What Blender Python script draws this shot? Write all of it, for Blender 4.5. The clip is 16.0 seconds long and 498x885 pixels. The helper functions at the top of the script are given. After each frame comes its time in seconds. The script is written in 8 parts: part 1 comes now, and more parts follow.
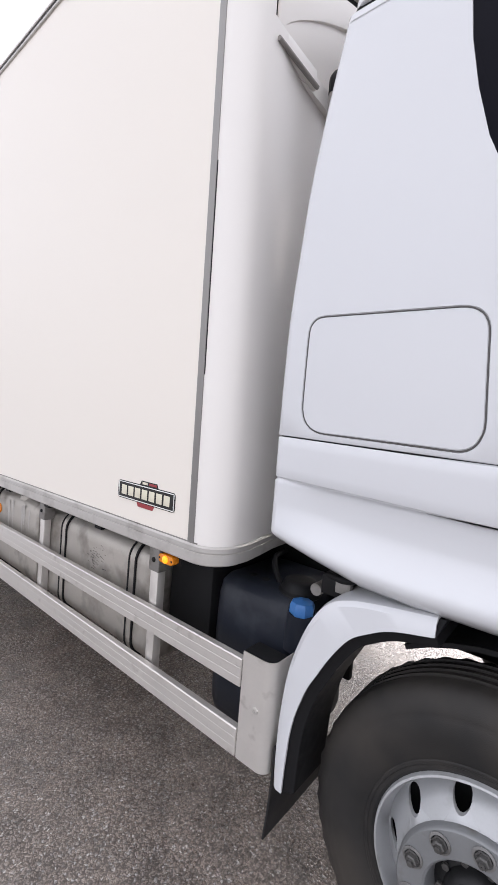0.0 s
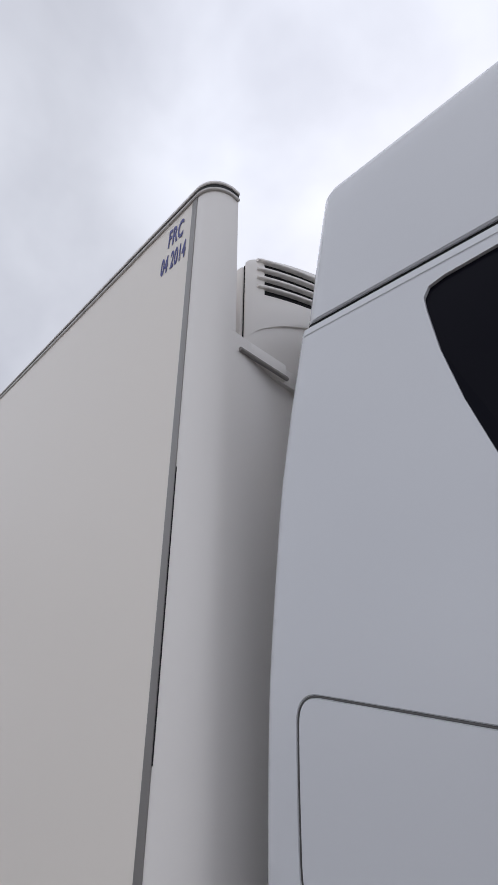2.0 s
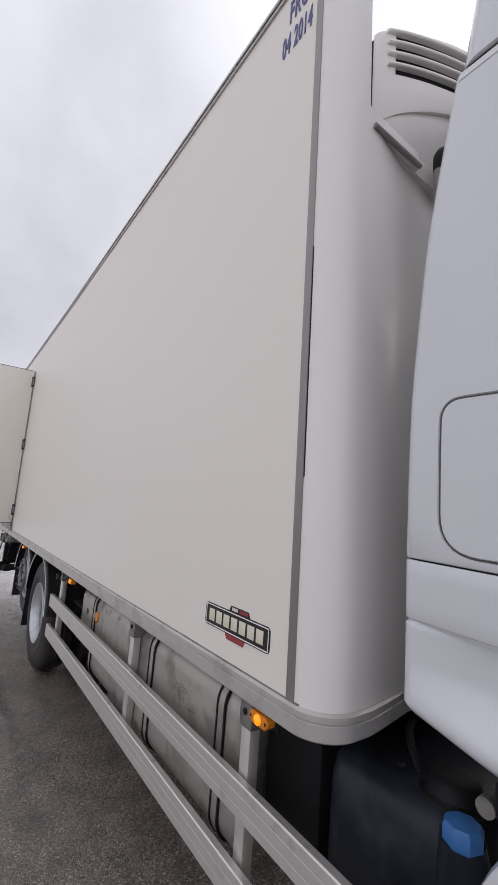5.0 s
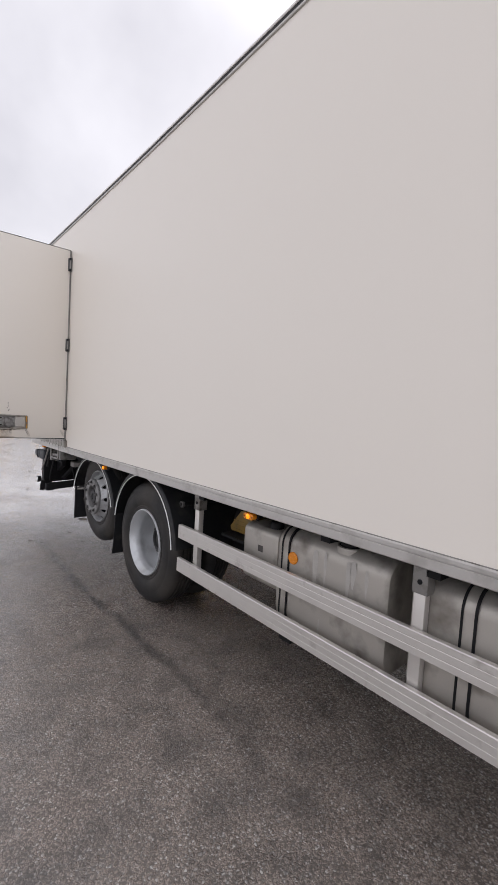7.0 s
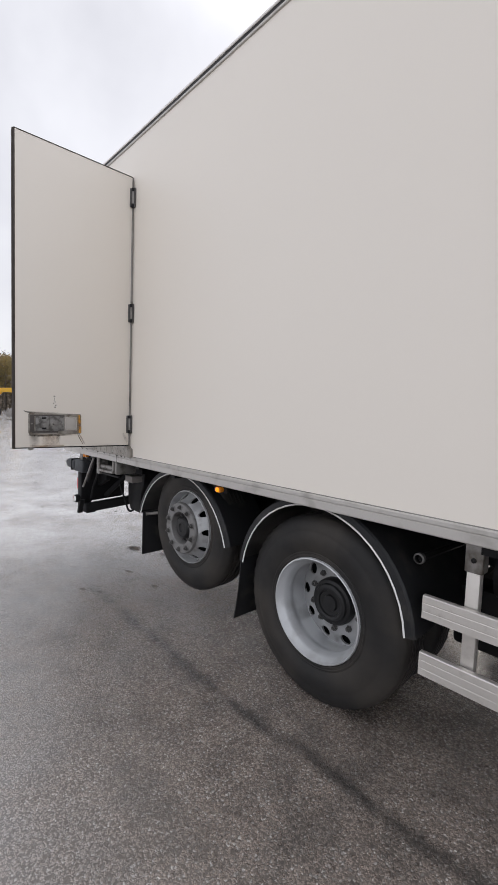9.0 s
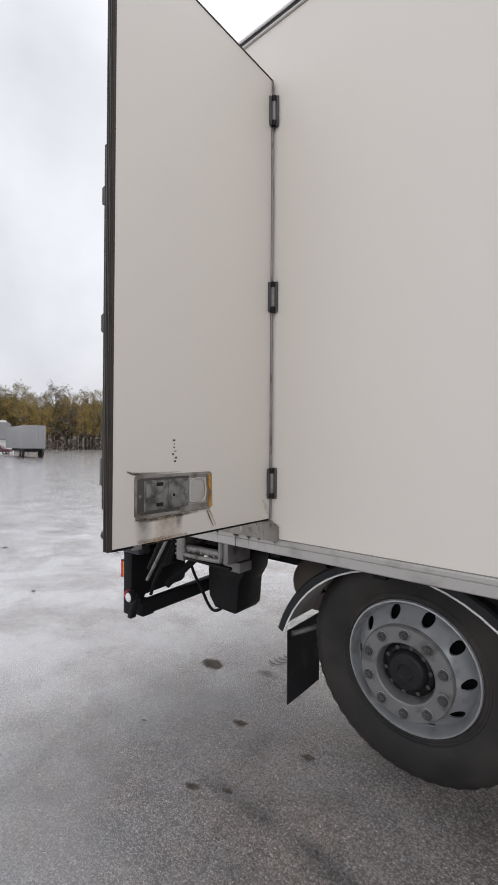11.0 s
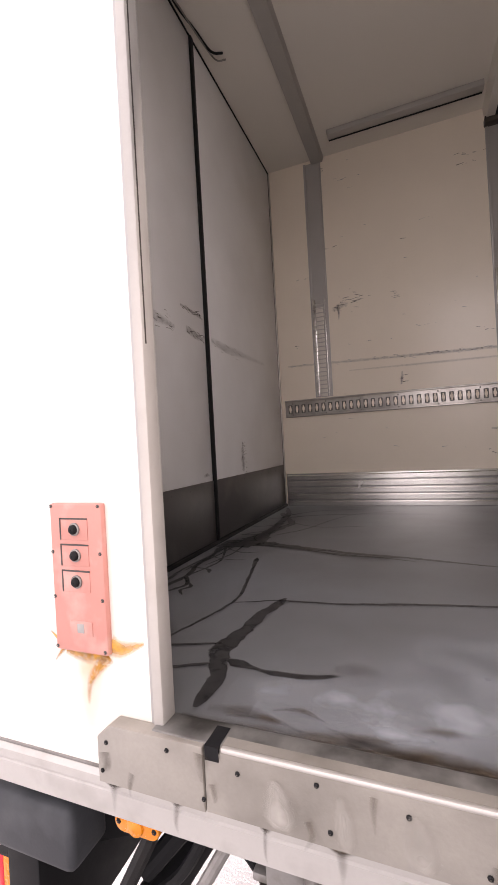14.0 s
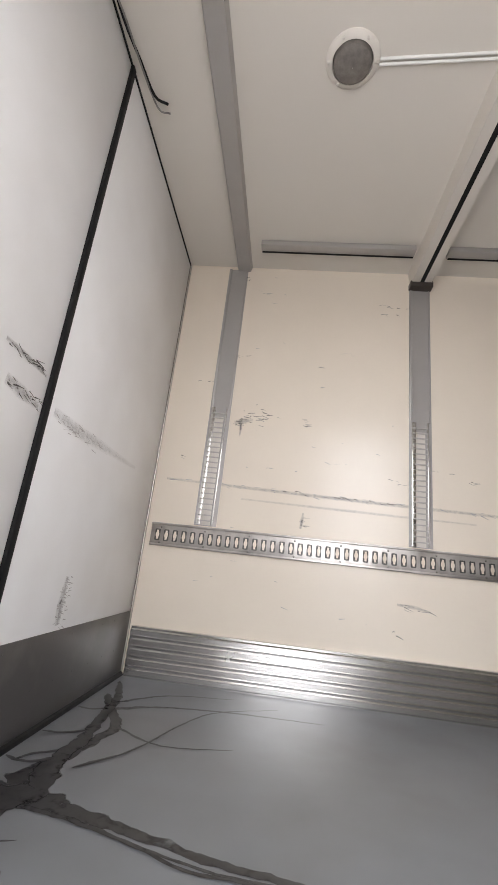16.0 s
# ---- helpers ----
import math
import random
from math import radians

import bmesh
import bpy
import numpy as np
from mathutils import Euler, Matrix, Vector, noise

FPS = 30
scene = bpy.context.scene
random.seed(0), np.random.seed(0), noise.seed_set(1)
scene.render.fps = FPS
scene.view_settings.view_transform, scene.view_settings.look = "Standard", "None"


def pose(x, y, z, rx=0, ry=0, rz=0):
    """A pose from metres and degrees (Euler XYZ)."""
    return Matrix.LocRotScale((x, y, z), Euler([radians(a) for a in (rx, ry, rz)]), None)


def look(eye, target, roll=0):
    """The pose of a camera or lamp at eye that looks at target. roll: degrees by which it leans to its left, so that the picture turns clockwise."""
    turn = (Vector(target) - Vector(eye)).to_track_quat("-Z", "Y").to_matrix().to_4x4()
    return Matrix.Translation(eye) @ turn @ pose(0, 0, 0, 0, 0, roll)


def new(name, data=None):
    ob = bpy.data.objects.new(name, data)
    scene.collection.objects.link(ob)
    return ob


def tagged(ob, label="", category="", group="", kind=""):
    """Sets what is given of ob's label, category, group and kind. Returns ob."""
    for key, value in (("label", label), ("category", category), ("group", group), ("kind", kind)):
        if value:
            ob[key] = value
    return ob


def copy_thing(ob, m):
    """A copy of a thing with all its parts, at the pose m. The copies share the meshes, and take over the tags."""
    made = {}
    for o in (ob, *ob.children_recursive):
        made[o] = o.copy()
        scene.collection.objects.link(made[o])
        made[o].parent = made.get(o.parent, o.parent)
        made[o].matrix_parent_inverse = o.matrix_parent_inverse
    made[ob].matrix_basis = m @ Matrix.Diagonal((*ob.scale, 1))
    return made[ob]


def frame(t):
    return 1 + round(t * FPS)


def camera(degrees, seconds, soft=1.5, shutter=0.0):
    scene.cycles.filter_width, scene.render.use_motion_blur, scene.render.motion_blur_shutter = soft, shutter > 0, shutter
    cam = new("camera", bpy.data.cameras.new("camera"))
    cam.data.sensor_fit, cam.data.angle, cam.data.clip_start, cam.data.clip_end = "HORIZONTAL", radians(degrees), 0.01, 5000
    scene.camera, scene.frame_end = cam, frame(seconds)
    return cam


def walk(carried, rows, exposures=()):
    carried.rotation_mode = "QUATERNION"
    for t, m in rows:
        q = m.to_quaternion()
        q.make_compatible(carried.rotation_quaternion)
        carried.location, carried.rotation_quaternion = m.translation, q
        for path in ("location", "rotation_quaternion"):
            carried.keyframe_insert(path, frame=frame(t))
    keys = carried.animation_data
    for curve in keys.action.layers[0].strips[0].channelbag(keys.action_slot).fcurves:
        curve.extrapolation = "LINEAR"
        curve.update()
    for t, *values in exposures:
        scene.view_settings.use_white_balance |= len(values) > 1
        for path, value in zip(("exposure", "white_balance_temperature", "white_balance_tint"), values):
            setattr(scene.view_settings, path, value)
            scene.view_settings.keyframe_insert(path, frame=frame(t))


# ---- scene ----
cam = camera(60.9, 16.0)
PATH = [
    (0, (1.166, -1.094, 1.696), (-0.107, 0.445, 1.59), 4.6),
    (0.2, (1.087, -1.192, 1.744), (-0.237, 0.306, 1.693), 4.8),
    (0.5, (1.042, -1.254, 1.887), (-0.301, 0.225, 1.981), 3.9),
    (1, (1.059, -1.173, 2.037), (-0.245, 0.306, 2.372), 2.8),
    (1.5, (1.094, -0.904, 2.097), (-0.19, 0.514, 2.683), 1.9),
    (2, (1.053, -0.734, 2.149), (-0.229, 0.568, 2.963), 1.0),
    (2.5, (1.105, -0.557, 2.192), (-0.243, 0.579, 3.137), 0.9),
    (3, (1.17, -0.488, 2.195), (-0.252, 0.515, 3.182), 1.0),
    (3.5, (1.165, -0.503, 2.181), (-0.334, 0.462, 3.087), 1.5),
    (4, (1.155, -0.576, 2.09), (-0.418, 0.419, 2.821), 2.1),
    (4.5, (1.135, -0.762, 1.908), (-0.475, 0.306, 2.425), 3.3),
    (5, (0.97, -0.879, 1.743), (-0.646, 0.259, 2.05), 4.3),
    (7.5, (-1.057, -1.716, 1.679), (-2.566, -0.414, 1.512), 3.3),
    (8, (-1.561, -1.723, 1.614), (-3.046, -0.397, 1.431), 2.8),
    (8.5, (-2.07, -1.74, 1.605), (-3.536, -0.392, 1.43), 2.6),
    (9, (-2.561, -1.764, 1.617), (-4.017, -0.4, 1.476), 2.1),
    (9.5, (-3.116, -1.722, 1.611), (-4.568, -0.348, 1.525), 1.6),
    (10, (-3.652, -1.751, 1.624), (-5.081, -0.352, 1.603), 1.1),
    (12.3, (-5.862, -1.585, 1.712), (-6.71, 0.226, 1.688), 0.4),
    (12.5, (-6.021, -1.536, 1.714), (-6.78, 0.314, 1.682), 0.3),
    (13, (-6.236, -1.324, 1.719), (-6.82, 0.588, 1.656), -0.4),
    (13.5, (-6.347, -0.957, 1.733), (-6.928, 0.956, 1.676), -1.8),
    (14, (-6.474, -0.59, 1.744), (-7.209, 1.27, 1.752), -3.2),
    (14.5, (-6.501, -0.275, 1.762), (-7.404, 1.503, 1.917), -3.6),
    (15, (-6.471, -0.053, 1.823), (-7.488, 1.636, 2.16), -1.4),
    (15.5, (-6.519, 0.007, 1.864), (-7.335, 1.773, 2.328), 2.8),
    (16, (-6.643, 0.112, 1.867), (-6.838, 2.022, 2.427), 6.4),
]
walk(cam, [(t, look(eye, target, roll)) for t, eye, target, roll in PATH],
     exposures=[(0.0, 0.45, 6850, 17), (1.0, -0.08, 6750, 14), (1.5, -0.27, 6650, 14), (2.0, -0.52, 6620, 15), (3.5, -0.66, 6670, 16), (5.0, -0.36, 6820, 18), (7.5, -0.12, 7000, 17), (10.0, -0.15, 6900, 14),
                (12.3, -0.21, 6900, 15), (13.0, 0.11, 6950, 18), (13.5, 0.54, 7250, 23), (14.2, 1.31, 7650, 27), (14.7, 1.80, 7300, 23), (15.0, 2.16, 6800, 17), (15.5, 2.53, 6800, 14), (16.0, 2.45, 6900, 15)])

# ---- sky, sun ----
world = bpy.data.worlds.new("overcast_sky")
scene.world = world
world.use_nodes = True
wt = world.node_tree
wt.nodes.clear()


def wnode(kind, **kw):
    n = wt.nodes.new(kind)
    for k, v in kw.items():
        n.inputs[k].default_value = v
    return n


w_out = wnode("ShaderNodeOutputWorld")
w_bg = wnode("ShaderNodeBackground", Strength=1.0)
w_sky = wt.nodes.new("ShaderNodeTexSky")
w_sky.sky_type = "NISHITA"
w_sky.sun_disc = False
w_sky.sun_elevation = radians(32)
w_sky.sun_rotation = radians(351)
w_sky.air_density, w_sky.dust_density = 1.0, 3.0
w_gain = wnode("ShaderNodeVectorMath")
w_gain.operation = "SCALE"
w_gain.inputs["Scale"].default_value = 0.10
w_co = wnode("ShaderNodeTexCoord")
w_map = wnode("ShaderNodeMapping")
w_map.inputs["Scale"].default_value = (1.0, 1.0, 1.15)
w_map.inputs["Location"].default_value = (0.35, 0.1, 0.0)
w_n1 = wnode("ShaderNodeTexNoise", Scale=2.3, Detail=5.0, Roughness=0.48, Distortion=0.15)
w_ramp = wnode("ShaderNodeValToRGB")
w_ramp.color_ramp.elements[0].position, w_ramp.color_ramp.elements[0].color = 0.33, (0.79, 0.85, 0.95, 1)
w_ramp.color_ramp.elements[1].position, w_ramp.color_ramp.elements[1].color = 0.62, (1.09, 1.175, 1.285, 1)
w_mix = wnode("ShaderNodeMix")
w_mix.data_type = "RGBA"
w_mix.inputs["Factor"].default_value = 0.86
for a, b in ((w_co.outputs["Generated"], w_map.inputs["Vector"]), (w_map.outputs[0], w_n1.inputs["Vector"]),
             (w_n1.outputs["Fac"], w_ramp.inputs[0]), (w_sky.outputs[0], w_gain.inputs[0]),
             (w_gain.outputs[0], w_mix.inputs[6]), (w_ramp.outputs[0], w_mix.inputs[7]),
             (w_mix.outputs[2], w_bg.inputs["Color"]), (w_bg.outputs[0], w_out.inputs[0])):
    wt.links.new(a, b)
# the overcast is a little duller low over the horizon
w_xyz = wnode("ShaderNodeSeparateXYZ")
w_low = wnode("ShaderNodeMapRange")
for k, v in enumerate((0.0, 0.50, 0.86, 1.0)):
    w_low.inputs[1 + k].default_value = v
wt.links.new(w_co.outputs["Generated"], w_xyz.inputs[0])
wt.links.new(w_xyz.outputs[2], w_low.inputs[0])
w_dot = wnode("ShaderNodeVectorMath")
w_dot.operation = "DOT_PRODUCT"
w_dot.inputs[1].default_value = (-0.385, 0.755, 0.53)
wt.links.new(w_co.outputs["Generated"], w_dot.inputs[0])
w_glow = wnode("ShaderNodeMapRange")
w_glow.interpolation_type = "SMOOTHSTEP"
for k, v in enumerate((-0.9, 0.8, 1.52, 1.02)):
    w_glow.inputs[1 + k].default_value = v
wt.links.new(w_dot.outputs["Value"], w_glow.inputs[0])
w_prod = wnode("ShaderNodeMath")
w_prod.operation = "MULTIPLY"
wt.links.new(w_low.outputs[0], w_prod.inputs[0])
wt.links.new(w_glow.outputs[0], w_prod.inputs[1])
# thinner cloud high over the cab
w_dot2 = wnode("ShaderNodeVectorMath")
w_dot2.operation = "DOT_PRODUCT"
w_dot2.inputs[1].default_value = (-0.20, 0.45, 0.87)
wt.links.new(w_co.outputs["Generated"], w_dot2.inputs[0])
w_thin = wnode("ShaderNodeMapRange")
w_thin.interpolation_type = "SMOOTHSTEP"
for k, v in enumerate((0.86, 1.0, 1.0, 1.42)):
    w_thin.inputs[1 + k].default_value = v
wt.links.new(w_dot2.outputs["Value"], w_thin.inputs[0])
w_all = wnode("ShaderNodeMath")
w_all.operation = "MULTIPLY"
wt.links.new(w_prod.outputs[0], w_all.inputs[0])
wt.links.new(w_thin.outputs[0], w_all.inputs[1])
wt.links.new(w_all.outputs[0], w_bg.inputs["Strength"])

sun = new("sun", bpy.data.lights.new("sun", "SUN"))
sun.data.energy, sun.data.angle, sun.data.color = 0.95, radians(22), (1.0, 0.98, 0.955)
sun.matrix_world = look((-1.35, 8.37, 5.3), (0, 0, 0))
# daylight that comes in by the open side door
door_light = new("doorway_daylight", bpy.data.lights.new("doorway_daylight", "AREA"))
door_light.data.shape, door_light.data.size, door_light.data.size_y, door_light.data.energy = "RECTANGLE", 0.86, 2.1, 3.0
door_light.matrix_world = look((-6.435, 0.03, 2.42), (-6.435, 1.03, 2.25))


# ---- materials ----
def mat(name, base, rough=0.5, metal=0.0, var=0.1, scale=5.0, bump=0.05, bscale=180.0, coat=0.0, dirt=None, wave=0.0, rvar=0.12):
    """Procedural surface: base colour varied at a large and a fine scale, roughness variation, fine relief, dirt patches."""
    m = bpy.data.materials.new(name)
    m.use_nodes = True
    t = m.node_tree
    p = t.nodes["Principled BSDF"]
    p.inputs["Metallic"].default_value = metal
    p.inputs["Coat Weight"].default_value = coat
    p.inputs["Coat Roughness"].default_value = 0.12
    co = t.nodes.new("ShaderNodeTexCoord")

    def noise_tex(sc, detail=4.0):
        n = t.nodes.new("ShaderNodeTexNoise")
        n.inputs["Scale"].default_value, n.inputs["Detail"].default_value = sc, detail
        t.links.new(co.outputs["Object"], n.inputs["Vector"])
        return n

    big, fine = noise_tex(scale), noise_tex(bscale, 2.0)
    mix = t.nodes.new("ShaderNodeMix")
    mix.data_type = "RGBA"
    mix.inputs[6].default_value = (*[c * (1 - var) for c in base], 1)
    mix.inputs[7].default_value = (*[min(1, c * (1 + var)) for c in base], 1)
    add = t.nodes.new("ShaderNodeMath")
    add.operation = "MULTIPLY_ADD"
    add.inputs[1].default_value = 0.35
    t.links.new(fine.outputs["Fac"], add.inputs[0])
    half = t.nodes.new("ShaderNodeMath")
    half.operation = "MULTIPLY_ADD"
    half.inputs[1].default_value, half.inputs[2].default_value = 0.9, -0.1
    t.links.new(big.outputs["Fac"], half.inputs[0])
    t.links.new(half.outputs[0], add.inputs[2])
    t.links.new(add.outputs[0], mix.inputs["Factor"])
    col = mix.outputs[2]
    if dirt:
        dcol, dsc, lo, hi = dirt
        dn = noise_tex(dsc, 4.0)
        ramp = t.nodes.new("ShaderNodeMapRange")
        ramp.inputs[1].default_value, ramp.inputs[2].default_value = lo, hi
        t.links.new(dn.outputs["Fac"], ramp.inputs[0])
        dm = t.nodes.new("ShaderNodeMix")
        dm.data_type = "RGBA"
        dm.inputs[7].default_value = (*dcol, 1)
        t.links.new(ramp.outputs[0], dm.inputs["Factor"])
        t.links.new(col, dm.inputs[6])
        col = dm.outputs[2]
    t.links.new(col, p.inputs["Base Color"])
    rr = t.nodes.new("ShaderNodeMapRange")
    rr.inputs[3].default_value, rr.inputs[4].default_value = max(0.02, rough - rvar), min(1, rough + rvar)
    t.links.new(big.outputs["Fac"], rr.inputs[0])
    t.links.new(rr.outputs[0], p.inputs["Roughness"])
    b = t.nodes.new("ShaderNodeBump")
    b.inputs["Strength"].default_value, b.inputs["Distance"].default_value = bump, 0.002
    t.links.new(fine.outputs["Fac"], b.inputs["Height"])
    if wave:
        wn = noise_tex(2.3, 1.0)
        b2 = t.nodes.new("ShaderNodeBump")
        b2.inputs["Strength"].default_value, b2.inputs["Distance"].default_value = wave, 0.02
        t.links.new(wn.outputs["Fac"], b2.inputs["Height"])
        t.links.new(b2.outputs[0], b.inputs["Normal"])
    t.links.new(b.outputs[0], p.inputs["Normal"])
    return m


def glow_mat(name, base, strength):
    m = mat(name, base, 0.25, var=0.15, scale=60)
    p = m.node_tree.nodes["Principled BSDF"]
    p.inputs["Emission Color"].default_value = (*base, 1)
    p.inputs["Emission Strength"].default_value = strength
    return m


M_GRP = mat("white_grp_panel", (0.815, 0.764, 0.694), 0.42, var=0.015, scale=0.8, bump=0.015, bscale=260, coat=0.05, rvar=0.03)
M_POST = mat("white_corner_post", (0.80, 0.77, 0.735), 0.36, var=0.015, scale=1.2, bump=0.015, coat=0.15, rvar=0.03, dirt=((0.35, 0.32, 0.29), 30, 0.80, 0.84))
M_PAINT = mat("white_cab_paint", (0.63, 0.64, 0.66), 0.26, var=0.01, scale=0.9, bump=0.008, bscale=420, coat=0.5, rvar=0.02)
M_ALU = mat("dull_aluminium", (0.60, 0.575, 0.54), 0.42, 0.6, var=0.07, scale=7, bump=0.06, dirt=((0.36, 0.33, 0.30), 11, 0.58, 0.85))
M_ALUB = mat("brushed_aluminium", (0.64, 0.61, 0.575), 0.36, 0.55, var=0.08, scale=9, bump=0.06, bscale=90, dirt=((0.42, 0.39, 0.36), 14, 0.6, 0.8))
M_SILL = mat("grimy_sill_aluminium", (0.345, 0.32, 0.285), 0.45, 0.25, var=0.2, scale=9, bump=0.14, dirt=((0.17, 0.155, 0.135), 7, 0.36, 0.80))
M_RAIL = mat("weathered_rail_aluminium", (0.50, 0.48, 0.455), 0.42, 0.35, var=0.08, scale=4, bump=0.06, dirt=((0.27, 0.25, 0.23), 8, 0.5, 0.85))
M_TANK = mat("grimy_tank_aluminium", (0.46, 0.43, 0.39), 0.48, 0.55, var=0.18, scale=4, bump=0.1, dirt=((0.16, 0.14, 0.12), 5.5, 0.5, 0.75))
M_RUBBER = mat("tyre_rubber", (0.021, 0.0205, 0.0205), 0.55, var=0.3, scale=9, bump=0.2, bscale=320, dirt=((0.062, 0.054, 0.047), 3.2, 0.40, 0.80))
M_SEAL = mat("black_rubber_seal", (0.012, 0.012, 0.013), 0.55, var=0.2, scale=30)
M_SEALG = mat("worn_grey_brown_gasket", (0.060, 0.050, 0.044), 0.5, var=0.35, scale=14, bump=0.15, bscale=120)
M_BLACK = mat("black_painted_steel", (0.011, 0.011, 0.012), 0.5, var=0.3, scale=10, bump=0.15, dirt=((0.026, 0.023, 0.020), 8, 0.5, 0.85))
M_PLAST = mat("dark_blue_black_plastic", (0.012, 0.015, 0.023), 0.42, var=0.2, scale=9, bump=0.12, dirt=((0.048, 0.054, 0.066), 5, 0.52, 0.8))
M_GUARD = mat("dark_plastic_mudguard", (0.018, 0.0185, 0.020), 0.42, var=0.2, scale=9, bump=0.12, dirt=((0.05, 0.046, 0.042), 8, 0.55, 0.8))
M_BLUE = mat("blue_filler_cap", (0.035, 0.16, 0.42), 0.45, var=0.15, scale=40)
M_RIM = mat("grey_painted_wheel", (0.235, 0.243, 0.25), 0.4, 0.35, var=0.12, scale=16, bump=0.08, dirt=((0.17, 0.16, 0.15), 16, 0.55, 0.75))
M_RIML = mat("pale_silver_wheel", (0.56, 0.575, 0.59), 0.36, 0.4, var=0.08, scale=9, bump=0.06, dirt=((0.33, 0.33, 0.33), 7, 0.55, 0.85))
M_NUT = mat("dark_wheel_nut_steel", (0.10, 0.097, 0.094), 0.5, 0.5, var=0.3, scale=60)
M_RIMT = mat("dull_silver_wheel", (0.39, 0.395, 0.40), 0.38, 0.4, var=0.12, scale=16, bump=0.06, dirt=((0.22, 0.21, 0.20), 12, 0.55, 0.78))
M_RIMF = mat("light_grey_front_wheel", (0.45, 0.46, 0.47), 0.36, 0.4, var=0.1, scale=16, bump=0.06, dirt=((0.28, 0.27, 0.26), 12, 0.55, 0.8))
M_FLANGE = mat("dark_grey_wheel_flange", (0.21, 0.207, 0.204), 0.45, 0.3, var=0.2, scale=18, bump=0.1, dirt=((0.07, 0.065, 0.06), 14, 0.5, 0.75))
M_HUB = mat("greasy_black_hub", (0.02, 0.02, 0.021), 0.4, 0.2, var=0.4, scale=30, bump=0.2)
M_GLASS = mat("dark_tinted_glass", (0.006, 0.006, 0.010), 0.06, var=0.05, scale=3, bump=0.0, rvar=0.02)
M_GLASS.node_tree.nodes["Principled BSDF"].inputs["Specular IOR Level"].default_value = 0.22
M_AMBER = glow_mat("lit_amber_lamp", (1.0, 0.30, 0.01), 1.1)
M_AMBERD = mat("unlit_amber_lens", (0.72, 0.23, 0.014), 0.25, var=0.12, scale=90)
M_RED = mat("red_lens", (0.65, 0.02, 0.035), 0.22, var=0.15, scale=60)
M_WLENS = mat("clear_lamp_lens", (0.85, 0.85, 0.84), 0.15, var=0.06, scale=80)
M_WHITE = mat("white_vinyl", (0.82, 0.82, 0.80), 0.4, var=0.03, scale=20)
M_BADGE = mat("black_vinyl", (0.022, 0.021, 0.02), 0.4, var=0.1, scale=20)
M_CREAM = mat("cream_vinyl", (0.72, 0.68, 0.55), 0.4, var=0.04, scale=20)
M_BADGER = mat("dark_red_vinyl", (0.30, 0.03, 0.035), 0.4, var=0.06, scale=20)
M_INK = mat("blue_vinyl_lettering", (0.045, 0.05, 0.22), 0.45, var=0.12, scale=60)
M_LINER = mat("grubby_cream_liner", (0.83, 0.745, 0.635), 0.28, var=0.03, scale=6.0, bump=0.03, bscale=60, rvar=0.0)
M_DOORL = mat("white_door_liner", (0.87, 0.87, 0.87), 0.34, var=0.03, scale=1.3, bump=0.03, dirt=((0.73, 0.715, 0.70), 2.6, 0.3, 0.95))
M_CEIL = mat("pale_ceiling_liner", (0.69, 0.655, 0.60), 0.5, var=0.03, scale=1.6, bump=0.03)
M_BEAM = mat("grey_beam_alloy", (0.40, 0.385, 0.37), 0.42, 0.3, var=0.08, scale=8, bump=0.05)
M_FLOOR = mat("grey_resin_floor", (0.212, 0.230, 0.252), 0.38, var=0.1, scale=2.2, bump=0.12, bscale=400, dirt=((0.115, 0.11, 0.108), 2.2, 0.2, 0.95), rvar=0.06)
M_KALU = mat("scuffed_bright_aluminium", (0.66, 0.65, 0.63), 0.24, 1.0, var=0.1, scale=6, bump=0.04, bscale=70, rvar=0.09)
M_KICK = mat("dark_grey_kick_plate", (0.075, 0.071, 0.07), 0.36, 0.1, var=0.12, scale=4, bump=0.05, dirt=((0.115, 0.107, 0.102), 7, 0.52, 0.85))
M_WET = mat("wet_dark_stain", (0.035, 0.033, 0.032), 0.2, var=0.25, scale=18, bump=0.03, rvar=0.06)
M_SCUFF = mat("black_scuff", (0.07, 0.062, 0.058), 0.6, var=0.4, scale=30)
M_SCUFFP = mat("pale_grey_scuff", (0.40, 0.385, 0.37), 0.6, var=0.3, scale=40)
M_PINK = mat("faded_red_panel", (0.62, 0.27, 0.225), 0.5, var=0.06, scale=16, bump=0.06, dirt=((0.70, 0.42, 0.37), 14, 0.5, 0.75))
M_PIPE = mat("grey_brown_hose", (0.27, 0.25, 0.235), 0.5, var=0.15, scale=20)
M_STEEL = mat("dirty_galvanised_steel", (0.28, 0.268, 0.255), 0.5, 0.5, var=0.2, scale=18, bump=0.15, dirt=((0.11, 0.095, 0.08), 14, 0.5, 0.7))
M_RUSTY = mat("rust_brown_tank", (0.115, 0.092, 0.078), 0.55, 0.2, var=0.25, scale=12, bump=0.2)
M_BUFFER = mat("grey_rubber_buffer", (0.04, 0.042, 0.047), 0.55, var=0.2, scale=14, bump=0.15, dirt=((0.085, 0.09, 0.096), 9, 0.45, 0.85))
M_JAMB = mat("worn_pale_jamb", (0.46, 0.435, 0.405), 0.55, var=0.08, scale=7, bump=0.08, dirt=((0.40, 0.37, 0.34), 9, 0.55, 0.8))
M_TRACK = mat("dull_track_metal", (0.50, 0.475, 0.45), 0.36, 0.75, var=0.12, scale=5, bump=0.06, dirt=((0.24, 0.22, 0.20), 9, 0.45, 0.8))
M_STRIP = mat("grey_joint_strip_metal", (0.27, 0.26, 0.25), 0.45, 0.3, var=0.08, scale=5, bump=0.05)
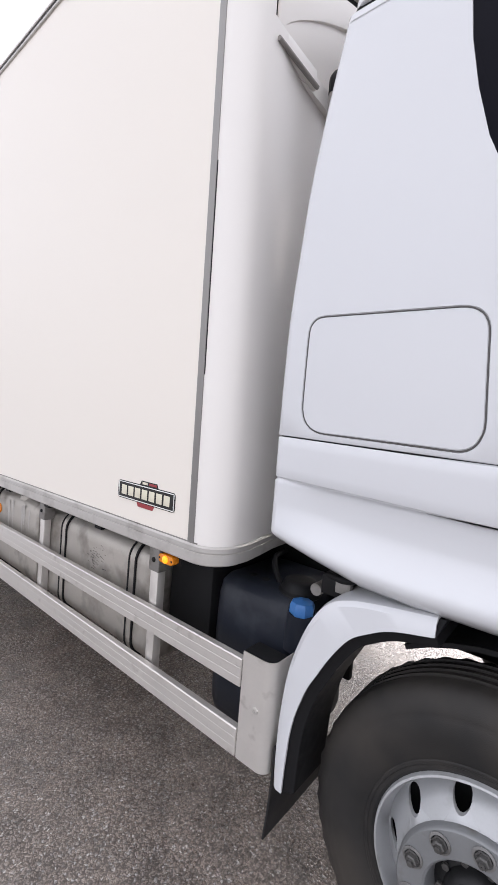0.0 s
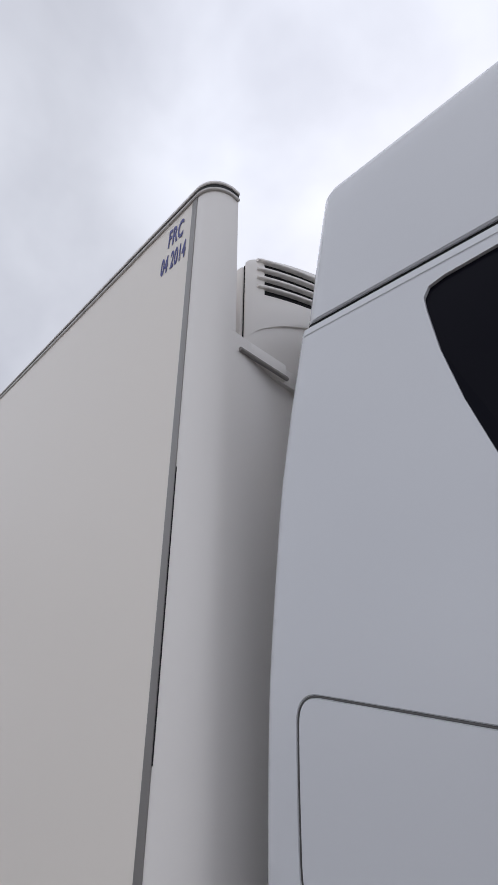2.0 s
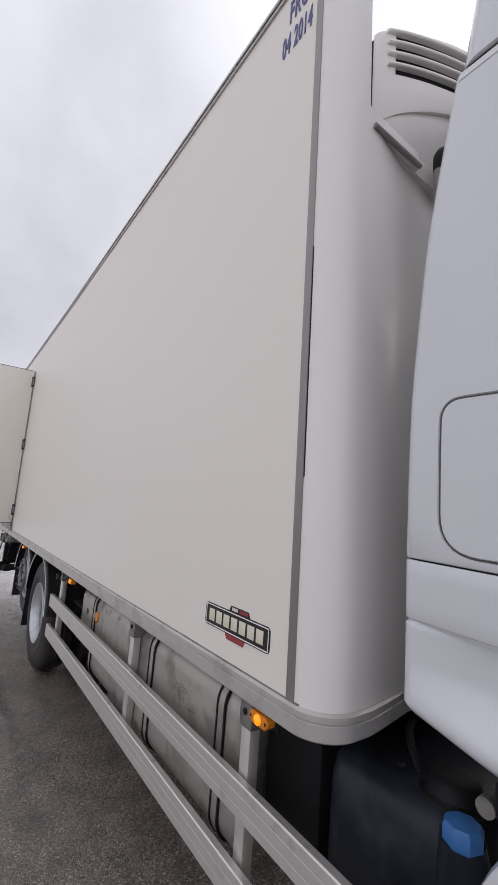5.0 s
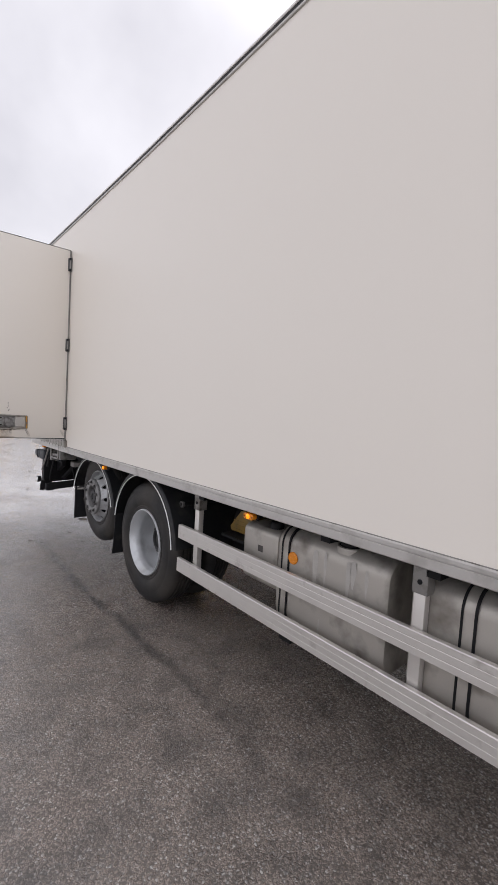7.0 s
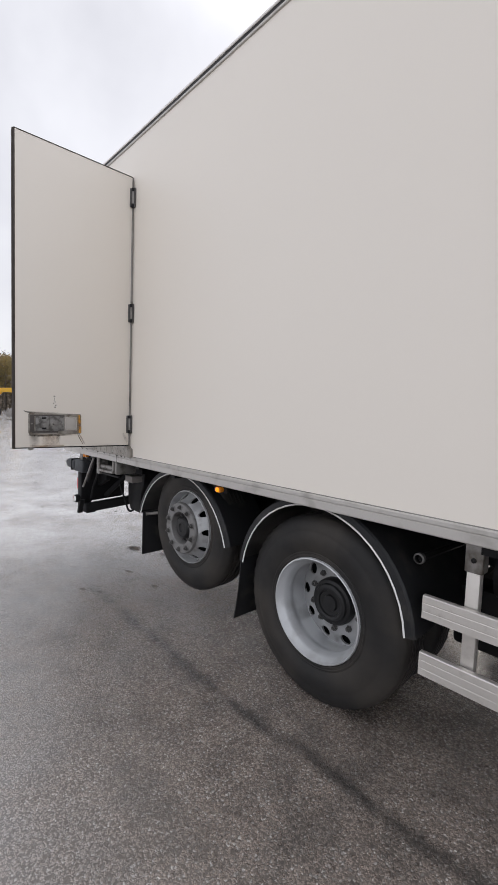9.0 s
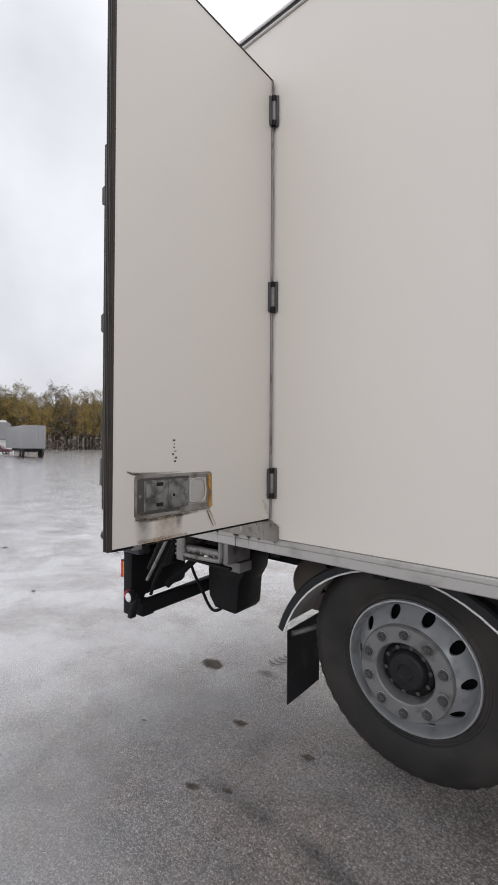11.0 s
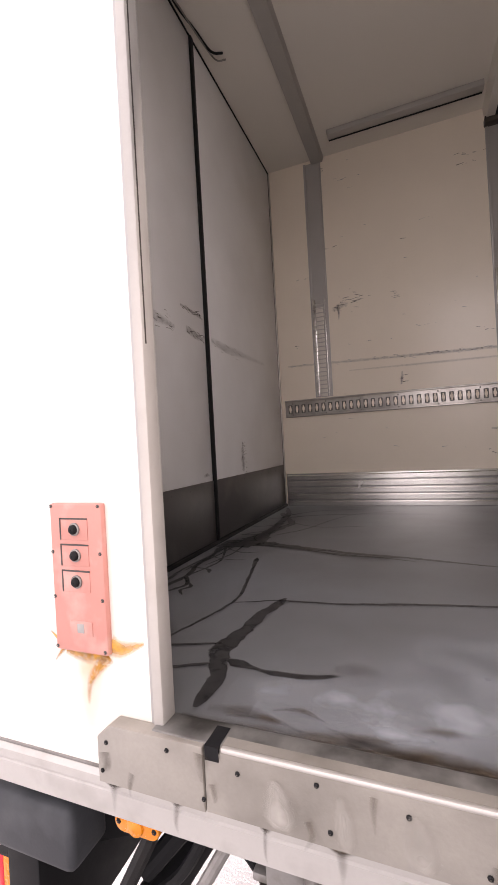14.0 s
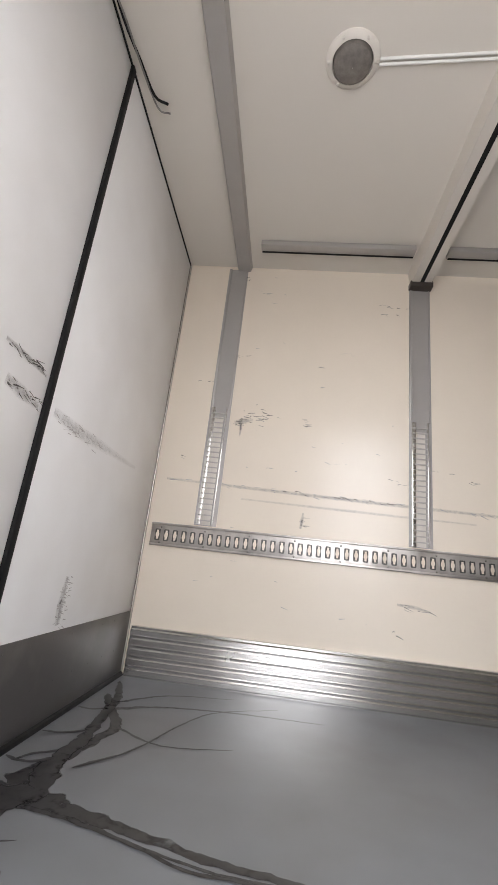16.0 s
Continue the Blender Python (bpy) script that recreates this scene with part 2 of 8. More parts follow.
M_TREAD = mat("blackened_sill_tread", (0.20, 0.195, 0.185), 0.42, 0.3, var=0.3, scale=12, bump=0.2, bscale=90, dirt=((0.045, 0.042, 0.038), 10, 0.42, 0.65))
M_TRAY = mat("grimy_tray", (0.30, 0.28, 0.25), 0.5, var=0.25, scale=22, bump=0.1, dirt=((0.12, 0.095, 0.075), 14, 0.42, 0.7))
M_LOCK = mat("scratched_lock_plate", (0.24, 0.235, 0.23), 0.42, 0.4, var=0.3, scale=30, bump=0.2, bscale=140, dirt=((0.055, 0.050, 0.045), 24, 0.45, 0.68))
M_YELLOW = mat("dirty_yellow_plastic", (0.19, 0.11, 0.014), 0.5, var=0.2, scale=20, dirt=((0.10, 0.065, 0.02), 14, 0.45, 0.75))


def rust_mat(name="rust_bleed", deep=(0.34, 0.13, 0.02), pale=(0.80, 0.42, 0.06), rough=0.7, grain=26):
    """Rust bleeding: blotchy film that thins out to nothing."""
    m = bpy.data.materials.new(name)
    m.use_nodes = True
    t = m.node_tree
    p = t.nodes["Principled BSDF"]
    p.inputs["Roughness"].default_value = rough
    co = t.nodes.new("ShaderNodeTexCoord")
    at = t.nodes.new("ShaderNodeAttribute")
    at.attribute_name = "spread"
    n = t.nodes.new("ShaderNodeTexNoise")
    n.inputs["Scale"].default_value, n.inputs["Detail"].default_value = grain, 6
    t.links.new(co.outputs["Object"], n.inputs["Vector"])
    r = t.nodes.new("ShaderNodeValToRGB")
    r.color_ramp.elements[0].position, r.color_ramp.elements[0].color = 0.35, (*deep, 1)
    r.color_ramp.elements[1].position, r.color_ramp.elements[1].color = 0.62, (*pale, 1)
    t.links.new(n.outputs["Fac"], r.inputs[0])
    t.links.new(r.outputs[0], p.inputs["Base Color"])
    k = t.nodes.new("ShaderNodeMath")
    k.operation = "MULTIPLY_ADD"
    k.inputs[1].default_value, k.inputs[2].default_value = 1.1, -0.05
    t.links.new(n.outputs["Fac"], k.inputs[0])
    a = t.nodes.new("ShaderNodeMath")
    a.operation = "MULTIPLY"
    a.use_clamp = True
    t.links.new(k.outputs[0], a.inputs[0])
    t.links.new(at.outputs["Fac"], a.inputs[1])
    t.links.new(a.outputs[0], p.inputs["Alpha"])
    return m


M_RUST = rust_mat()
M_RUSTB = rust_mat("brown_rust_bleed", (0.20, 0.105, 0.045), (0.50, 0.34, 0.19), 0.7, 34)
M_WETF = rust_mat("drying_water_film", (0.018, 0.018, 0.019), (0.033, 0.033, 0.035), 0.34, 40)
M_PALEW = rust_mat("worn_resin_and_door_glare", (0.32, 0.34, 0.365), (0.46, 0.49, 0.53), 0.36, 11)
M_SMUDGE = rust_mat("grey_smudge", (0.13, 0.12, 0.115), (0.42, 0.40, 0.385), 0.6, 60)
M_WASHED = rust_mat("rain_washed_metal", (0.42, 0.395, 0.355), (0.54, 0.51, 0.465), 0.5, 18)
M_SCUFFT = rust_mat("brown_grime", (0.03, 0.022, 0.016), (0.11, 0.08, 0.055))
for dull, level in ((M_BLACK, 0.18), (M_SEAL, 0.15), (M_BADGE, 0.25), (M_PLAST, 0.3), (M_GUARD, 0.25), (M_RUBBER, 0.25), (M_SEALG, 0.25), (M_HUB, 0.3), (M_BUFFER, 0.3), (M_RUSTY, 0.3), (M_GLASS, 0.22)):
    dull.node_tree.nodes["Principled BSDF"].inputs["Specular IOR Level"].default_value = level


M_GLASS.node_tree.nodes["Principled BSDF"].inputs["IOR"].default_value = 1.2


def asphalt_mat():
    m = bpy.data.materials.new("wet_asphalt")
    m.use_nodes = True
    t = m.node_tree
    p = t.nodes["Principled BSDF"]
    co = t.nodes.new("ShaderNodeTexCoord")

    def tex(kind, sc, **kw):
        n = t.nodes.new(kind)
        n.inputs["Scale"].default_value = sc
        for k, v in kw.items():
            n.inputs[k].default_value = v
        t.links.new(co.outputs["Object"], n.inputs["Vector"])
        return n

    def rng(src, a, b, c, d):
        n = t.nodes.new("ShaderNodeMapRange")
        for i, v in enumerate((a, b, c, d)):
            n.inputs[1 + i].default_value = v
        t.links.new(src, n.inputs[0])
        return n.outputs[0]

    def mathn(op, a, b):
        n = t.nodes.new("ShaderNodeMath")
        n.operation = op
        for i, v in enumerate((a, b)):
            if isinstance(v, (int, float)):
                n.inputs[i].default_value = v
            else:
                t.links.new(v, n.inputs[i])
        return n.outputs[0]

    def mixc(f, a, b):
        n = t.nodes.new("ShaderNodeMix")
        n.data_type = "RGBA"
        for i, v in ((0, f), (6, a), (7, b)):
            if isinstance(v, tuple):
                n.inputs[i].default_value = v
            else:
                t.links.new(v, n.inputs[i])
        return n.outputs[2]

    # uneven stone sizes: the chip pattern is pulled about by a finer noise
    pull = tex("ShaderNodeTexNoise", 60, Detail=3.0)
    shift = t.nodes.new("ShaderNodeVectorMath")
    shift.operation = "MULTIPLY_ADD"
    shift.inputs[1].default_value = (0.022, 0.022, 0.0)
    t.links.new(pull.outputs["Color"], shift.inputs[0])
    t.links.new(co.outputs["Object"], shift.inputs[2])
    stones = tex("ShaderNodeTexVoronoi", 120)
    cells = tex("ShaderNodeTexVoronoi", 120)
    for v in (stones, cells):
        t.links.new(shift.outputs[0], v.inputs["Vector"])
    sep = t.nodes.new("ShaderNodeSeparateColor")
    t.links.new(cells.outputs["Color"], sep.inputs[0])
    patch = tex("ShaderNodeTexNoise", 0.55, Detail=6.0, Roughness=0.6)
    mid = tex("ShaderNodeTexNoise", 5.0, Detail=5.0)
    tone = mixc(sep.outputs[0], (0.20, 0.162, 0.137, 1), (0.36, 0.298, 0.256, 1))
    pale = rng(sep.outputs[1], 0.88, 0.96, 0, 1)
    tone = mixc(pale, tone, (0.50, 0.47, 0.44, 1))
    chips = tex("ShaderNodeTexVoronoi", 62)
    csep = t.nodes.new("ShaderNodeSeparateColor")
    t.links.new(shift.outputs[0], chips.inputs["Vector"])
    t.links.new(chips.outputs["Color"], csep.inputs[0])
    chip = mathn("MULTIPLY", rng(csep.outputs[1], 0.85, 0.91, 0, 0.8), rng(chips.outputs["Distance"], 0.20, 0.32, 1, 0))
    tone = mixc(chip, tone, (0.74, 0.71, 0.67, 1))
    soot = rng(mid.outputs["Fac"], 0.42, 0.70, 0, 0.50)
    tone = mixc(soot, tone, (0.05, 0.048, 0.046, 1))
    # long dark tyre track beside the lorry, broken by noise
    xyz = t.nodes.new("ShaderNodeSeparateXYZ")
    t.links.new(co.outputs["Object"], xyz.inputs[0])
    off = mathn("ADD", xyz.outputs[1], 0.23)
    wob = rng(patch.outputs["Fac"], 0.3, 0.7, -0.10, 0.10)
    away = mathn("ABSOLUTE", mathn("ADD", off, wob), 0)
    track = mathn("MULTIPLY", rng(away, 0.008, 0.060, 0.8, 0), rng(mid.outputs["Fac"], 0.36, 0.52, 0.45, 1))
    reach = rng(mathn("ABSOLUTE", mathn("ADD", xyz.outputs[0], 4.3), 0), 0.9, 3.2, 1, 0)
    track = mathn("MULTIPLY", track, reach)
    tone = mixc(track, tone, (0.030, 0.026, 0.024, 1))
    # sky sheen on the wet yard, painted in as a paler tone
    yard_sheen = mathn("MULTIPLY", rng(mathn("ADD", xyz.outputs[1], wob), -0.85, -1.55, 0, 0.8), rng(xyz.outputs[0], -4.6, -2.4, 1, 0.1))
    tone = mixc(mathn("MULTIPLY", yard_sheen, rng(mid.outputs["Fac"], 0.35, 0.6, 0.6, 1)), tone, (0.54, 0.51, 0.49, 1))
    # wetter behind the lorry, uneven edge; pale sky sheen painted into the colour
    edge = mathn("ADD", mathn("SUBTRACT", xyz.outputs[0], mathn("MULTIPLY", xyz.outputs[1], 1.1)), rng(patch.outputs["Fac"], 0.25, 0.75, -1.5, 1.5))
    # worn: mask of that wet zone, 1 where the sheen is fullest
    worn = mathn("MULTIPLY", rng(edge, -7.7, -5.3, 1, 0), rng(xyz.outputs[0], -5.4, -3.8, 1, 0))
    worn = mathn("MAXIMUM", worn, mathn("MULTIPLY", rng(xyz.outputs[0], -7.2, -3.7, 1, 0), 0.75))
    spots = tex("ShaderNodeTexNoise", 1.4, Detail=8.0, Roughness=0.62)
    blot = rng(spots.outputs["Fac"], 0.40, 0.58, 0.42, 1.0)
    # sheen tone: grey near the lorry, almost white further back
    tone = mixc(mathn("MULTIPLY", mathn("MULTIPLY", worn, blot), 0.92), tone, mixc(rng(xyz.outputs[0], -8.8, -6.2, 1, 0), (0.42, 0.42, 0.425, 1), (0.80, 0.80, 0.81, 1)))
    gap = mathn("MULTIPLY", rng(stones.outputs["Distance"], 0.36, 0.68, 0, 0.60), rng(worn, 0, 1, 1.0, 0.45))
    tone = mixc(gap, tone, (0.032, 0.031, 0.030, 1))
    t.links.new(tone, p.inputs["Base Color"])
    wet = mathn("MAXIMUM", rng(patch.outputs["Fac"], 0.36, 0.56, 0, 1), worn)
    dry = rng(wet, 0, 1, 0.42, 0.17)
    t.links.new(mathn("ADD", dry, rng(sep.outputs[2], 0, 1, -0.08, 0.12)), p.inputs["Roughness"])
    b = t.nodes.new("ShaderNodeBump")
    b.inputs["Distance"].default_value = 0.006
    t.links.new(rng(worn, 0, 1, 0.50, 0.5), b.inputs["Strength"])
    h = mathn("ADD", mathn("MULTIPLY", rng(stones.outputs["Distance"], 0.1, 0.6, 1, 0), 0.7), mathn("MULTIPLY", sep.outputs[2], 0.5))
    t.links.new(h, b.inputs["Height"])
    t.links.new(b.outputs[0], p.inputs["Normal"])
    # water film over the wet parts
    film = tex("ShaderNodeTexNoise", 28, Detail=3.0)
    b2 = t.nodes.new("ShaderNodeBump")
    b2.inputs["Distance"].default_value, b2.inputs["Strength"].default_value = 0.004, 0.4
    smooth = rng(xyz.outputs[0], -9.5, -6.8, 0.35, 1)
    t.links.new(mathn("MULTIPLY", rng(worn, 0, 1, 0.45, 0.50), smooth), b2.inputs["Strength"])
    t.links.new(mathn("ADD", film.outputs["Fac"], mathn("MULTIPLY", h, 0.9)), b2.inputs["Height"])
    t.links.new(b2.outputs[0], p.inputs["Coat Normal"])
    p.inputs["Coat IOR"].default_value = 1.9
    t.links.new(mathn("MAXIMUM", rng(wet, 0, 1, 0.18, 0.62), worn), p.inputs["Coat Weight"])
    t.links.new(mathn("SUBTRACT", rng(wet, 0, 1, 0.30, 0.22), mathn("MULTIPLY", worn, 0.03)), p.inputs["Coat Roughness"])
    return m


M_ASPHALT = asphalt_mat()


# ---- building helpers ----
def part(name, bm, material, parent, label="", smooth=35):
    """One bmesh, in world coordinates, as one mesh object under a thing or a part."""
    me = bpy.data.meshes.new(name)
    bmesh.ops.recalc_face_normals(bm, faces=bm.faces[:])
    bm.to_mesh(me)
    bm.free()
    return part_mesh(name, me, material, parent, label, smooth)


def part_mesh(name, me, material, parent, label="", smooth=35):
    if material is not None and not me.materials:
        me.materials.append(material)
    if smooth and len(me.polygons):
        me.polygons.foreach_set("use_smooth", [True] * len(me.polygons))
        me.set_sharp_from_angle(angle=radians(smooth))
    ob = new(name, me)
    if parent is not None:
        ob.parent = parent
        ob.matrix_parent_inverse = Matrix.Translation(-world_at(parent))
    if label:
        tagged(ob, label=label)
    return ob


def world_at(ob):
    return Vector(ob.location) if ob.parent is None else Vector((0, 0, 0))


def thing(name, label, category, at=(0, 0, 0), group="", kind=""):
    e = new(name)
    e.location = at
    e.empty_display_size = 0.2
    return tagged(e, label, category, group, kind)


def box(lo, hi, bevel=0.0, seg=2, bm=None):
    bm = bm or bmesh.new()
    vs = bmesh.ops.create_cube(bm, size=1)["verts"]
    for v in vs:
        for i in range(3):
            v.co[i] = lo[i] if v.co[i] < 0 else hi[i]
    if bevel:
        es = list({e for v in vs for e in v.link_edges})
        bmesh.ops.bevel(bm, geom=es, offset=bevel, segments=seg, affect="EDGES", profile=0.5)
    return bm


def rrect(w, h, r, n=5, cx=0.0, cy=0.0):
    pts = []
    for sx, sy, a0 in ((1, 1, 0), (-1, 1, 90), (-1, -1, 180), (1, -1, 270)):
        for i in range(n + 1):
            a = radians(a0 + 90 * i / n)
            pts.append((cx + sx * (w / 2 - r) + r * math.cos(a), cy + sy * (h / 2 - r) + r * math.sin(a)))
    return pts


def loft(rings, cap=True, closed=True, bm=None):
    """Skin through rings of points of the same count."""
    bm = bm or bmesh.new()
    vv = [[bm.verts.new(p) for p in ring] for ring in rings]
    n = len(vv[0])
    for a, b in zip(vv, vv[1:]):
        for i in range(n if closed else n - 1):
            j = (i + 1) % n
            bm.faces.new((a[i], a[j], b[j], b[i]))
    if cap and closed:
        bm.faces.new(vv[0])
        bm.faces.new(vv[-1][::-1])
    return bm


def prism(poly, axis, a, b, bevel=0.0, bm=None):
    """A flat outline, swept from a to b along an axis; the outline gives the other two coordinates in order."""
    def at(p, d):
        c = list(p)
        c.insert("xyz".index(axis), d)
        return c
    fresh = bm is None
    bm = bm or bmesh.new()
    loft([[at(p, a) for p in poly], [at(p, b) for p in poly]], bm=bm)
    if bevel and fresh:
        bmesh.ops.recalc_face_normals(bm, faces=bm.faces[:])
        es = [e for e in bm.edges if abs(e.verts[0].co["xyz".index(axis)] - e.verts[1].co["xyz".index(axis)]) < 1e-6]
        bmesh.ops.bevel(bm, geom=es, offset=bevel, segments=2, affect="EDGES", profile=0.5)
    return bm


def lathe(profile, centre, axis="y", n=48, flip=1, bm=None, closed=False):
    """Turns (radius, offset) pairs round an axis through centre."""
    bm = bm or bmesh.new()
    rings = []
    for r, o in profile:
        ring = []
        for i in range(n):
            a = 2 * math.pi * i / n
            u, v = r * math.cos(a), r * math.sin(a)
            d = {"y": (u, o * flip, v), "x": (o * flip, u, v), "z": (u, v, o * flip)}[axis]
            ring.append(Vector(centre) + Vector(d))
        rings.append(ring)
    if closed:
        rings.append(rings[0])
        vv = [[bm.verts.new(p) for p in ring] for ring in rings[:-1]]
        vv.append(vv[0])
        for a, b in zip(vv, vv[1:]):
            for i in range(n):
                j = (i + 1) % n
                bm.faces.new((a[i], a[j], b[j], b[i]))
        return bm
    return loft(rings, cap=False, bm=bm)


def tube(path, r, n=8, bm=None):
    """A round bar or hose along a path."""
    bm = bm or bmesh.new()
    P = [Vector(p) for p in path]
    rings = []
    side = None
    for i, p in enumerate(P):
        d = (P[min(i + 1, len(P) - 1)] - P[max(i - 1, 0)]).normalized()
        if side is None:
            side = d.orthogonal().normalized()
        side = (side - d * side.dot(d)).normalized()
        up = d.cross(side)
        rr = r[i] if isinstance(r, (list, tuple)) else r
        rings.append([p + (side * math.cos(2 * math.pi * k / n) + up * math.sin(2 * math.pi * k / n)) * rr for k in range(n)])
    return loft(rings, bm=bm)


def smooth_path(pts, k=6):
    """Catmull-Rom through a few points."""
    P = [Vector(p) for p in pts]
    P = [2 * P[0] - P[1], *P, 2 * P[-1] - P[-2]]
    out = []
    for a, b, c, d in zip(P, P[1:], P[2:], P[3:]):
        for i in range(k):
            t = i / k
            out.append(0.5 * ((2 * b) + (c - a) * t + (2 * a - 5 * b + 4 * c - d) * t * t + (3 * b - a - 3 * c + d) * t ** 3))
    return out + [P[-2]]


def carve(ob, cutters):
    """Cuts solids out of a mesh for good."""
    def tri(me):
        t = bmesh.new()
        t.from_mesh(me)
        bmesh.ops.triangulate(t, faces=t.faces[:])
        t.to_mesh(me)
        t.free()

    tri(ob.data)
    for bm in cutters:
        me = bpy.data.meshes.new("cutter")
        bmesh.ops.recalc_face_normals(bm, faces=bm.faces[:])
        bm.to_mesh(me)
        bm.free()
        tri(me)
        c = new("cutter", me)
        md = ob.modifiers.new("cut", "BOOLEAN")
        md.object, md.operation, md.solver = c, "DIFFERENCE", "EXACT"
        bpy.context.view_layer.update()
        done = bpy.data.meshes.new_from_object(ob.evaluated_get(bpy.context.evaluated_depsgraph_get()))
        ob.modifiers.clear()
        ob.data = done
        bpy.data.objects.remove(c)
    ob.data.polygons.foreach_set("use_smooth", [True] * len(ob.data.polygons))
    ob.data.set_sharp_from_angle(angle=radians(32))


def letters(text, size, xscale, at, turn, material, parent, name="lettering", label="", depth=0.0008):
    """Raised lettering in the built-in font."""
    cu = bpy.data.curves.new(name, "FONT")
    cu.body, cu.size, cu.extrude, cu.offset, cu.space_character = text, size, depth, size * 0.022, 1.12
    tmp = new("lettering_tmp", cu)
    bpy.context.view_layer.update()
    me = bpy.data.meshes.new_from_object(tmp.evaluated_get(bpy.context.evaluated_depsgraph_get()))
    bpy.data.objects.remove(tmp)
    me.transform(Matrix.Translation(at) @ turn @ Matrix.Diagonal((xscale, 1, 1, 1)))
    me.materials.clear()
    return part_mesh(name, me, material, parent, label, 0)


def sphere_cap(c, r, squash, axis, n=8, bm=None):
    """Low dome, for rivets and bolt heads, standing out along an axis."""
    prof = [(r, 0), (r * 0.92, squash * 0.55), (r * 0.55, squash * 0.9), (0.001, squash)]
    return lathe(prof, c, axis[-1], n, -1 if axis[0] == "-" else 1, bm)


# ---- ground ----
bm = bmesh.new()
vs = [bm.verts.new((x, y, 0)) for x, y in ((-1800, -1800), (1800, -1800), (1800, 1800), (-1800, 1800))]
bm.faces.new(vs)
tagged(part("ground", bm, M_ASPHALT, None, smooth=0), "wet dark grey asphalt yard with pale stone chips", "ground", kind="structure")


# ---- refrigerated box body ----
BX0, BX1, BY1 = -7.50, 0.0, 2.60
FLOOR_Z, CEIL_Z, TOP_Z = 1.258, 3.815, 3.915
DOOR_A, DOOR_B, DOOR_T = -6.90, -5.965, 3.545
cargo = thing("cargo_box", "white refrigerated lorry box body with open side door", "truck body", (-3.7, 1.3, 1.13))


def base_z(x):
    return 1.215 + 0.004 * x


def side_wall():
    """Outer side wall with the doorway cut through it."""
    bm = bmesh.new()
    xs, zs = (-7.42, DOOR_A, DOOR_B, 0.0), (1.18, 1.262, DOOR_T, TOP_Z)
    for y in (0.0, 0.029):
        grid = [[bm.verts.new((x, y, z)) for z in zs] for x in xs]
        for i in range(3):
            for k in range(3):
                if (i, k) != (1, 1):
                    bm.faces.new((grid[i][k], grid[i + 1][k], grid[i + 1][k + 1], grid[i][k + 1]))
    bm.verts.ensure_lookup_table()
    fr = [e for e in bm.edges if e.is_boundary and e.verts[0].co.y < 0.01]
    find = {(round(v.co.x, 4), round(v.co.z, 4)): v for v in bm.verts if v.co.y > 0.01}
    for e in fr:
        a, b = e.verts
        bm.faces.new((a, b, find[(round(b.co.x, 4), round(b.co.z, 4))], find[(round(a.co.x, 4), round(a.co.z, 4))]))
    return bm


part("side_wall", side_wall(), M_GRP, cargo, "smooth off-white composite side panel")
part("far_side_wall", box((-7.42, 2.53, 1.18), (0.0, BY1, TOP_Z), 0.004), M_LINER, cargo, "cream inner side wall with scuffs")
part("far_side_skin", box((-7.42, 2.602, 1.18), (0.0, 2.608, 3.87)), M_GRP, cargo)
part("roof", box((-7.49, 0.012, CEIL_Z), (-0.36, BY1 - 0.004, 3.845)), M_CEIL, cargo, "pale insulated roof panel")
part("cargo_floor", box((-7.43, 0.02, 1.17), (-0.1, 2.53, FLOOR_Z)), M_FLOOR, cargo, "grey resin floor with water stains")


def post_plan(y_end, inner):
    """Plan of the rounded front corner, from the side round to the front face."""
    out = [(0.033, 0.0)]
    for i in range(1, 11):
        a = radians(90 * i / 10)
        out.append((0.033 + 0.112 * math.sin(a), 0.118 * (1 - math.cos(a))))
    for y in (0.20, 0.27, 0.40, 0.6, 1.3):
        if y < y_end:
            out.append((0.145 - max(0, y - 0.18) * 0.18 if y < 0.5 else 0.085, y))
    out.append((out[-1][0] if y_end > 1 else 0.145, y_end))
    return out + [(inner, y_end), (inner, 0.08), (0.0, 0.08), (0.0, 0.0)]


def mirror_y(pts):
    return [(x, BY1 - y) for x, y in pts]


full = post_plan(1.3, -0.02)
outline = full[:-4] + mirror_y(full[:-4])[::-1]
outline = outline + [(0.0, BY1), (0.0, BY1 - 0.08), (-0.04, BY1 - 0.08), (-0.04, 0.08), (0.0, 0.08), (0.0, 0.0)]
part("front_wall", prism(outline, "z", 1.17, 3.175), M_POST, cargo, "rounded off-white front wall")
short = post_plan(0.14, -0.40)
part("corner_post", prism(short, "z", 3.175, TOP_Z), M_POST, cargo, "rounded white corner post above unit ledge")
part("corner_post", prism(mirror_y(short), "z", 3.175, TOP_Z), M_POST, cargo)
part("bulkhead", box((-0.40, 0.08, 3.175), (-0.34, BY1 - 0.08, TOP_Z)), M_POST, cargo)
part("unit_ledge", box((-0.40, 0.14, 3.10), (0.086, BY1 - 0.14, 3.178)), M_POST, cargo)
part("ledge_fascia", box((0.08, 0.145, 3.105), (0.135, 0.45, 3.185), 0.006), M_POST, cargo)
bm = tube([(0.150, 0.160, 3.105), (0.150, 0.435, 3.10)], 0.009, 10)
box((0.136, 0.16, 3.103), (0.152, 0.435, 3.113), bm=bm)
part("drip_bar", bm, M_PIPE, cargo, "dirty metal drip bar")

def lean(ob):
    """The front of the body leans back a little towards its top."""
    for v in ob.data.vertices:
        if v.co.x > -0.6:
            v.co.x -= 0.017 * max(0, v.co.z - 1.215) * min(1, (v.co.x + 0.6) / 0.5)


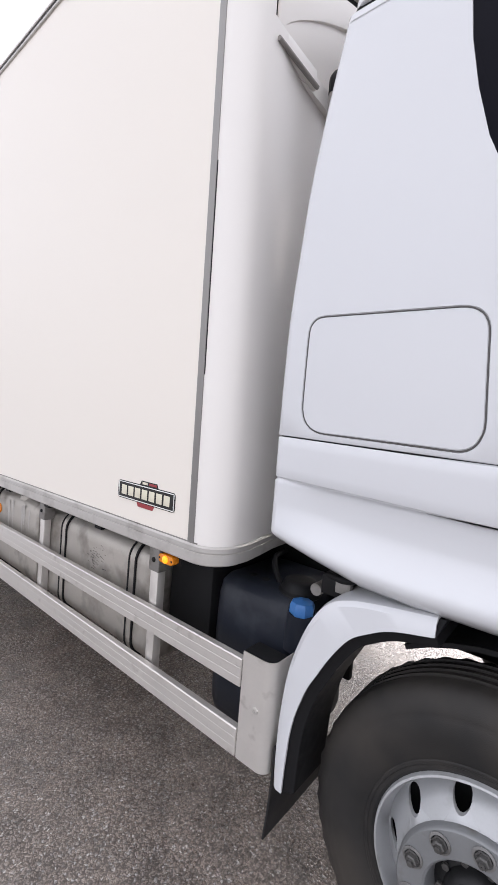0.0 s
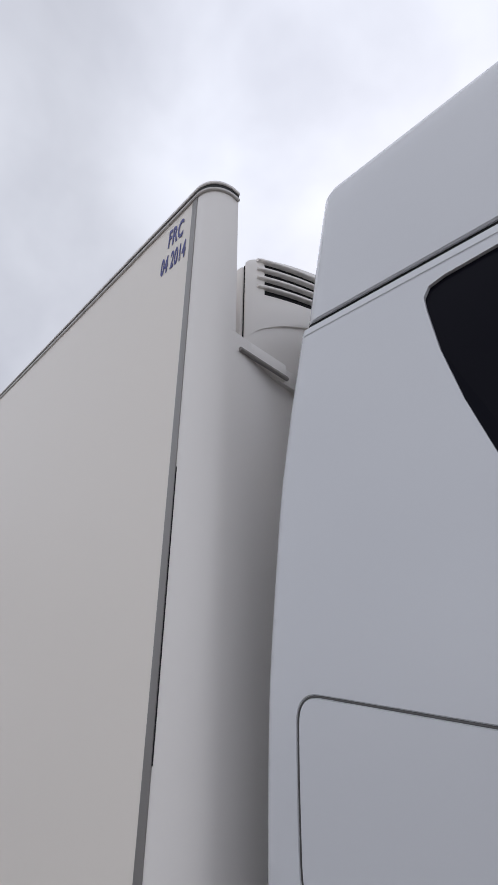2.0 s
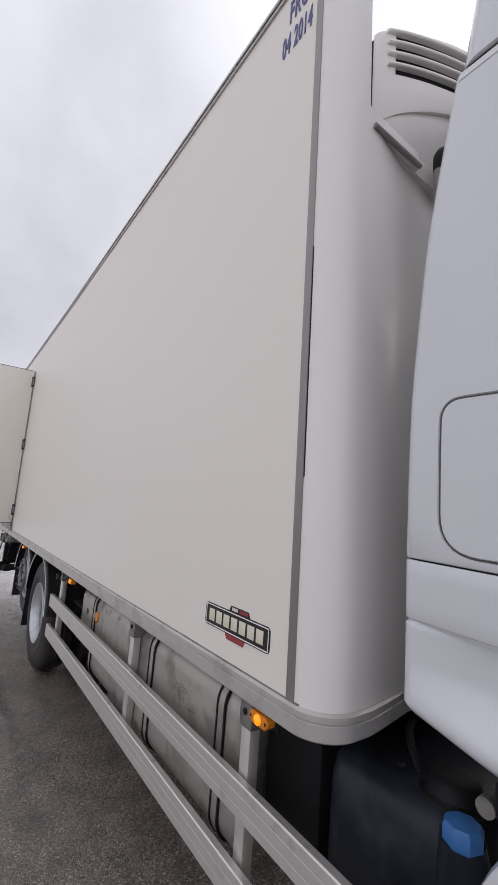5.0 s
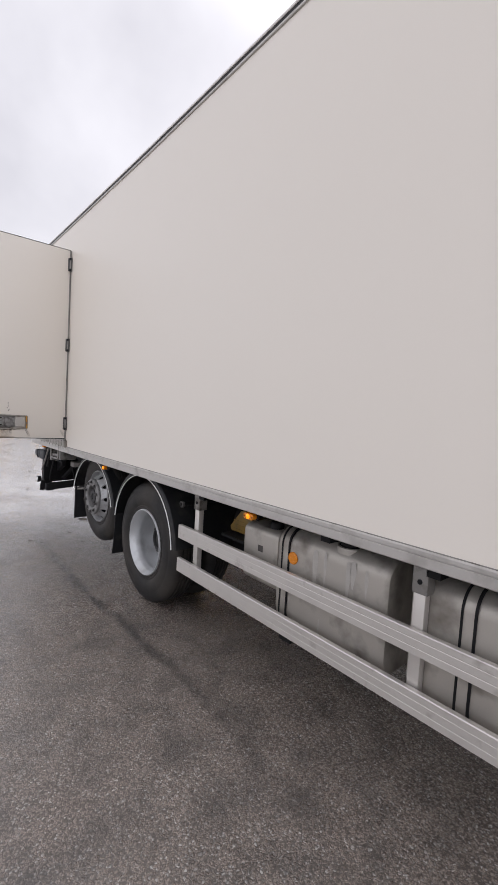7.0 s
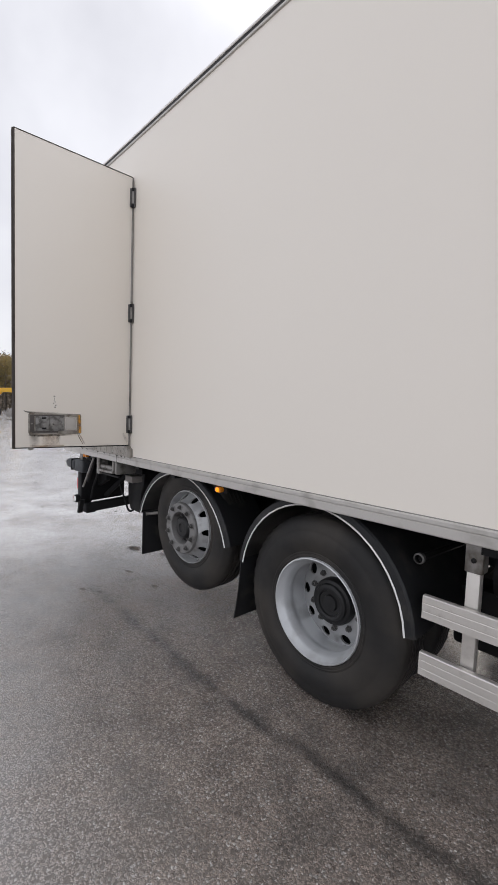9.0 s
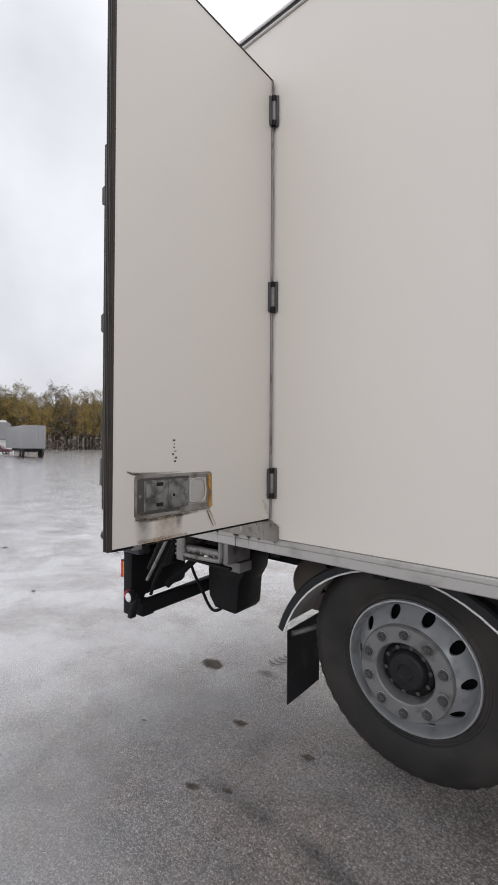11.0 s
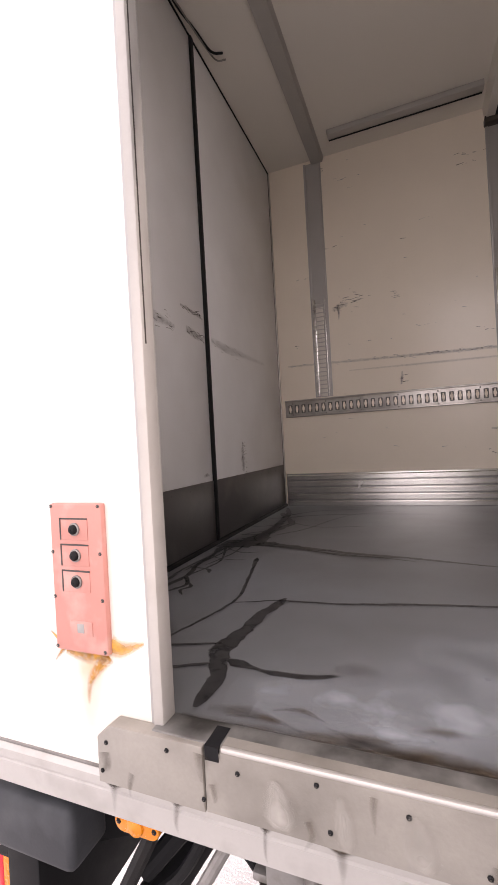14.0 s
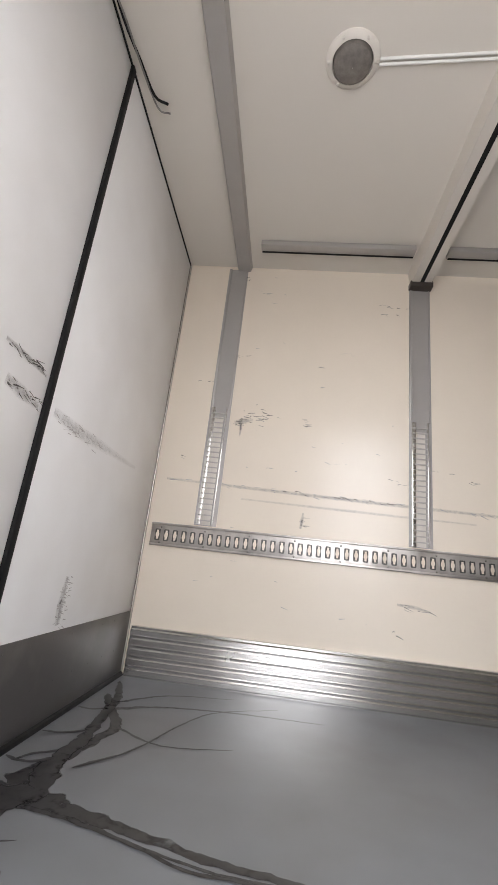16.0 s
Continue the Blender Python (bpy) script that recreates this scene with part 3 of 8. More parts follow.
# grey joint strip, top and bottom rails
part("joint_strip", box((0.0, -0.004, 1.20), (0.033, 0.02, TOP_Z), 0.002), M_STRIP, cargo, "grey metal joint strip")
part("joint_strip", box((0.031, -0.0015, 1.85), (0.0365, 0.006, 2.62)), M_SEAL, cargo)


def rail_round(z0, z1, out, x0, dark=False):
    """A rail that follows the side and the rounded corner."""
    pl = [(x0, -out)] + [(0.033, -out)]
    for i in range(1, 11):
        a = radians(90 * i / 10)
        pl.append((0.033 + (0.112 + out) * math.sin(a), 0.118 - (0.118 + out) * math.cos(a)))
    return pl


def swept(plan, prof, zoff=None, bm=None):
    """Sweeps a (out, z) profile along a plan line, outwards to its right."""
    bm = bm or bmesh.new()
    rows = []
    for i, p in enumerate(plan):
        a, b = Vector(plan[max(i - 1, 0)]), Vector(plan[min(i + 1, len(plan) - 1)])
        d = (b - a).normalized()
        nrm = Vector((d.y, -d.x))
        dz = zoff(p[0]) if zoff else 0
        rows.append([(p[0] + nrm.x * o, p[1] + nrm.y * o, z + dz) for o, z in prof])
    return loft(rows, bm=bm)


corner_line = [(-7.42, 0.0), (-6, 0.0), (-4, 0.0), (-2, 0.0)] + [p for p in rail_round(0, 0, 0.0, 0)[1:]] + [(0.145, 0.14)]
part("top_rail", swept(corner_line, [(-0.02, 3.900), (0.007, 3.900), (0.010, 3.903), (0.010, 3.914), (0.004, 3.918), (-0.02, 3.918)]), M_RAIL, cargo, "pale top edge rail")
part("top_rail", swept(corner_line, [(-0.03, 3.916), (0.002, 3.916), (0.004, 3.942), (-0.03, 3.942)]), M_HUB, cargo, "dark shadow joint under roof edge")
part("roof_edge", swept(corner_line, [(-0.05, 3.941), (0.008, 3.941), (0.011, 3.945), (0.010, 3.955), (0.002, 3.962), (-0.05, 3.966)]), M_POST, cargo, "white rounded roof edge moulding")
low_line = [(-7.49, 0.0), (-6, 0.0), (-4, 0.0), (-2, 0.0)] + [p for p in rail_round(0, 0, 0.0, 0)[1:]] + [(0.145, 0.18), (0.13, 0.27), (0.105, 0.40), (0.085, 0.6), (0.085, 1.3)]
part("bottom_rail", swept([(-7.5, 0.0)] + low_line[1:], [(-0.03, 1.145), (0.006, 1.145), (0.012, 1.150), (0.012, 1.190), (0.008, 1.193), (0.012, 1.196), (0.012, 1.212), (0.004, 1.218), (-0.03, 1.218)],
                          lambda x: 0.004 * min(x, 0)), M_RAIL, cargo, "long dull aluminium bottom rail")
part("lower_trim", swept(low_line[:6], [(-0.01, 1.2175), (0.003, 1.2175), (0.003, 1.222), (-0.01, 1.224)], lambda x: 0.004 * min(x, 0)), M_STEEL, cargo)

for ob in cargo.children:
    if ob.name.split('.')[0] in ('front_wall', 'corner_post', 'joint_strip', 'top_rail', 'roof_edge', 'ledge_fascia', 'drip_bar', 'side_wall'):
        lean(ob)
    if ob.name.split('.')[0] in ('top_rail', 'roof_edge', 'side_wall'):
        for v in ob.data.vertices:
            if v.co.z > 3.7:
                v.co.z += -0.004 + 0.0165 * max(min(v.co.x, 0), -4.4)

# rear frame post with rivets and dark gasket, rear door leaves
part("rear_post", box((-7.492, -0.014, 1.189), (-7.42, 0.08, 3.93), 0.006), M_RAIL, cargo, "riveted aluminium rear corner post")
part("rear_gasket", box((-7.515, -0.02, 1.185), (-7.494, 0.06, 3.9), 0.004), M_SEALG, cargo, "dark worn rear door gasket")
part("rear_gasket", box((-7.532, -0.008, 1.19), (-7.516, 0.03, 3.88), 0.004), M_NUT, cargo)
for z, h in ((1.36, 0.21), (2.50, 0.14), (3.45, 0.14)):
    hinge = part("rear_hinge", box((-7.524, -0.026, z), (-7.498, 0.03, z + h), 0.004), M_NUT, cargo, "grey rear door hinge block")
    part("hinge_pin", tube([(-7.526, -0.022, z + 0.01), (-7.526, -0.022, z + h - 0.01)], 0.008, 8), M_STEEL, hinge)
rivet = bpy.data.meshes.new("rivet")
bm = sphere_cap((0, 0, 0), 0.006, 0.003, "-y")
bm.to_mesh(rivet)
bm.free()


def rivets(points, mesh=rivet, name="rivet", parent=cargo, material=M_STEEL):
    for p in points:
        ob = part_mesh(name, mesh, material, parent, "", 0)
        ob.location = p


rivets([(-7.445, -0.012, 1.2 + 0.105 * i) for i in range(26)])
rivets([(-7.40, -0.0005, z) for z in (1.245, 2.62, 2.9, 3.1)])


def door_leaf(y0, y1):
    leaf = part("rear_door_leaf", box((-7.495, y0, 1.262), (-7.43, y1, 3.81), 0.004), M_DOORL, cargo, "white inner face of closed rear door")
    part("kick_plate", box((-7.431, y0 + 0.004, 1.268), (-7.425, y1 - 0.004, 1.572), 0.001), M_KICK, leaf, "dark grey plastic kick plate")
    n = int((y1 - y0) / 0.16)
    for k in range(n):
        for z in (1.40, 1.545):
            part("plate_screw", sphere_cap((-7.4255, y0 + 0.08 + (y1 - y0 - 0.16) * (k + (0.4 if z < 1.5 else 0)) / n, z), 0.0036, 0.0016, "x", 6), M_NUT, leaf)


door_leaf(0.046, 1.312)
door_leaf(1.338, 2.524)
part("door_seal", box((-7.47, 1.310, 1.256), (-7.418, 1.340, 3.8145), 0.005), M_SEAL, cargo, "black rubber seal between door leaves")
part("door_seal", box((-7.44, 2.522, 1.256), (-7.427, 2.529, 3.8145)), M_SEAL, cargo)
part("door_seal", box((-7.44, 0.08, 3.806), (-7.424, 2.53, 3.8145)), M_SEAL, cargo)
part("door_seal", tube([(-7.424, 0.1, 1.262), (-7.422, 0.9, 1.261), (-7.424, 1.7, 1.262), (-7.424, 2.52, 1.262)], 0.015, 8), M_SEAL, cargo)

part("rear_door_skin", box((-7.512, 0.02, 1.12), (-7.496, BY1, 3.93)), M_GRP, cargo, "white outer rear door skin")
part("rear_post", box((-7.49, 2.522, 1.12), (-7.422, BY1 + 0.004, 3.93), 0.004), M_ALU, cargo)

# doorway: jambs, sill
part("door_jamb", box((-6.902, -0.006, 1.25), (-6.882, 0.032, DOOR_T), 0.004), M_JAMB, cargo, "pale metal door jamb")
part("door_jamb", box((-5.985, 0.0, 1.25), (-5.962, 0.032, DOOR_T), 0.004), M_JAMB, cargo)
part("door_lintel", box((-6.88, -0.004, DOOR_T - 0.022), (-5.985, 0.032, DOOR_T), 0.004), M_ALUB, cargo)
part("lintel_catch", box((-6.80, -0.02, DOOR_T - 0.03), (-6.74, 0.02, DOOR_T + 0.02), 0.004), M_BLACK, cargo)
part("jamb_seam", box((-6.8825, 0.001, 1.92), (-6.8808, 0.0035, DOOR_T - 0.03)), M_SEALG, cargo)
part("jamb_groove", box((-6.9065, -0.003, 1.27), (-6.9015, 0.004, DOOR_T)), M_BEAM, cargo)
bm = prism([(-7.0, 1.192), (-7.0, 1.268), (-6.972, 1.291), (-6.80, 1.291), (-6.80, 1.192)], "y", -0.03, 0.0, 0.003)
part("sill_plate", bm, M_SILL, cargo, "bolted aluminium sill end plate")
bm = prism([(-6.798, 1.192), (-6.798, 1.284), (-6.772, 1.284), (-6.772, 1.270), (-6.770, 1.294), (-5.98, 1.294), (-5.98, 1.192)], "y", -0.026, 0.0)
part("sill_plate", bm, M_SILL, cargo, "stained aluminium door sill with bolts")
bm = prism([(-6.0, 1.188), (-6.0, 1.288), (-5.955, 1.288), (-5.912, 1.262), (-5.912, 1.188)], "y", -0.030, 0.0, 0.003)
part("sill_plate", bm, M_SILL, cargo)
part("sill_tread", box((-6.90, -0.022, 1.27), (-5.985, 0.035, 1.2925), 0.006, 3), M_TREAD, cargo, "grimy sill tread")
part("sill_edge", box((-6.77, -0.0275, 1.2865), (-5.985, -0.019, 1.2950), 0.003), M_ALU, cargo, "worn bright sill edge")
part("sill_notch", box((-6.797, -0.0275, 1.272), (-6.774, 0.02, 1.2935)), M_SEAL, cargo)
part("rail_joint", box((-6.193, -0.0132, 1.122), (-6.190, 0.0, 1.194)), M_SEAL, cargo)
bolt = bpy.data.meshes.new("bolt")
bm = sphere_cap((0, 0, 0), 0.0038, 0.003, "-y")
bm.to_mesh(bolt)
bm.free()
rivets([(-6.98 + i * 0.118, -0.0265 if i > 1 else -0.0305, 1.262 + 0.012 * (i % 2)) for i in range(10)], bolt, "bolt", cargo, M_BLACK)
rivets([(-6.99 + i * 0.19, -0.0305 if i < 2 else -0.0265, 1.214) for i in range(6)], bolt, "bolt", cargo, M_BLACK)


# open side door
def side_door():
    d = part("side_door", box((-6.015, -0.905, 1.297), (-5.962, -0.012, 3.535), 0.006), M_GRP, cargo, "open white insulated side door")
    part("inner_panel", box((-6.024, -0.86, 1.33), (-6.013, -0.055, 3.50), 0.003), M_DOORL, d, "white inner liner of door")
    kp = part("kick_plate", box((-6.0305, -0.85, 1.335), (-6.0235, -0.065, 1.555), 0.002), M_KICK, d, "dark grey riveted kick plate")
    for i in range(8):
        part("plate_rivet", sphere_cap((-6.0302, -0.82 + i * 0.104, 1.538), 0.006, 0.003, "-x", 8), M_STEEL, kp)
    for k, x in enumerate((-6.012, -5.997, -5.982)):
        part("edge_gasket", box((x - 0.005, -0.915, 1.288 + 0.004 * (k % 2)), (x + 0.005, -0.900, 3.54), 0.003), M_SEALG, d, "ribbed dark door edge gasket")
    part("edge_lip", box((-6.0245, -0.912, 1.30), (-6.020, -0.902, 3.53), 0.001), M_STEEL, d, "worn pale edge lip")
    for i in range(17):
        part("edge_screw", sphere_cap((-5.9745, -0.9155, 1.36 + i * 0.128), 0.0035, 0.002, "-y", 8), M_NUT, d)
    part("edge_gasket", box((-6.022, -0.91, 1.293), (-5.966, -0.9035, 3.538)), M_SEALG, d)
    part("edge_gasket", box((-6.02, -0.90, 1.289), (-5.968, -0.02, 1.298)), M_SEAL, d)
    part("edge_trim", box((-5.968, -0.908, 1.294), (-5.960, -0.900, 3.538), 0.002), M_SEALG, d)
    part("edge_trim", box((-5.968, -0.905, 3.533), (-5.960, -0.012, 3.539)), M_SEALG, d)
    part("hinge_rod", tube([(-5.958, -0.013, 1.30), (-5.958, -0.013, 3.53)], 0.006, 8), M_STEEL, d, "grey hinge line")
    for z in (1.478, 2.42, 3.367):
        h = part("hinge", box((-5.962, -0.040, z - 0.075), (-5.952, 0.004, z + 0.075), 0.004), M_NUT, d, "grey steel door hinge")
        part("hinge_leaf", box((-5.960, -0.014, z - 0.078), (-5.925, -0.003, z + 0.078), 0.003), M_NUT, h)
        part("hinge_pin", tube([(-5.948, -0.016, z - 0.05), (-5.948, -0.016, z + 0.05)], 0.010, 10), M_STEEL, h)
        for s in (-1, 1):
            part("hinge_knuckle", tube([(-5.948, -0.016, z + s * 0.05), (-5.948, -0.016, z + s * 0.076)], 0.014, 10), M_BLACK, h)
    # recessed latch: pale tray with rounded rim, dark grimy lock plate, wire pull
    tray = rrect(0.386, 0.160, 0.014, 4, -0.620, 1.4755)
    hole = rrect(0.366, 0.140, 0.010, 4, -0.620, 1.4755)
    bm = loft([[(-5.9605, *p) for p in tray], [(-5.954, *p) for p in tray], [(-5.953, *p) for p in hole], [(-5.960, *p) for p in hole]], cap=False)
    lt = part("latch_tray", bm, M_TRAY, d, "grimy worn latch tray with rust")
    part("tray_floor", prism(hole, "x", -5.9615, -5.9585), M_TRAY, lt, "grimy tray floor")
    part("tray_shadow", box((-5.9588, -0.803, 1.412), (-5.9555, -0.772, 1.540), 0.002), M_SCUFF, lt)
    part("tray_shadow", box((-5.9588, -0.790, 1.532), (-5.9548, -0.555, 1.5425), 0.002), M_SCUFF, lt)
    part("tray_shadow", box((-5.9588, -0.790, 1.407), (-5.9548, -0.600, 1.419), 0.002), M_SCUFF, lt)
    part("lock_plate", box((-5.959, -0.765, 1.420), (-5.949, -0.560, 1.534), 0.004), M_LOCK, lt, "scratched dark grey lock plate")
    part("lock_cover", box((-5.950, -0.742, 1.428), (-5.945, -0.668, 1.528), 0.002), M_LOCK, lt)
    part("lock_seam", box((-5.950, -0.668, 1.424), (-5.9478, -0.664, 1.530)), M_SCUFF, lt)
    part("keyhole", lathe([(0.015, 0), (0.015, 0.006), (0.007, 0.007), (0.005, 0.002)], (-5.949, -0.640, 1.472), "x", 14), M_STEEL, lt)
    part("keyhole", lathe([(0.006, 0), (0.001, 0.0005)], (-5.9425, -0.640, 1.472), "x", 10), M_BLACK, lt)
    for z in (1.440, 1.518):
        part("lock_slot", box((-5.9465, -0.722, z - 0.007), (-5.944, -0.690, z + 0.007), 0.001), M_BLACK, lt)
    for y in (-0.790, -0.575):
        part("lock_screw", sphere_cap((-5.950 if y > -0.7 else -5.957, y, 1.476), 0.007, 0.003, "x", 8), M_STEEL, lt)
    part("hand_pocket", box((-5.9588, -0.552, 1.424), (-5.9565, -0.458, 1.532), 0.001), M_JAMB, lt, "pale hand pocket")
    bm = tube(smooth_path([(-5.953, -0.550, 1.436), (-5.951, -0.546, 1.520), (-5.951, -0.475, 1.522), (-5.951, -0.470, 1.440), (-5.953, -0.545, 1.434)], 4), 0.0032, 6)
    part("pull_handle", bm, M_ALU, lt, "thin wire pull handle")
    part("stop_tab", box((-5.99, -0.81, 1.278), (-5.965, -0.775, 1.300), 0.003), M_STEEL, d)
    return d


door = side_door()
# the leaf is thinner towards its free edge
for ob in [door] + list(door.children_recursive):
    if "sheared" not in ob.data:
        for v in ob.data.vertices:
            v.co.x = -6.024 + (v.co.x + 6.024) * (1 - 0.36 * min(1, max(0, -v.co.y / 0.9)))
        ob.data["sheared"] = 1


def patch(name, pts, spread, parent, to3d, material=M_RUST):
    """Thin stain: outline fan with a spread value that fades to its rim."""
    bm = bmesh.new()
    lay = bm.verts.layers.float.new("spread")
    rows = []
    for row, sp in zip(pts, spread):
        rr = []
        for p, s in zip(row, sp):
            v = bm.verts.new(to3d(p))
            v[lay] = s
            rr.append(v)
        rows.append(rr)
    for a, b in zip(rows, rows[1:]):
        for i in range(len(a) - 1):
            bm.faces.new((a[i], a[i + 1], b[i + 1], b[i]))
    return part(name, bm, material, parent, "orange rust stain" if material in (M_RUST, M_RUSTB) else {M_WETF: "dark drying water trail", M_SMUDGE: "grey smudge", M_PALEW: "worn pale patch with painted door glare"}.get(material, "dark brown grime stain"), 0)


def streak(name, path, widths, strengths, parent, to3d, material=M_RUST):
    """A stain that runs along a line, strong in its middle and gone at its sides."""
    P = smooth_path([(*p, 0) for p in path], 6)
    n = len(P)

    def at(arr, i):
        f = i / (n - 1) * (len(arr) - 1)
        k = min(int(f), len(arr) - 2)
        return arr[k] + (arr[k + 1] - arr[k]) * (f - k)
    pts, sp = [], []
    for i, p in enumerate(P):
        d = (P[min(i + 1, n - 1)] - P[max(i - 1, 0)]).normalized()
        s = Vector((-d.y, d.x, 0))
        w, k = at(widths, i), at(strengths, i)
        pts.append([(p.x + s.x * w * u, p.y + s.y * w * u) for u in (-1, -0.45, 0, 0.45, 1)])
        sp.append([0, k * 0.7, k, k * 0.7, 0])
    return patch(name, pts, sp, parent, to3d, material)


def on_door(p):
    return (-6.024 + 0.0655 * (1 - 0.36 * min(1, max(0, -p[0] / 0.9))), p[0], p[1])


for pts, ws, ks, m in (([(-0.81, 1.392), (-0.74, 1.386), (-0.62, 1.388), (-0.50, 1.390)], [0.008, 0.012, 0.012, 0.006], [1.2, 1.5, 1.3, 0.5], M_SCUFFT),
                       ([(-0.775, 1.395), (-0.770, 1.35), (-0.768, 1.302)], [0.040, 0.042, 0.040], [0.9, 0.7, 0.4], M_SCUFFT),
                       ([(-0.665, 1.395), (-0.660, 1.35), (-0.655, 1.302)], [0.060, 0.070, 0.080], [0.8, 0.7, 0.6], M_RUSTB),
                       ([(-0.600, 1.392), (-0.602, 1.365), (-0.604, 1.33)], [0.020, 0.022, 0.02], [1.1, 0.7, 0.2], M_SCUFFT),
                       ([(-0.80, 1.308), (-0.70, 1.303), (-0.56, 1.306)], [0.008, 0.012, 0.008], [0.8, 1.1, 0.6], M_RUSTB),
                       ([(-0.44, 1.394), (-0.42, 1.36), (-0.398, 1.318)], [0.006, 0.007, 0.005], [1.2, 1.0, 0.7], M_RUSTB),
                       ([(-0.452, 1.392), (-0.434, 1.357), (-0.412, 1.316)], [0.003, 0.004, 0.003], [2, 2, 1.5], M_SCUFFT),
                       ([(-0.845, 1.570), (-0.81, 1.560), (-0.74, 1.560), (-0.60, 1.561)], [0.004, 0.008, 0.006, 0.003], [1.5, 1.8, 1.0, 0.5], M_SCUFFT),
                       ([(-0.07, 1.40), (-0.045, 1.36), (-0.03, 1.32)], [0.012, 0.02, 0.01], [0.3, 0.5, 0.35], M_RUSTB)):
    streak("rust_stain" if m is M_RUSTB else "grime_stain", pts, ws, ks, door, on_door, m)
streak("rust_stain", [(-0.446, 1.545), (-0.440, 1.48), (-0.438, 1.405)], [0.014, 0.016, 0.018], [1.2, 1.8, 1.4], door, lambda p: (on_door(p)[0] + 0.0062, p[0], p[1]), M_RUST)
rnd = random.Random(5)
for i in range(7):
    y, z = -0.632 + rnd.uniform(-0.008, 0.008), 1.60 + 0.014 * i
    part("door_chip", box((on_door((y, z))[0] - 0.004, y, z), (on_door((y, z))[0] - 0.0005, y + rnd.uniform(0.004, 0.012), z + rnd.uniform(0.003, 0.008))), M_SCUFF, door)

# grime runs on the sill and the rail below it, dirt swept up behind the sill
gr = random.Random(44)
for x in (-6.985, -6.93, -6.80, -6.785, -6.64, -6.55, -6.41, -6.28, -6.19, -6.18, -6.08, -5.99, -5.94):
    z0 = gr.uniform(1.22, 1.282)
    w = gr.uniform(0.006, 0.02)
    streak("grime_stain", [(x, z0), (x + gr.uniform(-0.006, 0.006), z0 - 0.02), (x + gr.uniform(-0.008, 0.008), z0 - gr.uniform(0.025, 0.05))], [w, w * 0.8, w * 0.3], [0.8, 0.6, 0.2], cargo, lambda p: (p[0], -0.0312, p[1]), M_SCUFFT)
for x in (-6.985, -6.86, -6.71, -6.60, -6.45, -6.33, -6.20, -6.185, -6.175, -6.10, -6.03, -5.93):
    z0 = 1.192 + 0.004 * x + 0.022
    w = gr.uniform(0.008, 0.03)
    streak("grime_stain", [(x - w, z0), (x, z0 - 0.006), (x + w, z0 - 0.002)], [0.004, 0.010, 0.004], [1.4, 1.9, 1.2], cargo, lambda p: (p[0], -0.0136, p[1]), M_SCUFFT)
    streak("grime_stain", [(x, z0 - 0.004), (x + gr.uniform(-0.004, 0.004), z0 - gr.uniform(0.02, 0.05))] * 1 + [(x, z0 - 0.058)], [w * 0.4, w * 0.3, 0.002], [0.8, 0.5, 0.1], cargo, lambda p: (p[0], -0.0136, p[1]), M_SCUFFT)
for x in (-6.68, -6.60, -6.50, -6.38, -6.26, -6.14, -6.04):
    x += gr.uniform(-0.015, 0.015)
    w = gr.uniform(0.014, 0.024)
    streak("washed_patch", [(x, 1.268), (x + 0.004, 1.245), (x + 0.006, 1.215), (x + 0.004, 1.200)], [w * 0.35, w, w * 1.15, w * 0.7], [0.5, 1.0, 1.0, 0.5], cargo, lambda p: (p[0], -0.0308, p[1]), M_WASHED)
for k, (x0, x1, y, w, st) in enumerate(((-6.88, -6.55, 0.060, 0.020, 1.0), (-6.70, -6.25, 0.085, 0.022, 0.8), (-6.45, -6.02, 0.070, 0.024, 0.9), (-6.86, -6.72, 0.105, 0.022, 0.9), (-6.30, -6.02, 0.115, 0.016, 0.6))):
    streak("grime_stain", [(x0, y), ((x0 + x1) / 2, y + 0.008), (x1, y - 0.004)], [w * 0.5, w, w * 0.5], [0.3, st, 0.3], cargo, lambda p, k=k: (p[0], p[1], FLOOR_Z + 0.0022 + 0.0001 * k), M_SCUFFT)
for k in range(26):
    x, y = gr.uniform(-6.88, -6.05), 0.045 + 0.12 * gr.random() ** 1.6
    ln = gr.uniform(0.04, 0.16)
    streak("grime_stain", [(x, y), (x + ln * 0.5, y + gr.uniform(-0.015, 0.015)), (x + ln, y + gr.uniform(-0.01, 0.02))], [0.004, gr.uniform(0.005, 0.014), 0.003], [0.4, 0.9, 0.3], cargo, lambda p, k=k: (p[0], p[1], FLOOR_Z + 0.003 + 0.0001 * k), M_SCUFFT)

# faded control panel with rust below
panel = part("control_panel", box((-7.098, -0.012, 1.394), (-6.982, 0.002, 1.657), 0.004), M_PINK, cargo, "faded red control panel with three buttons")
for z in (1.612, 1.566, 1.520):
    part("button_frame", box((-7.072, -0.0135, z - 0.019), (-7.012, -0.011, z + 0.019), 0.001), M_PINK, panel)
    for lo, hi in (((-7.074, z + 0.017), (-7.012, z + 0.0195)), ((-7.074, z - 0.019), (-7.0715, z + 0.019))):
        part("button_edge", box((lo[0], -0.0142, lo[1]), (hi[0], -0.0125, hi[1])), M_SCUFF, panel)
    part("button", lathe([(0.0085, 0), (0.0085, 0.006), (0.006, 0.009), (0.001, 0.010)], (-7.040, -0.0135, z), "y", 14, -1), M_BLACK, panel, "black round push button")
    part("button_ring", lathe([(0.0115, 0), (0.0115, 0.003), (0.009, 0.004)], (-7.040, -0.0132, z), "y", 16, -1), M_STEEL, panel)
part("button_frame", box((-7.062, -0.0135, 1.425), (-7.012, -0.011, 1.450), 0.001), M_PINK, panel)
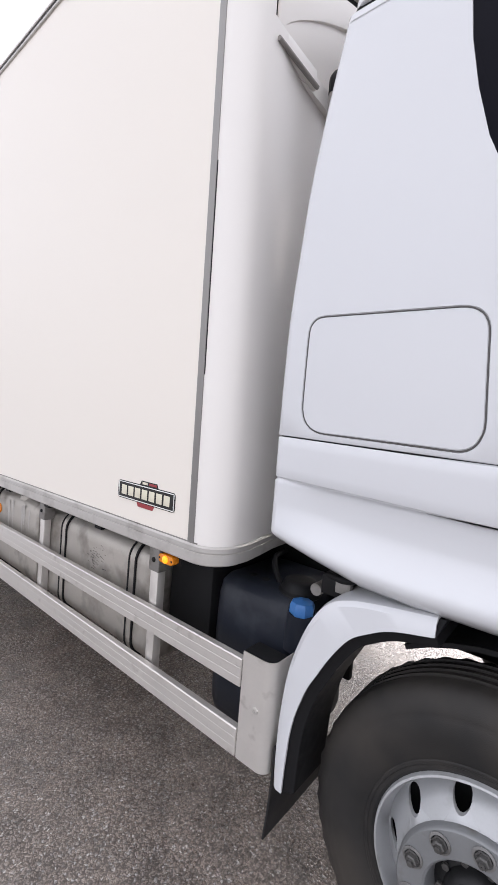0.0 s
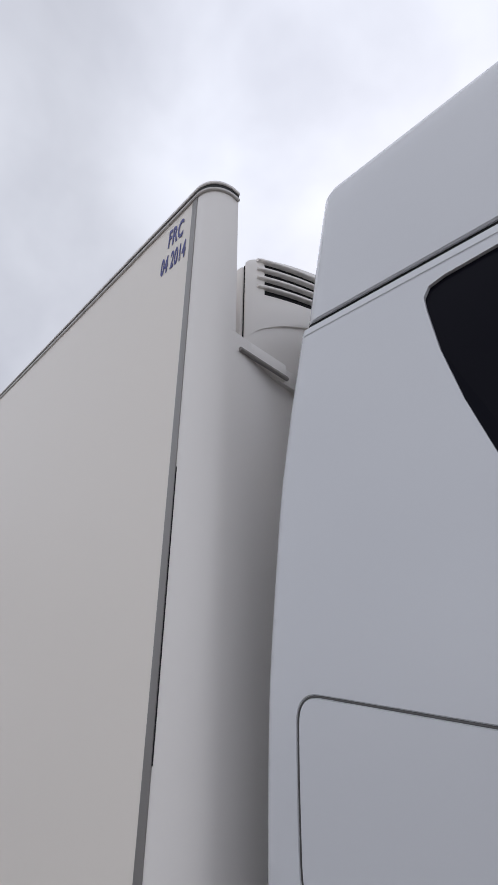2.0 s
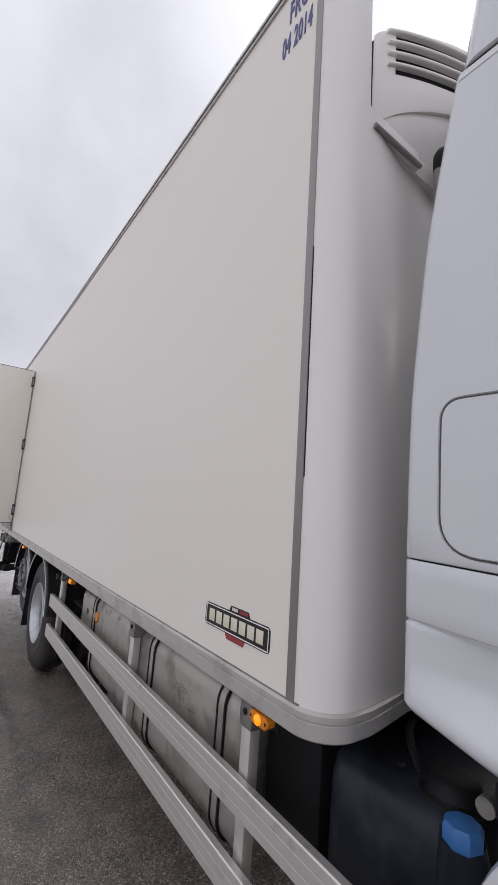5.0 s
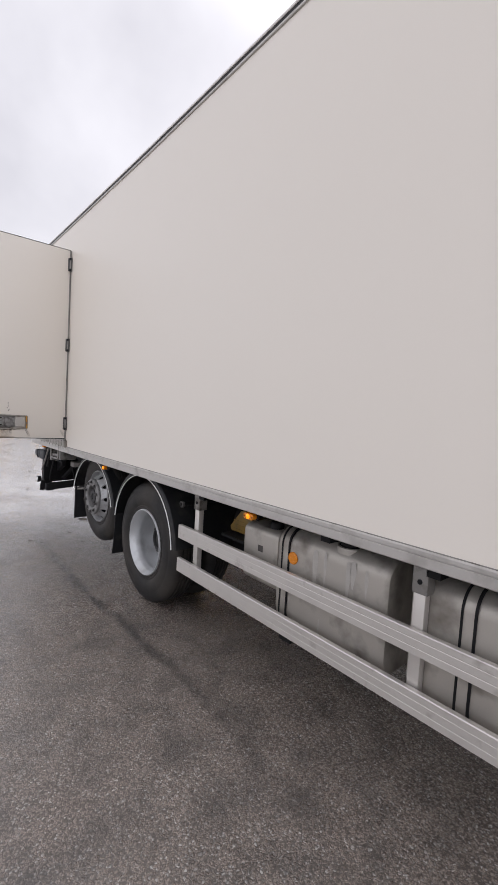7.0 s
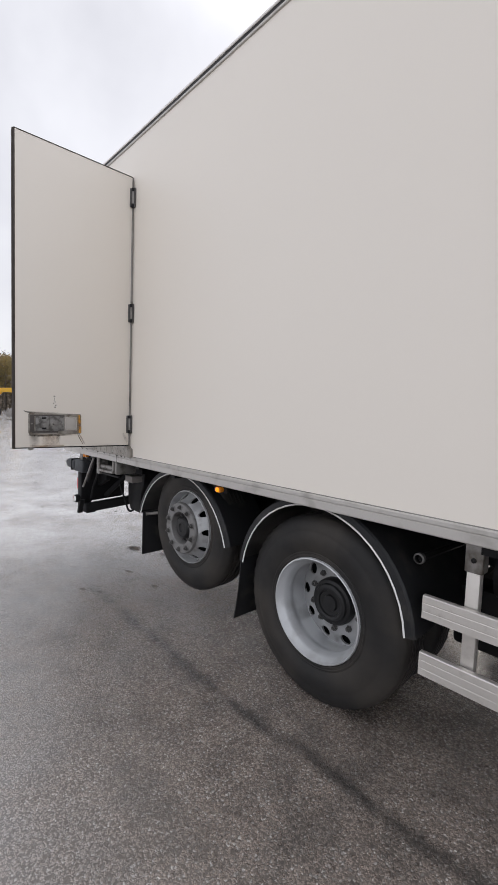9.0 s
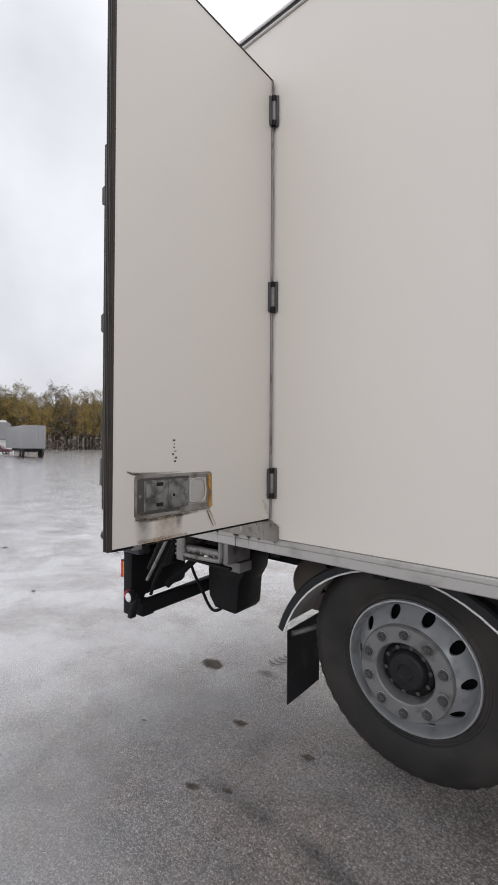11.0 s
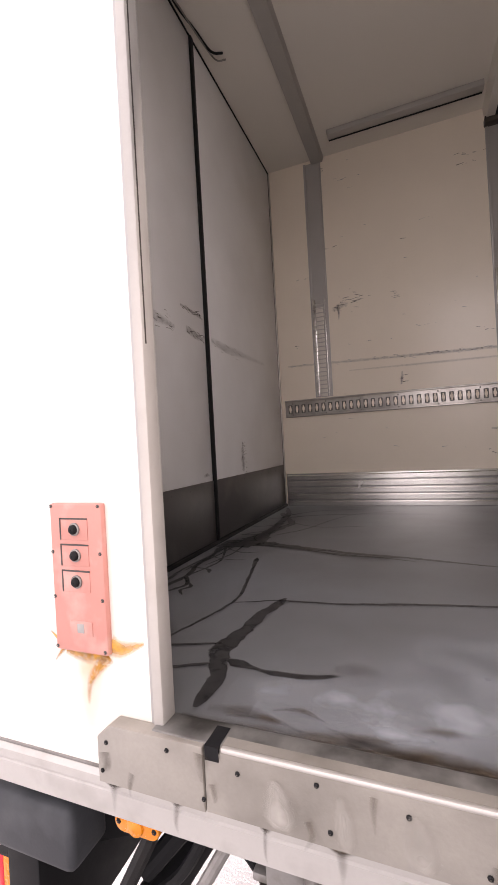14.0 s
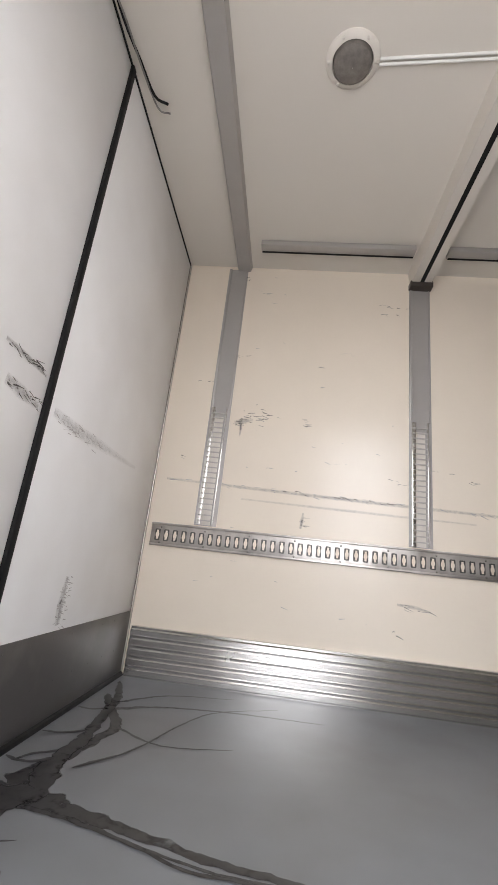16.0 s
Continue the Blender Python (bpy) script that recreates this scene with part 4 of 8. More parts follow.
part("faint_mark", box((-7.045, -0.0142, 1.430), (-7.030, -0.013, 1.446), 0.001), M_SCUFFP, panel)
for x in (-7.094, -6.988):
    for z in (1.401, 1.49, 1.57, 1.652):
        part("screw", sphere_cap((x, -0.012, z), 0.0035, 0.002, "-y", 6), M_SCUFF, panel)


def on_side(p):
    return (p[0], -0.0016, p[1])


streak("rust_stain", [(-7.085, 1.392), (-7.04, 1.387), (-6.99, 1.395)], [0.012, 0.018, 0.02], [1.6, 1.6, 1.9], cargo, on_side)
streak("rust_stain", [(-6.985, 1.41), (-6.965, 1.405), (-6.915, 1.42)], [0.022, 0.018, 0.004], [1.3, 1.6, 1.1], cargo, on_side)
streak("rust_stain", [(-6.99, 1.39), (-7.02, 1.36), (-7.035, 1.335), (-7.04, 1.30)], [0.016, 0.012, 0.008, 0.004], [1.8, 1.5, 1.2, 0.6], cargo, on_side)
streak("rust_stain", [(-7.03, 1.39), (-7.035, 1.33), (-7.04, 1.26)], [0.04, 0.035, 0.02], [0.6, 0.42, 0.15], cargo, on_side)
streak("rust_stain", [(-7.085, 1.395), (-7.10, 1.405), (-7.12, 1.42)], [0.008, 0.005, 0.002], [1.8, 1.6, 1.2], cargo, on_side)
streak("rust_stain", [(-7.09, 1.392), (-7.102, 1.38), (-7.112, 1.368)], [0.006, 0.004, 0.002], [1.8, 1.6, 1.2], cargo, on_side)

# badge with blank bars, and approval lettering
badge = part("badge", prism(rrect(0.388, 0.078, 0.014, 4, -0.281, 1.347), "y", -0.0022, 0.0), M_BADGE, cargo, "black vinyl badge with cream bars")
for lo, hi in (((-0.466, 1.379), (-0.096, 1.3825)), ((-0.466, 1.3115), (-0.096, 1.315)), ((-0.4695, 1.3125), (-0.466, 1.3815)), ((-0.096, 1.3125), (-0.0925, 1.3815))):
    part("badge_border", box((lo[0], -0.003, lo[1]), (hi[0], -0.002, hi[1])), M_WHITE, badge)
for i in range(7):
    x = -0.447 + i * 0.0485
    part("badge_bar", box((x, -0.0032, 1.326), (x + 0.037, -0.002, 1.368), 0.0006), M_CREAM, badge)
part("badge_tab", prism([(-0.318, 1.386), (-0.308, 1.404), (-0.205, 1.404), (-0.195, 1.386)], "y", -0.0022, 0.0), M_BADGE, badge)
part("badge_tab", box((-0.255, -0.003, 1.390), (-0.205, -0.002, 1.400)), M_BADGER, badge)
part("badge_tab", box((-0.300, -0.003, 1.390), (-0.265, -0.002, 1.400)), M_CREAM, badge)
part("badge_tab", prism([(-0.335, 1.308), (-0.325, 1.290), (-0.225, 1.290), (-0.215, 1.308)], "y", -0.0022, 0.0), M_BADGER, badge)
face = pose(0, 0, 0, 90, 0, 0)
letters("FRC", 0.150, 0.40, (-0.212, -0.002, 3.738), face, M_INK, cargo, label="blue approval lettering")
letters("04 2014", 0.140, 0.35, (-0.245, -0.002, 3.588), face, M_INK, cargo, label="blue approval date lettering")

# side marker lamps under the bottom rail
for x, lit in ((-0.118, 1), (-2.458, 1), (-4.73, 1), (-6.95, 0)):
    z = 1.116 + 0.004 * x + (0.02 if x < -6 else 0)
    lamp = part("marker_lamp", prism(rrect(0.06 if x == -4.73 else 0.09, 0.036, 0.0175, 6, x, z), "y", -0.004, 0.03, 0.003), M_AMBERD, cargo, "amber side marker lamp")
    part("bulb_glow" if lit else "lens_core", lathe([(0.016, 0), (0.015, 0.006), (0.008, 0.010), (0.001, 0.011)], (x, -0.003, z), "y", 14, -1), M_AMBER if lit else M_AMBERD, lamp)
    for s in (-1, 1) if x != -4.73 else ():
        part("lamp_screw", sphere_cap((x + s * 0.036, -0.004, z), 0.005, 0.002, "-y", 6), M_BLACK, lamp)
    part("lamp_bracket", box((x - 0.06, 0.028, z - 0.02), (x + 0.06, 0.032, z + 0.06)), M_BLACK, lamp)

# ---- inside the box ----
kick_prof = [(2.535, 1.258), (2.512, 1.258)]
for i in range(5):
    z = 1.262 + 0.048 * i
    kick_prof += [(2.512, z), (2.506, z + 0.006), (2.506, z + 0.030), (2.513, z + 0.036), (2.513, z + 0.046)]
kick_prof += [(2.514, 1.500), (2.535, 1.503)]
part("kick_profile", prism(kick_prof, "x", -7.405, -0.2), M_KALU, cargo, "ribbed aluminium kick profile")
track = part("cargo_track", box((-7.388, 2.518, 1.927), (-3.5, 2.533, 2.056), 0.002), M_TRACK, cargo, "slotted metal load-lashing track")
for z in (1.928, 2.043):
    part("track_flange", box((-7.388, 2.510, z), (-3.5, 2.52, z + 0.011), 0.003), M_TRACK, track)
slot = bpy.data.meshes.new("track_slot")
bm = prism(rrect(0.030, 0.064, 0.006, 3, 0.0, 1.9875), "y", 2.5165, 2.519)
bm.to_mesh(slot)
bm.free()
key = bpy.data.meshes.new("slot_web")
bm = prism([(-0.005, 1.962), (0.005, 1.962), (0.006, 1.974), (0.0095, 1.981), (0.0095, 1.994), (0.006, 2.001), (0.005, 2.013), (-0.005, 2.013), (-0.006, 2.001), (-0.0095, 1.994), (-0.0095, 1.981), (-0.006, 1.974)], "y", 2.5145, 2.5175)
bm.to_mesh(key)
bm.free()
for i in range(76):
    ob = part_mesh("track_slot", slot, M_NUT, track, "", 0)
    ob.location.x = -7.348 + i * 0.0503
    ob = part_mesh("slot_web", key, M_LINER, track, "", 0)
    ob.location.x = -7.348 + i * 0.0503
rivets([(-7.33 + i * 0.2515, 2.5155, z) for i in range(15) for z in (1.946, 2.030)], rivet, "track_rivet", track, M_NUT)

rung = bpy.data.meshes.new("rung")
bm = box((-0.046, 2.5105, -0.0035), (0.046, 2.514, 0.0035))
bm.to_mesh(rung)
bm.free()


def wall_track(x, ztop):
    t = part("wall_track", box((x - 0.064, 2.526, 2.062), (x + 0.064, 2.534, ztop)), M_BEAM, cargo, "grey vertical shelving track")
    for s in (-1, 1):
        part("track_lip", box((x + s * 0.057 - 0.006, 2.518, 2.78), (x + s * 0.052 + 0.006, 2.53, ztop), 0.002), M_BEAM, t)
        part("slotted_rod", box((x + s * 0.044 - 0.008, 2.512, 2.066), (x + s * 0.036 + 0.008, 2.53, 2.78), 0.002), M_KALU, t, "bright slotted aluminium rod")
    part("track_web", box((x - 0.027, 2.5225, 2.066), (x + 0.027, 2.527, 2.72), 0.001), M_CEIL, t, "pale scuffed web")
    for i in range(22):
        ob = part_mesh("rung", rung, M_RAIL, t, "", 0)
        ob.location = (x, 0, 2.09 + i * 0.031)


wall_track(-7.087, 3.79)
wall_track(-5.897, 3.70)


def ceiling_beam(x, w, drop, slot):
    prof = [(x - w / 2 - 0.012, CEIL_Z + 0.002), (x - w / 2, CEIL_Z - drop), (x + w / 2, CEIL_Z - drop), (x + w / 2 + 0.012, CEIL_Z + 0.002)]
    b = part("ceiling_beam", prism(prof, "y", 0.030, 2.528), M_BEAM if not slot else M_CEIL, cargo, "grey ceiling beam across the box")
    if slot:
        part("beam_slot", box((x - 0.012, 0.10, CEIL_Z - drop - 0.002), (x + 0.012, 2.52, CEIL_Z - drop + 0.004)), M_SEAL, b)
        part("beam_end", box((x - 0.07, 2.47, CEIL_Z - drop - 0.03), (x + 0.07, 2.527, CEIL_Z - drop + 0.01), 0.004), M_SEALG, b)
    else:
        part("beam_hole", lathe([(0.014, 0), (0.014, 0.003)], (x + 0.03, 2.527, 3.72), "y", 12, -1), M_SEAL, b)


ceiling_beam(-7.048, 0.08, 0.035, False)
ceiling_beam(-5.897, 0.12, 0.10, True)
cr = part("ceiling_rail", box((-6.925, 2.268, CEIL_Z - 0.035), (-5.99, 2.335, CEIL_Z + 0.002), 0.004), M_BEAM, cargo, "grey ceiling rail with black slot")
part("rail_slot", box((-6.92, 2.325, CEIL_Z - 0.037), (-5.995, 2.338, CEIL_Z - 0.012)), M_SEAL, cr)
cr = part("ceiling_rail", box((-5.80, 2.268, CEIL_Z - 0.035), (-4.7, 2.335, CEIL_Z + 0.002), 0.004), M_BEAM, cargo)
part("rail_slot", box((-5.79, 2.325, CEIL_Z - 0.037), (-4.7, 2.338, CEIL_Z - 0.012)), M_SEAL, cr)
lampc = part("ceiling_lamp", lathe([(0.105, 0), (0.105, 0.006), (0.098, 0.014), (0.080, 0.020), (0.078, 0.010), (0.07, 0.004), (0.001, 0.004)], (-6.525, 1.298, CEIL_Z), "z", 32, -1), M_CEIL, cargo, "round unlit ceiling lamp")
part("lamp_glass", lathe([(0.078, 0.008), (0.072, 0.030), (0.05, 0.042), (0.02, 0.047), (0.001, 0.048)], (-6.525, 1.298, CEIL_Z), "z", 28, -1),
     mat("cloudy_lamp_glass", (0.17, 0.155, 0.14), 0.2, var=0.4, scale=40), lampc, "cloudy glass lamp dome")
for a in range(6):
    part("lamp_clip", sphere_cap((-6.525 + 0.092 * math.cos(a * 1.047), 1.298 + 0.092 * math.sin(a * 1.047), CEIL_Z - 0.014), 0.008, 0.005, "-z", 8), M_CEIL, lampc)
bm = tube([(-6.42, 1.291, CEIL_Z - 0.008), (-5.93, 1.27, CEIL_Z - 0.008)], 0.006, 8)
tube([(-6.42, 1.311, CEIL_Z - 0.008), (-5.93, 1.29, CEIL_Z - 0.008)], 0.006, 8, bm)
part("lamp_conduit", bm, M_WHITE, cargo, "white cable conduit on ceiling")
for k, (off, r) in enumerate(((0.0, 0.006), (0.012, 0.004))):
    pts = [(-7.395 + 0.012 * math.sin(i * 1.7 + k), 0.10 + i * 0.15, CEIL_Z - 0.012 - off - 0.006 * math.sin(i * 2.1 + k)) for i in range(9)]
    part("loose_cable", tube(smooth_path(pts + [(-7.36, 1.42 + 0.05 * k, CEIL_Z - 0.02), (-7.31, 1.46 + 0.04 * k, CEIL_Z - 0.015)], 4), r, 6), M_SEAL if k == 0 else M_STEEL, cargo, "loose black cable along ceiling")

# wall scuffs
rnd = random.Random(11)


def scuffs(name, line, count, spread, plane, at, dark, seed, parent=cargo):
    """A flock of thin scrape marks on a wall along a line."""
    r = random.Random(seed)
    bm = bmesh.new()
    (a0, z0), (a1, z1) = line
    for _ in range(count):
        f = r.random()
        u, z = a0 + (a1 - a0) * f + r.gauss(0, spread), z0 + (z1 - z0) * f + r.gauss(0, spread)
        ln, th = r.uniform(0.006, 0.045), r.uniform(0.0005, 0.0026)
        sl = r.uniform(-0.5, 0.25)
        quad = [(u, z - th), (u + ln, z + sl * ln - th * 0.3), (u + ln, z + sl * ln + th * 0.3), (u, z + th)]
        bm.faces.new([bm.verts.new((at, p, q) if plane == "x" else (p, at, q)) for p, q in quad])
    tagged(part(name, bm, M_SCUFF if dark else M_SCUFFP, parent, "dark scrape marks" if dark else "faint grey scrape marks", 0), kind="stuff")


XR, YF = -7.4288, 2.5288
scuffs("scuff_marks", ((0.53, 2.385), (0.80, 2.36)), 30, 0.012, "x", XR, True, 1)
scuffs("scuff_marks", ((0.45, 2.30), (1.0, 2.285)), 34, 0.02, "x", XR, False, 2)
scuffs("scuff_marks", ((0.6, 2.30), (1.0, 2.28)), 26, 0.014, "x", XR, True, 12)
scuffs("scuff_marks", ((1.09, 2.385), (1.28, 2.385)), 22, 0.006, "x", XR, True, 3)
scuffs("scuff_marks", ((1.13, 2.285), (1.29, 2.28)), 20, 0.012, "x", XR, True, 4)
scuffs("scuff_marks", ((1.42, 2.28), (1.75, 2.285)), 34, 0.015, "x", XR, False, 5)
scuffs("scuff_marks", ((1.72, 1.60), (1.72, 1.75)), 50, 0.018, "x", XR, False, 6)
scuffs("scuff_marks", ((-6.985, 2.68), (-6.80, 2.76)), 40, 0.03, "y", YF, True, 7)
scuffs("scuff_marks", ((-6.58, 2.76), (-6.56, 2.70)), 8, 0.01, "y", YF, True, 8)
scuffs("scuff_marks", ((-7.35, 2.312), (-5.4, 2.27)), 60, 0.008, "y", YF, False, 9)
scuffs("scuff_marks", ((-6.72, 2.30), (-5.9, 2.28)), 22, 0.008, "y", YF, True, 10)
scuffs("scuff_marks", ((-6.55, 2.12), (-6.54, 2.17)), 6, 0.008, "y", YF, True, 13)
scuffs("scuff_marks", ((-6.0, 1.75), (-5.85, 1.74)), 8, 0.006, "y", YF, True, 14)
scuffs("scuff_marks", ((-7.35, 2.95), (-7.12, 2.95)), 5, 0.003, "y", YF, True, 15)
scuffs("scuff_marks", ((-7.0, 3.6), (-5.9, 2.4)), 14, 0.30, "y", YF, False, 16)
scuffs("scuff_marks", ((-7.2, 1.95), (-5.9, 1.6)), 10, 0.12, "y", YF, False, 18)

for k, (x0, z0, x1, z1, n) in enumerate(((-6.95, 3.62, -6.75, 3.61, 4), (-6.2, 3.58, -5.98, 3.55, 6), (-6.15, 3.5, -6.0, 3.49, 4), (-6.32, 3.2, -6.3, 3.19, 2), (-6.5, 3.1, -6.48, 3.1, 2), (-7.05, 3.15, -6.95, 3.15, 3), (-6.45, 2.5, -6.3, 2.49, 4), (-6.1, 2.42, -5.96, 2.40, 5), (-5.84, 2.5, -5.6, 2.44, 6), (-6.9, 2.44, -6.6, 2.42, 4), (-7.3, 2.46, -7.28, 2.45, 2), (-6.05, 1.62, -6.0, 1.60, 3))):
    scuffs("scuff_marks", ((x0, z0), (x1, z1)), n, 0.006, "y", YF, k % 3 != 0, 80 + k)

# soft smudges round the scrapes
def on_leaf(q):
    return (XR - 0.0002, q[0], q[1])


def on_far(q):
    return (q[0], YF + 0.0002, q[1])


for pts, ws, ks, put in (([(0.50, 2.40), (0.62, 2.38), (0.80, 2.345)], [0.010, 0.016, 0.008], [0.9, 1.3, 0.6], on_leaf),
                         ([(0.42, 2.315), (0.6, 2.30), (0.85, 2.285), (1.02, 2.275)], [0.02, 0.03, 0.03, 0.012], [0.6, 0.8, 0.9, 0.5], on_leaf),
                         ([(1.08, 2.39), (1.18, 2.385), (1.29, 2.375)], [0.008, 0.012, 0.006], [0.9, 1.2, 0.8], on_leaf),
                         ([(1.12, 2.29), (1.2, 2.28), (1.29, 2.27)], [0.02, 0.025, 0.012], [0.8, 1.0, 0.6], on_leaf),
                         ([(1.38, 2.29), (1.55, 2.28), (1.78, 2.285), (2.2, 2.29)], [0.02, 0.03, 0.025, 0.01], [0.5, 0.7, 0.5, 0.2], on_leaf),
                         ([(1.72, 1.59), (1.715, 1.66), (1.725, 1.76)], [0.02, 0.028, 0.015], [0.8, 1.1, 0.6], on_leaf),
                         ([(1.22, 1.60), (1.25, 1.605), (1.28, 1.60)], [0.008, 0.012, 0.006], [0.8, 1.0, 0.5], on_leaf),
                         ([(0.30, 1.615), (0.40, 1.61), (0.52, 1.63)], [0.012, 0.02, 0.01], [0.5, 0.7, 0.4], on_leaf),
                         ([(-6.99, 2.69), (-6.93, 2.71), (-6.88, 2.72)], [0.02, 0.022, 0.010], [0.8, 0.9, 0.4], on_far),
                         ([(-6.955, 2.72), (-6.95, 2.66), (-6.952, 2.61)], [0.012, 0.010, 0.005], [1.3, 1.2, 0.6], on_far),
                         ([(-7.35, 2.315), (-6.8, 2.30), (-6.2, 2.285), (-5.4, 2.27)], [0.008, 0.012, 0.012, 0.01], [0.6, 0.7, 0.8, 0.6], on_far),
                         ([(-6.9, 2.235), (-6.3, 2.225), (-5.6, 2.215)], [0.006, 0.010, 0.006], [0.4, 0.6, 0.4], on_far),
                         ([(-6.55, 2.10), (-6.545, 2.14), (-6.54, 2.19)], [0.008, 0.012, 0.006], [0.9, 1.1, 0.6], on_far),
                         ([(-6.02, 1.76), (-5.93, 1.755), (-5.85, 1.74)], [0.008, 0.012, 0.006], [0.9, 1.0, 0.6], on_far)):
    streak("smudge", pts, ws, [0.78 * k for k in ks], cargo, put, M_SMUDGE)

# water trails on the floor
trails = [([(-7.40, 1.36), (-7.29, 1.35), (-7.18, 1.33), (-6.9, 1.268), (-6.72, 1.22), (-6.56, 1.20), (-6.2, 1.12)], [0.09, 0.12, 0.055, 0.035, 0.028, 0.022, 0.004]),
          ([(-7.36, 2.20), (-7.27, 2.0), (-7.19, 1.85), (-7.24, 1.6), (-7.29, 1.38)], [0.03, 0.06, 0.05, 0.07, 0.14]),
          ([(-7.27, 2.02), (-7.1, 2.12), (-6.8, 2.18), (-6.4, 2.2)], [0.05, 0.02, 0.02, 0.004]),
          ([(-7.20, 1.86), (-7.0, 1.75), (-6.75, 1.8)], [0.02, 0.008, 0.002]),
          ([(-7.39, 1.34), (-7.345, 1.1), (-7.342, 0.95), (-7.31, 0.8), (-7.35, 0.58), (-7.37, 0.2)], [0.05, 0.02, 0.03, 0.035, 0.03, 0.05]),
          ([(-7.37, 1.3), (-7.30, 1.12), (-7.27, 0.98), (-7.33, 0.72), (-7.34, 0.5)], [0.02, 0.008, 0.008, 0.012, 0.03]),
          ([(-7.36, 0.92), (-7.27, 0.90), (-7.24, 0.86)], [0.008, 0.012, 0.03]),
          ([(-7.31, 0.80), (-7.26, 0.72), (-7.30, 0.62)], [0.03, 0.02, 0.012]),
          ([(-7.13, 1.09), (-7.115, 1.03), (-7.052, 0.77), (-7.028, 0.60), (-7.10, 0.33), (-7.14, 0.22), (-7.2, 0.12)], [0.035, 0.012, 0.014, 0.010, 0.010, 0.012, 0.006]),
          ([(-7.028, 0.598), (-6.96, 0.62), (-6.891, 0.645), (-6.7, 0.66), (-6.494, 0.704), (-6.291, 0.735), (-5.9, 0.80), (-5.4, 0.86)], [0.006, 0.008, 0.02, 0.012, 0.014, 0.014, 0.012, 0.004]),
          ([(-6.875, 0.668), (-6.905, 0.55), (-6.92, 0.40), (-6.93, 0.31), (-6.89, 0.20), (-6.885, 0.10)], [0.03, 0.045, 0.05, 0.075, 0.05, 0.03]),
          ([(-6.90, 0.275), (-6.80, 0.252), (-6.714, 0.253), (-6.645, 0.276)], [0.06, 0.02, 0.028, 0.010]),
          ([(-7.18, 0.268), (-7.05, 0.31), (-6.94, 0.345)], [0.006, 0.010, 0.012]),
          ([(-7.16, 0.18), (-7.02, 0.21), (-6.93, 0.25)], [0.012, 0.015, 0.02]),
          ([(-7.22, 1.30), (-7.05, 1.27), (-6.85, 1.215), (-6.7, 1.185), (-6.55, 1.185)], [0.03, 0.012, 0.008, 0.010, 0.014]),
          ([(-7.36, 1.28), (-7.30, 1.20), (-7.22, 1.16), (-7.15, 1.18)], [0.012, 0.006, 0.006, 0.002]),
          ([(-7.38, 1.22), (-7.33, 1.08), (-7.24, 1.04), (-7.17, 1.05)], [0.012, 0.008, 0.005, 0.002]),
          ([(-7.25, 1.62), (-7.33, 1.56), (-7.37, 1.50)], [0.03, 0.02, 0.010]),
          ([(-7.36, 0.66), (-7.31, 0.60), (-7.33, 0.48), (-7.30, 0.40)], [0.014, 0.010, 0.014, 0.004]),
          ([(-7.27, 0.74), (-7.23, 0.70), (-7.25, 0.66), (-7.22, 0.62)], [0.012, 0.018, 0.012, 0.006])]
wet = thing("water_stain", "dark branching water trails drying on grey floor", "stain", (-7.0, 1.0, FLOOR_Z))
trails += [([(-7.40, 1.24), (-7.33, 1.28), (-7.25, 1.33), (-7.19, 1.38)], [0.05, 0.13, 0.17, 0.10]),
           ([(-7.21, 1.38), (-7.255, 1.52), (-7.245, 1.66), (-7.255, 1.78), (-7.28, 2.0), (-7.30, 2.16), (-7.38, 2.40)], [0.12, 0.08, 0.06, 0.05, 0.05, 0.04, 0.02]),
           ([(-7.10, 1.285), (-6.91, 1.228), (-6.786, 1.18), (-6.66, 1.176), (-6.5, 1.14)], [0.03, 0.016, 0.012, 0.012, 0.004]),
           ([(-7.19, 1.51), (-7.066, 1.684), (-6.965, 1.968), (-6.854, 2.153), (-6.6, 2.3)], [0.02, 0.007, 0.006, 0.006, 0.002]),
           ([(-7.34, 1.26), (-7.345, 1.10), (-7.362, 0.95), (-7.368, 0.80)], [0.02, 0.008, 0.006, 0.008]),
           ([(-7.31, 1.27), (-7.315, 1.12), (-7.335, 0.98), (-7.35, 0.86)], [0.016, 0.006, 0.005, 0.004]),
           ([(-7.27, 1.29), (-7.262, 1.16), (-7.275, 1.06), (-7.30, 0.95)], [0.016, 0.006, 0.005, 0.002]),
           ([(-7.28, 2.02), (-7.34, 1.98), (-7.40, 1.99)], [0.03, 0.02, 0.015]), ([(-7.26, 1.78), (-7.33, 1.73), (-7.40, 1.72)], [0.03, 0.022, 0.02]),
           ([(-7.26, 1.55), (-7.33, 1.50), (-7.40, 1.52)], [0.03, 0.02, 0.018]), ([(-7.28, 2.1), (-7.1, 2.28), (-6.8, 2.36)], [0.03, 0.012, 0.004]),
           ([(-7.355, 0.815), (-7.36, 0.70), (-7.375, 0.60), (-7.372, 0.53), (-7.355, 0.44), (-7.345, 0.36), (-7.36, 0.2)], [0.02, 0.03, 0.02, 0.03, 0.02, 0.03, 0.04])]


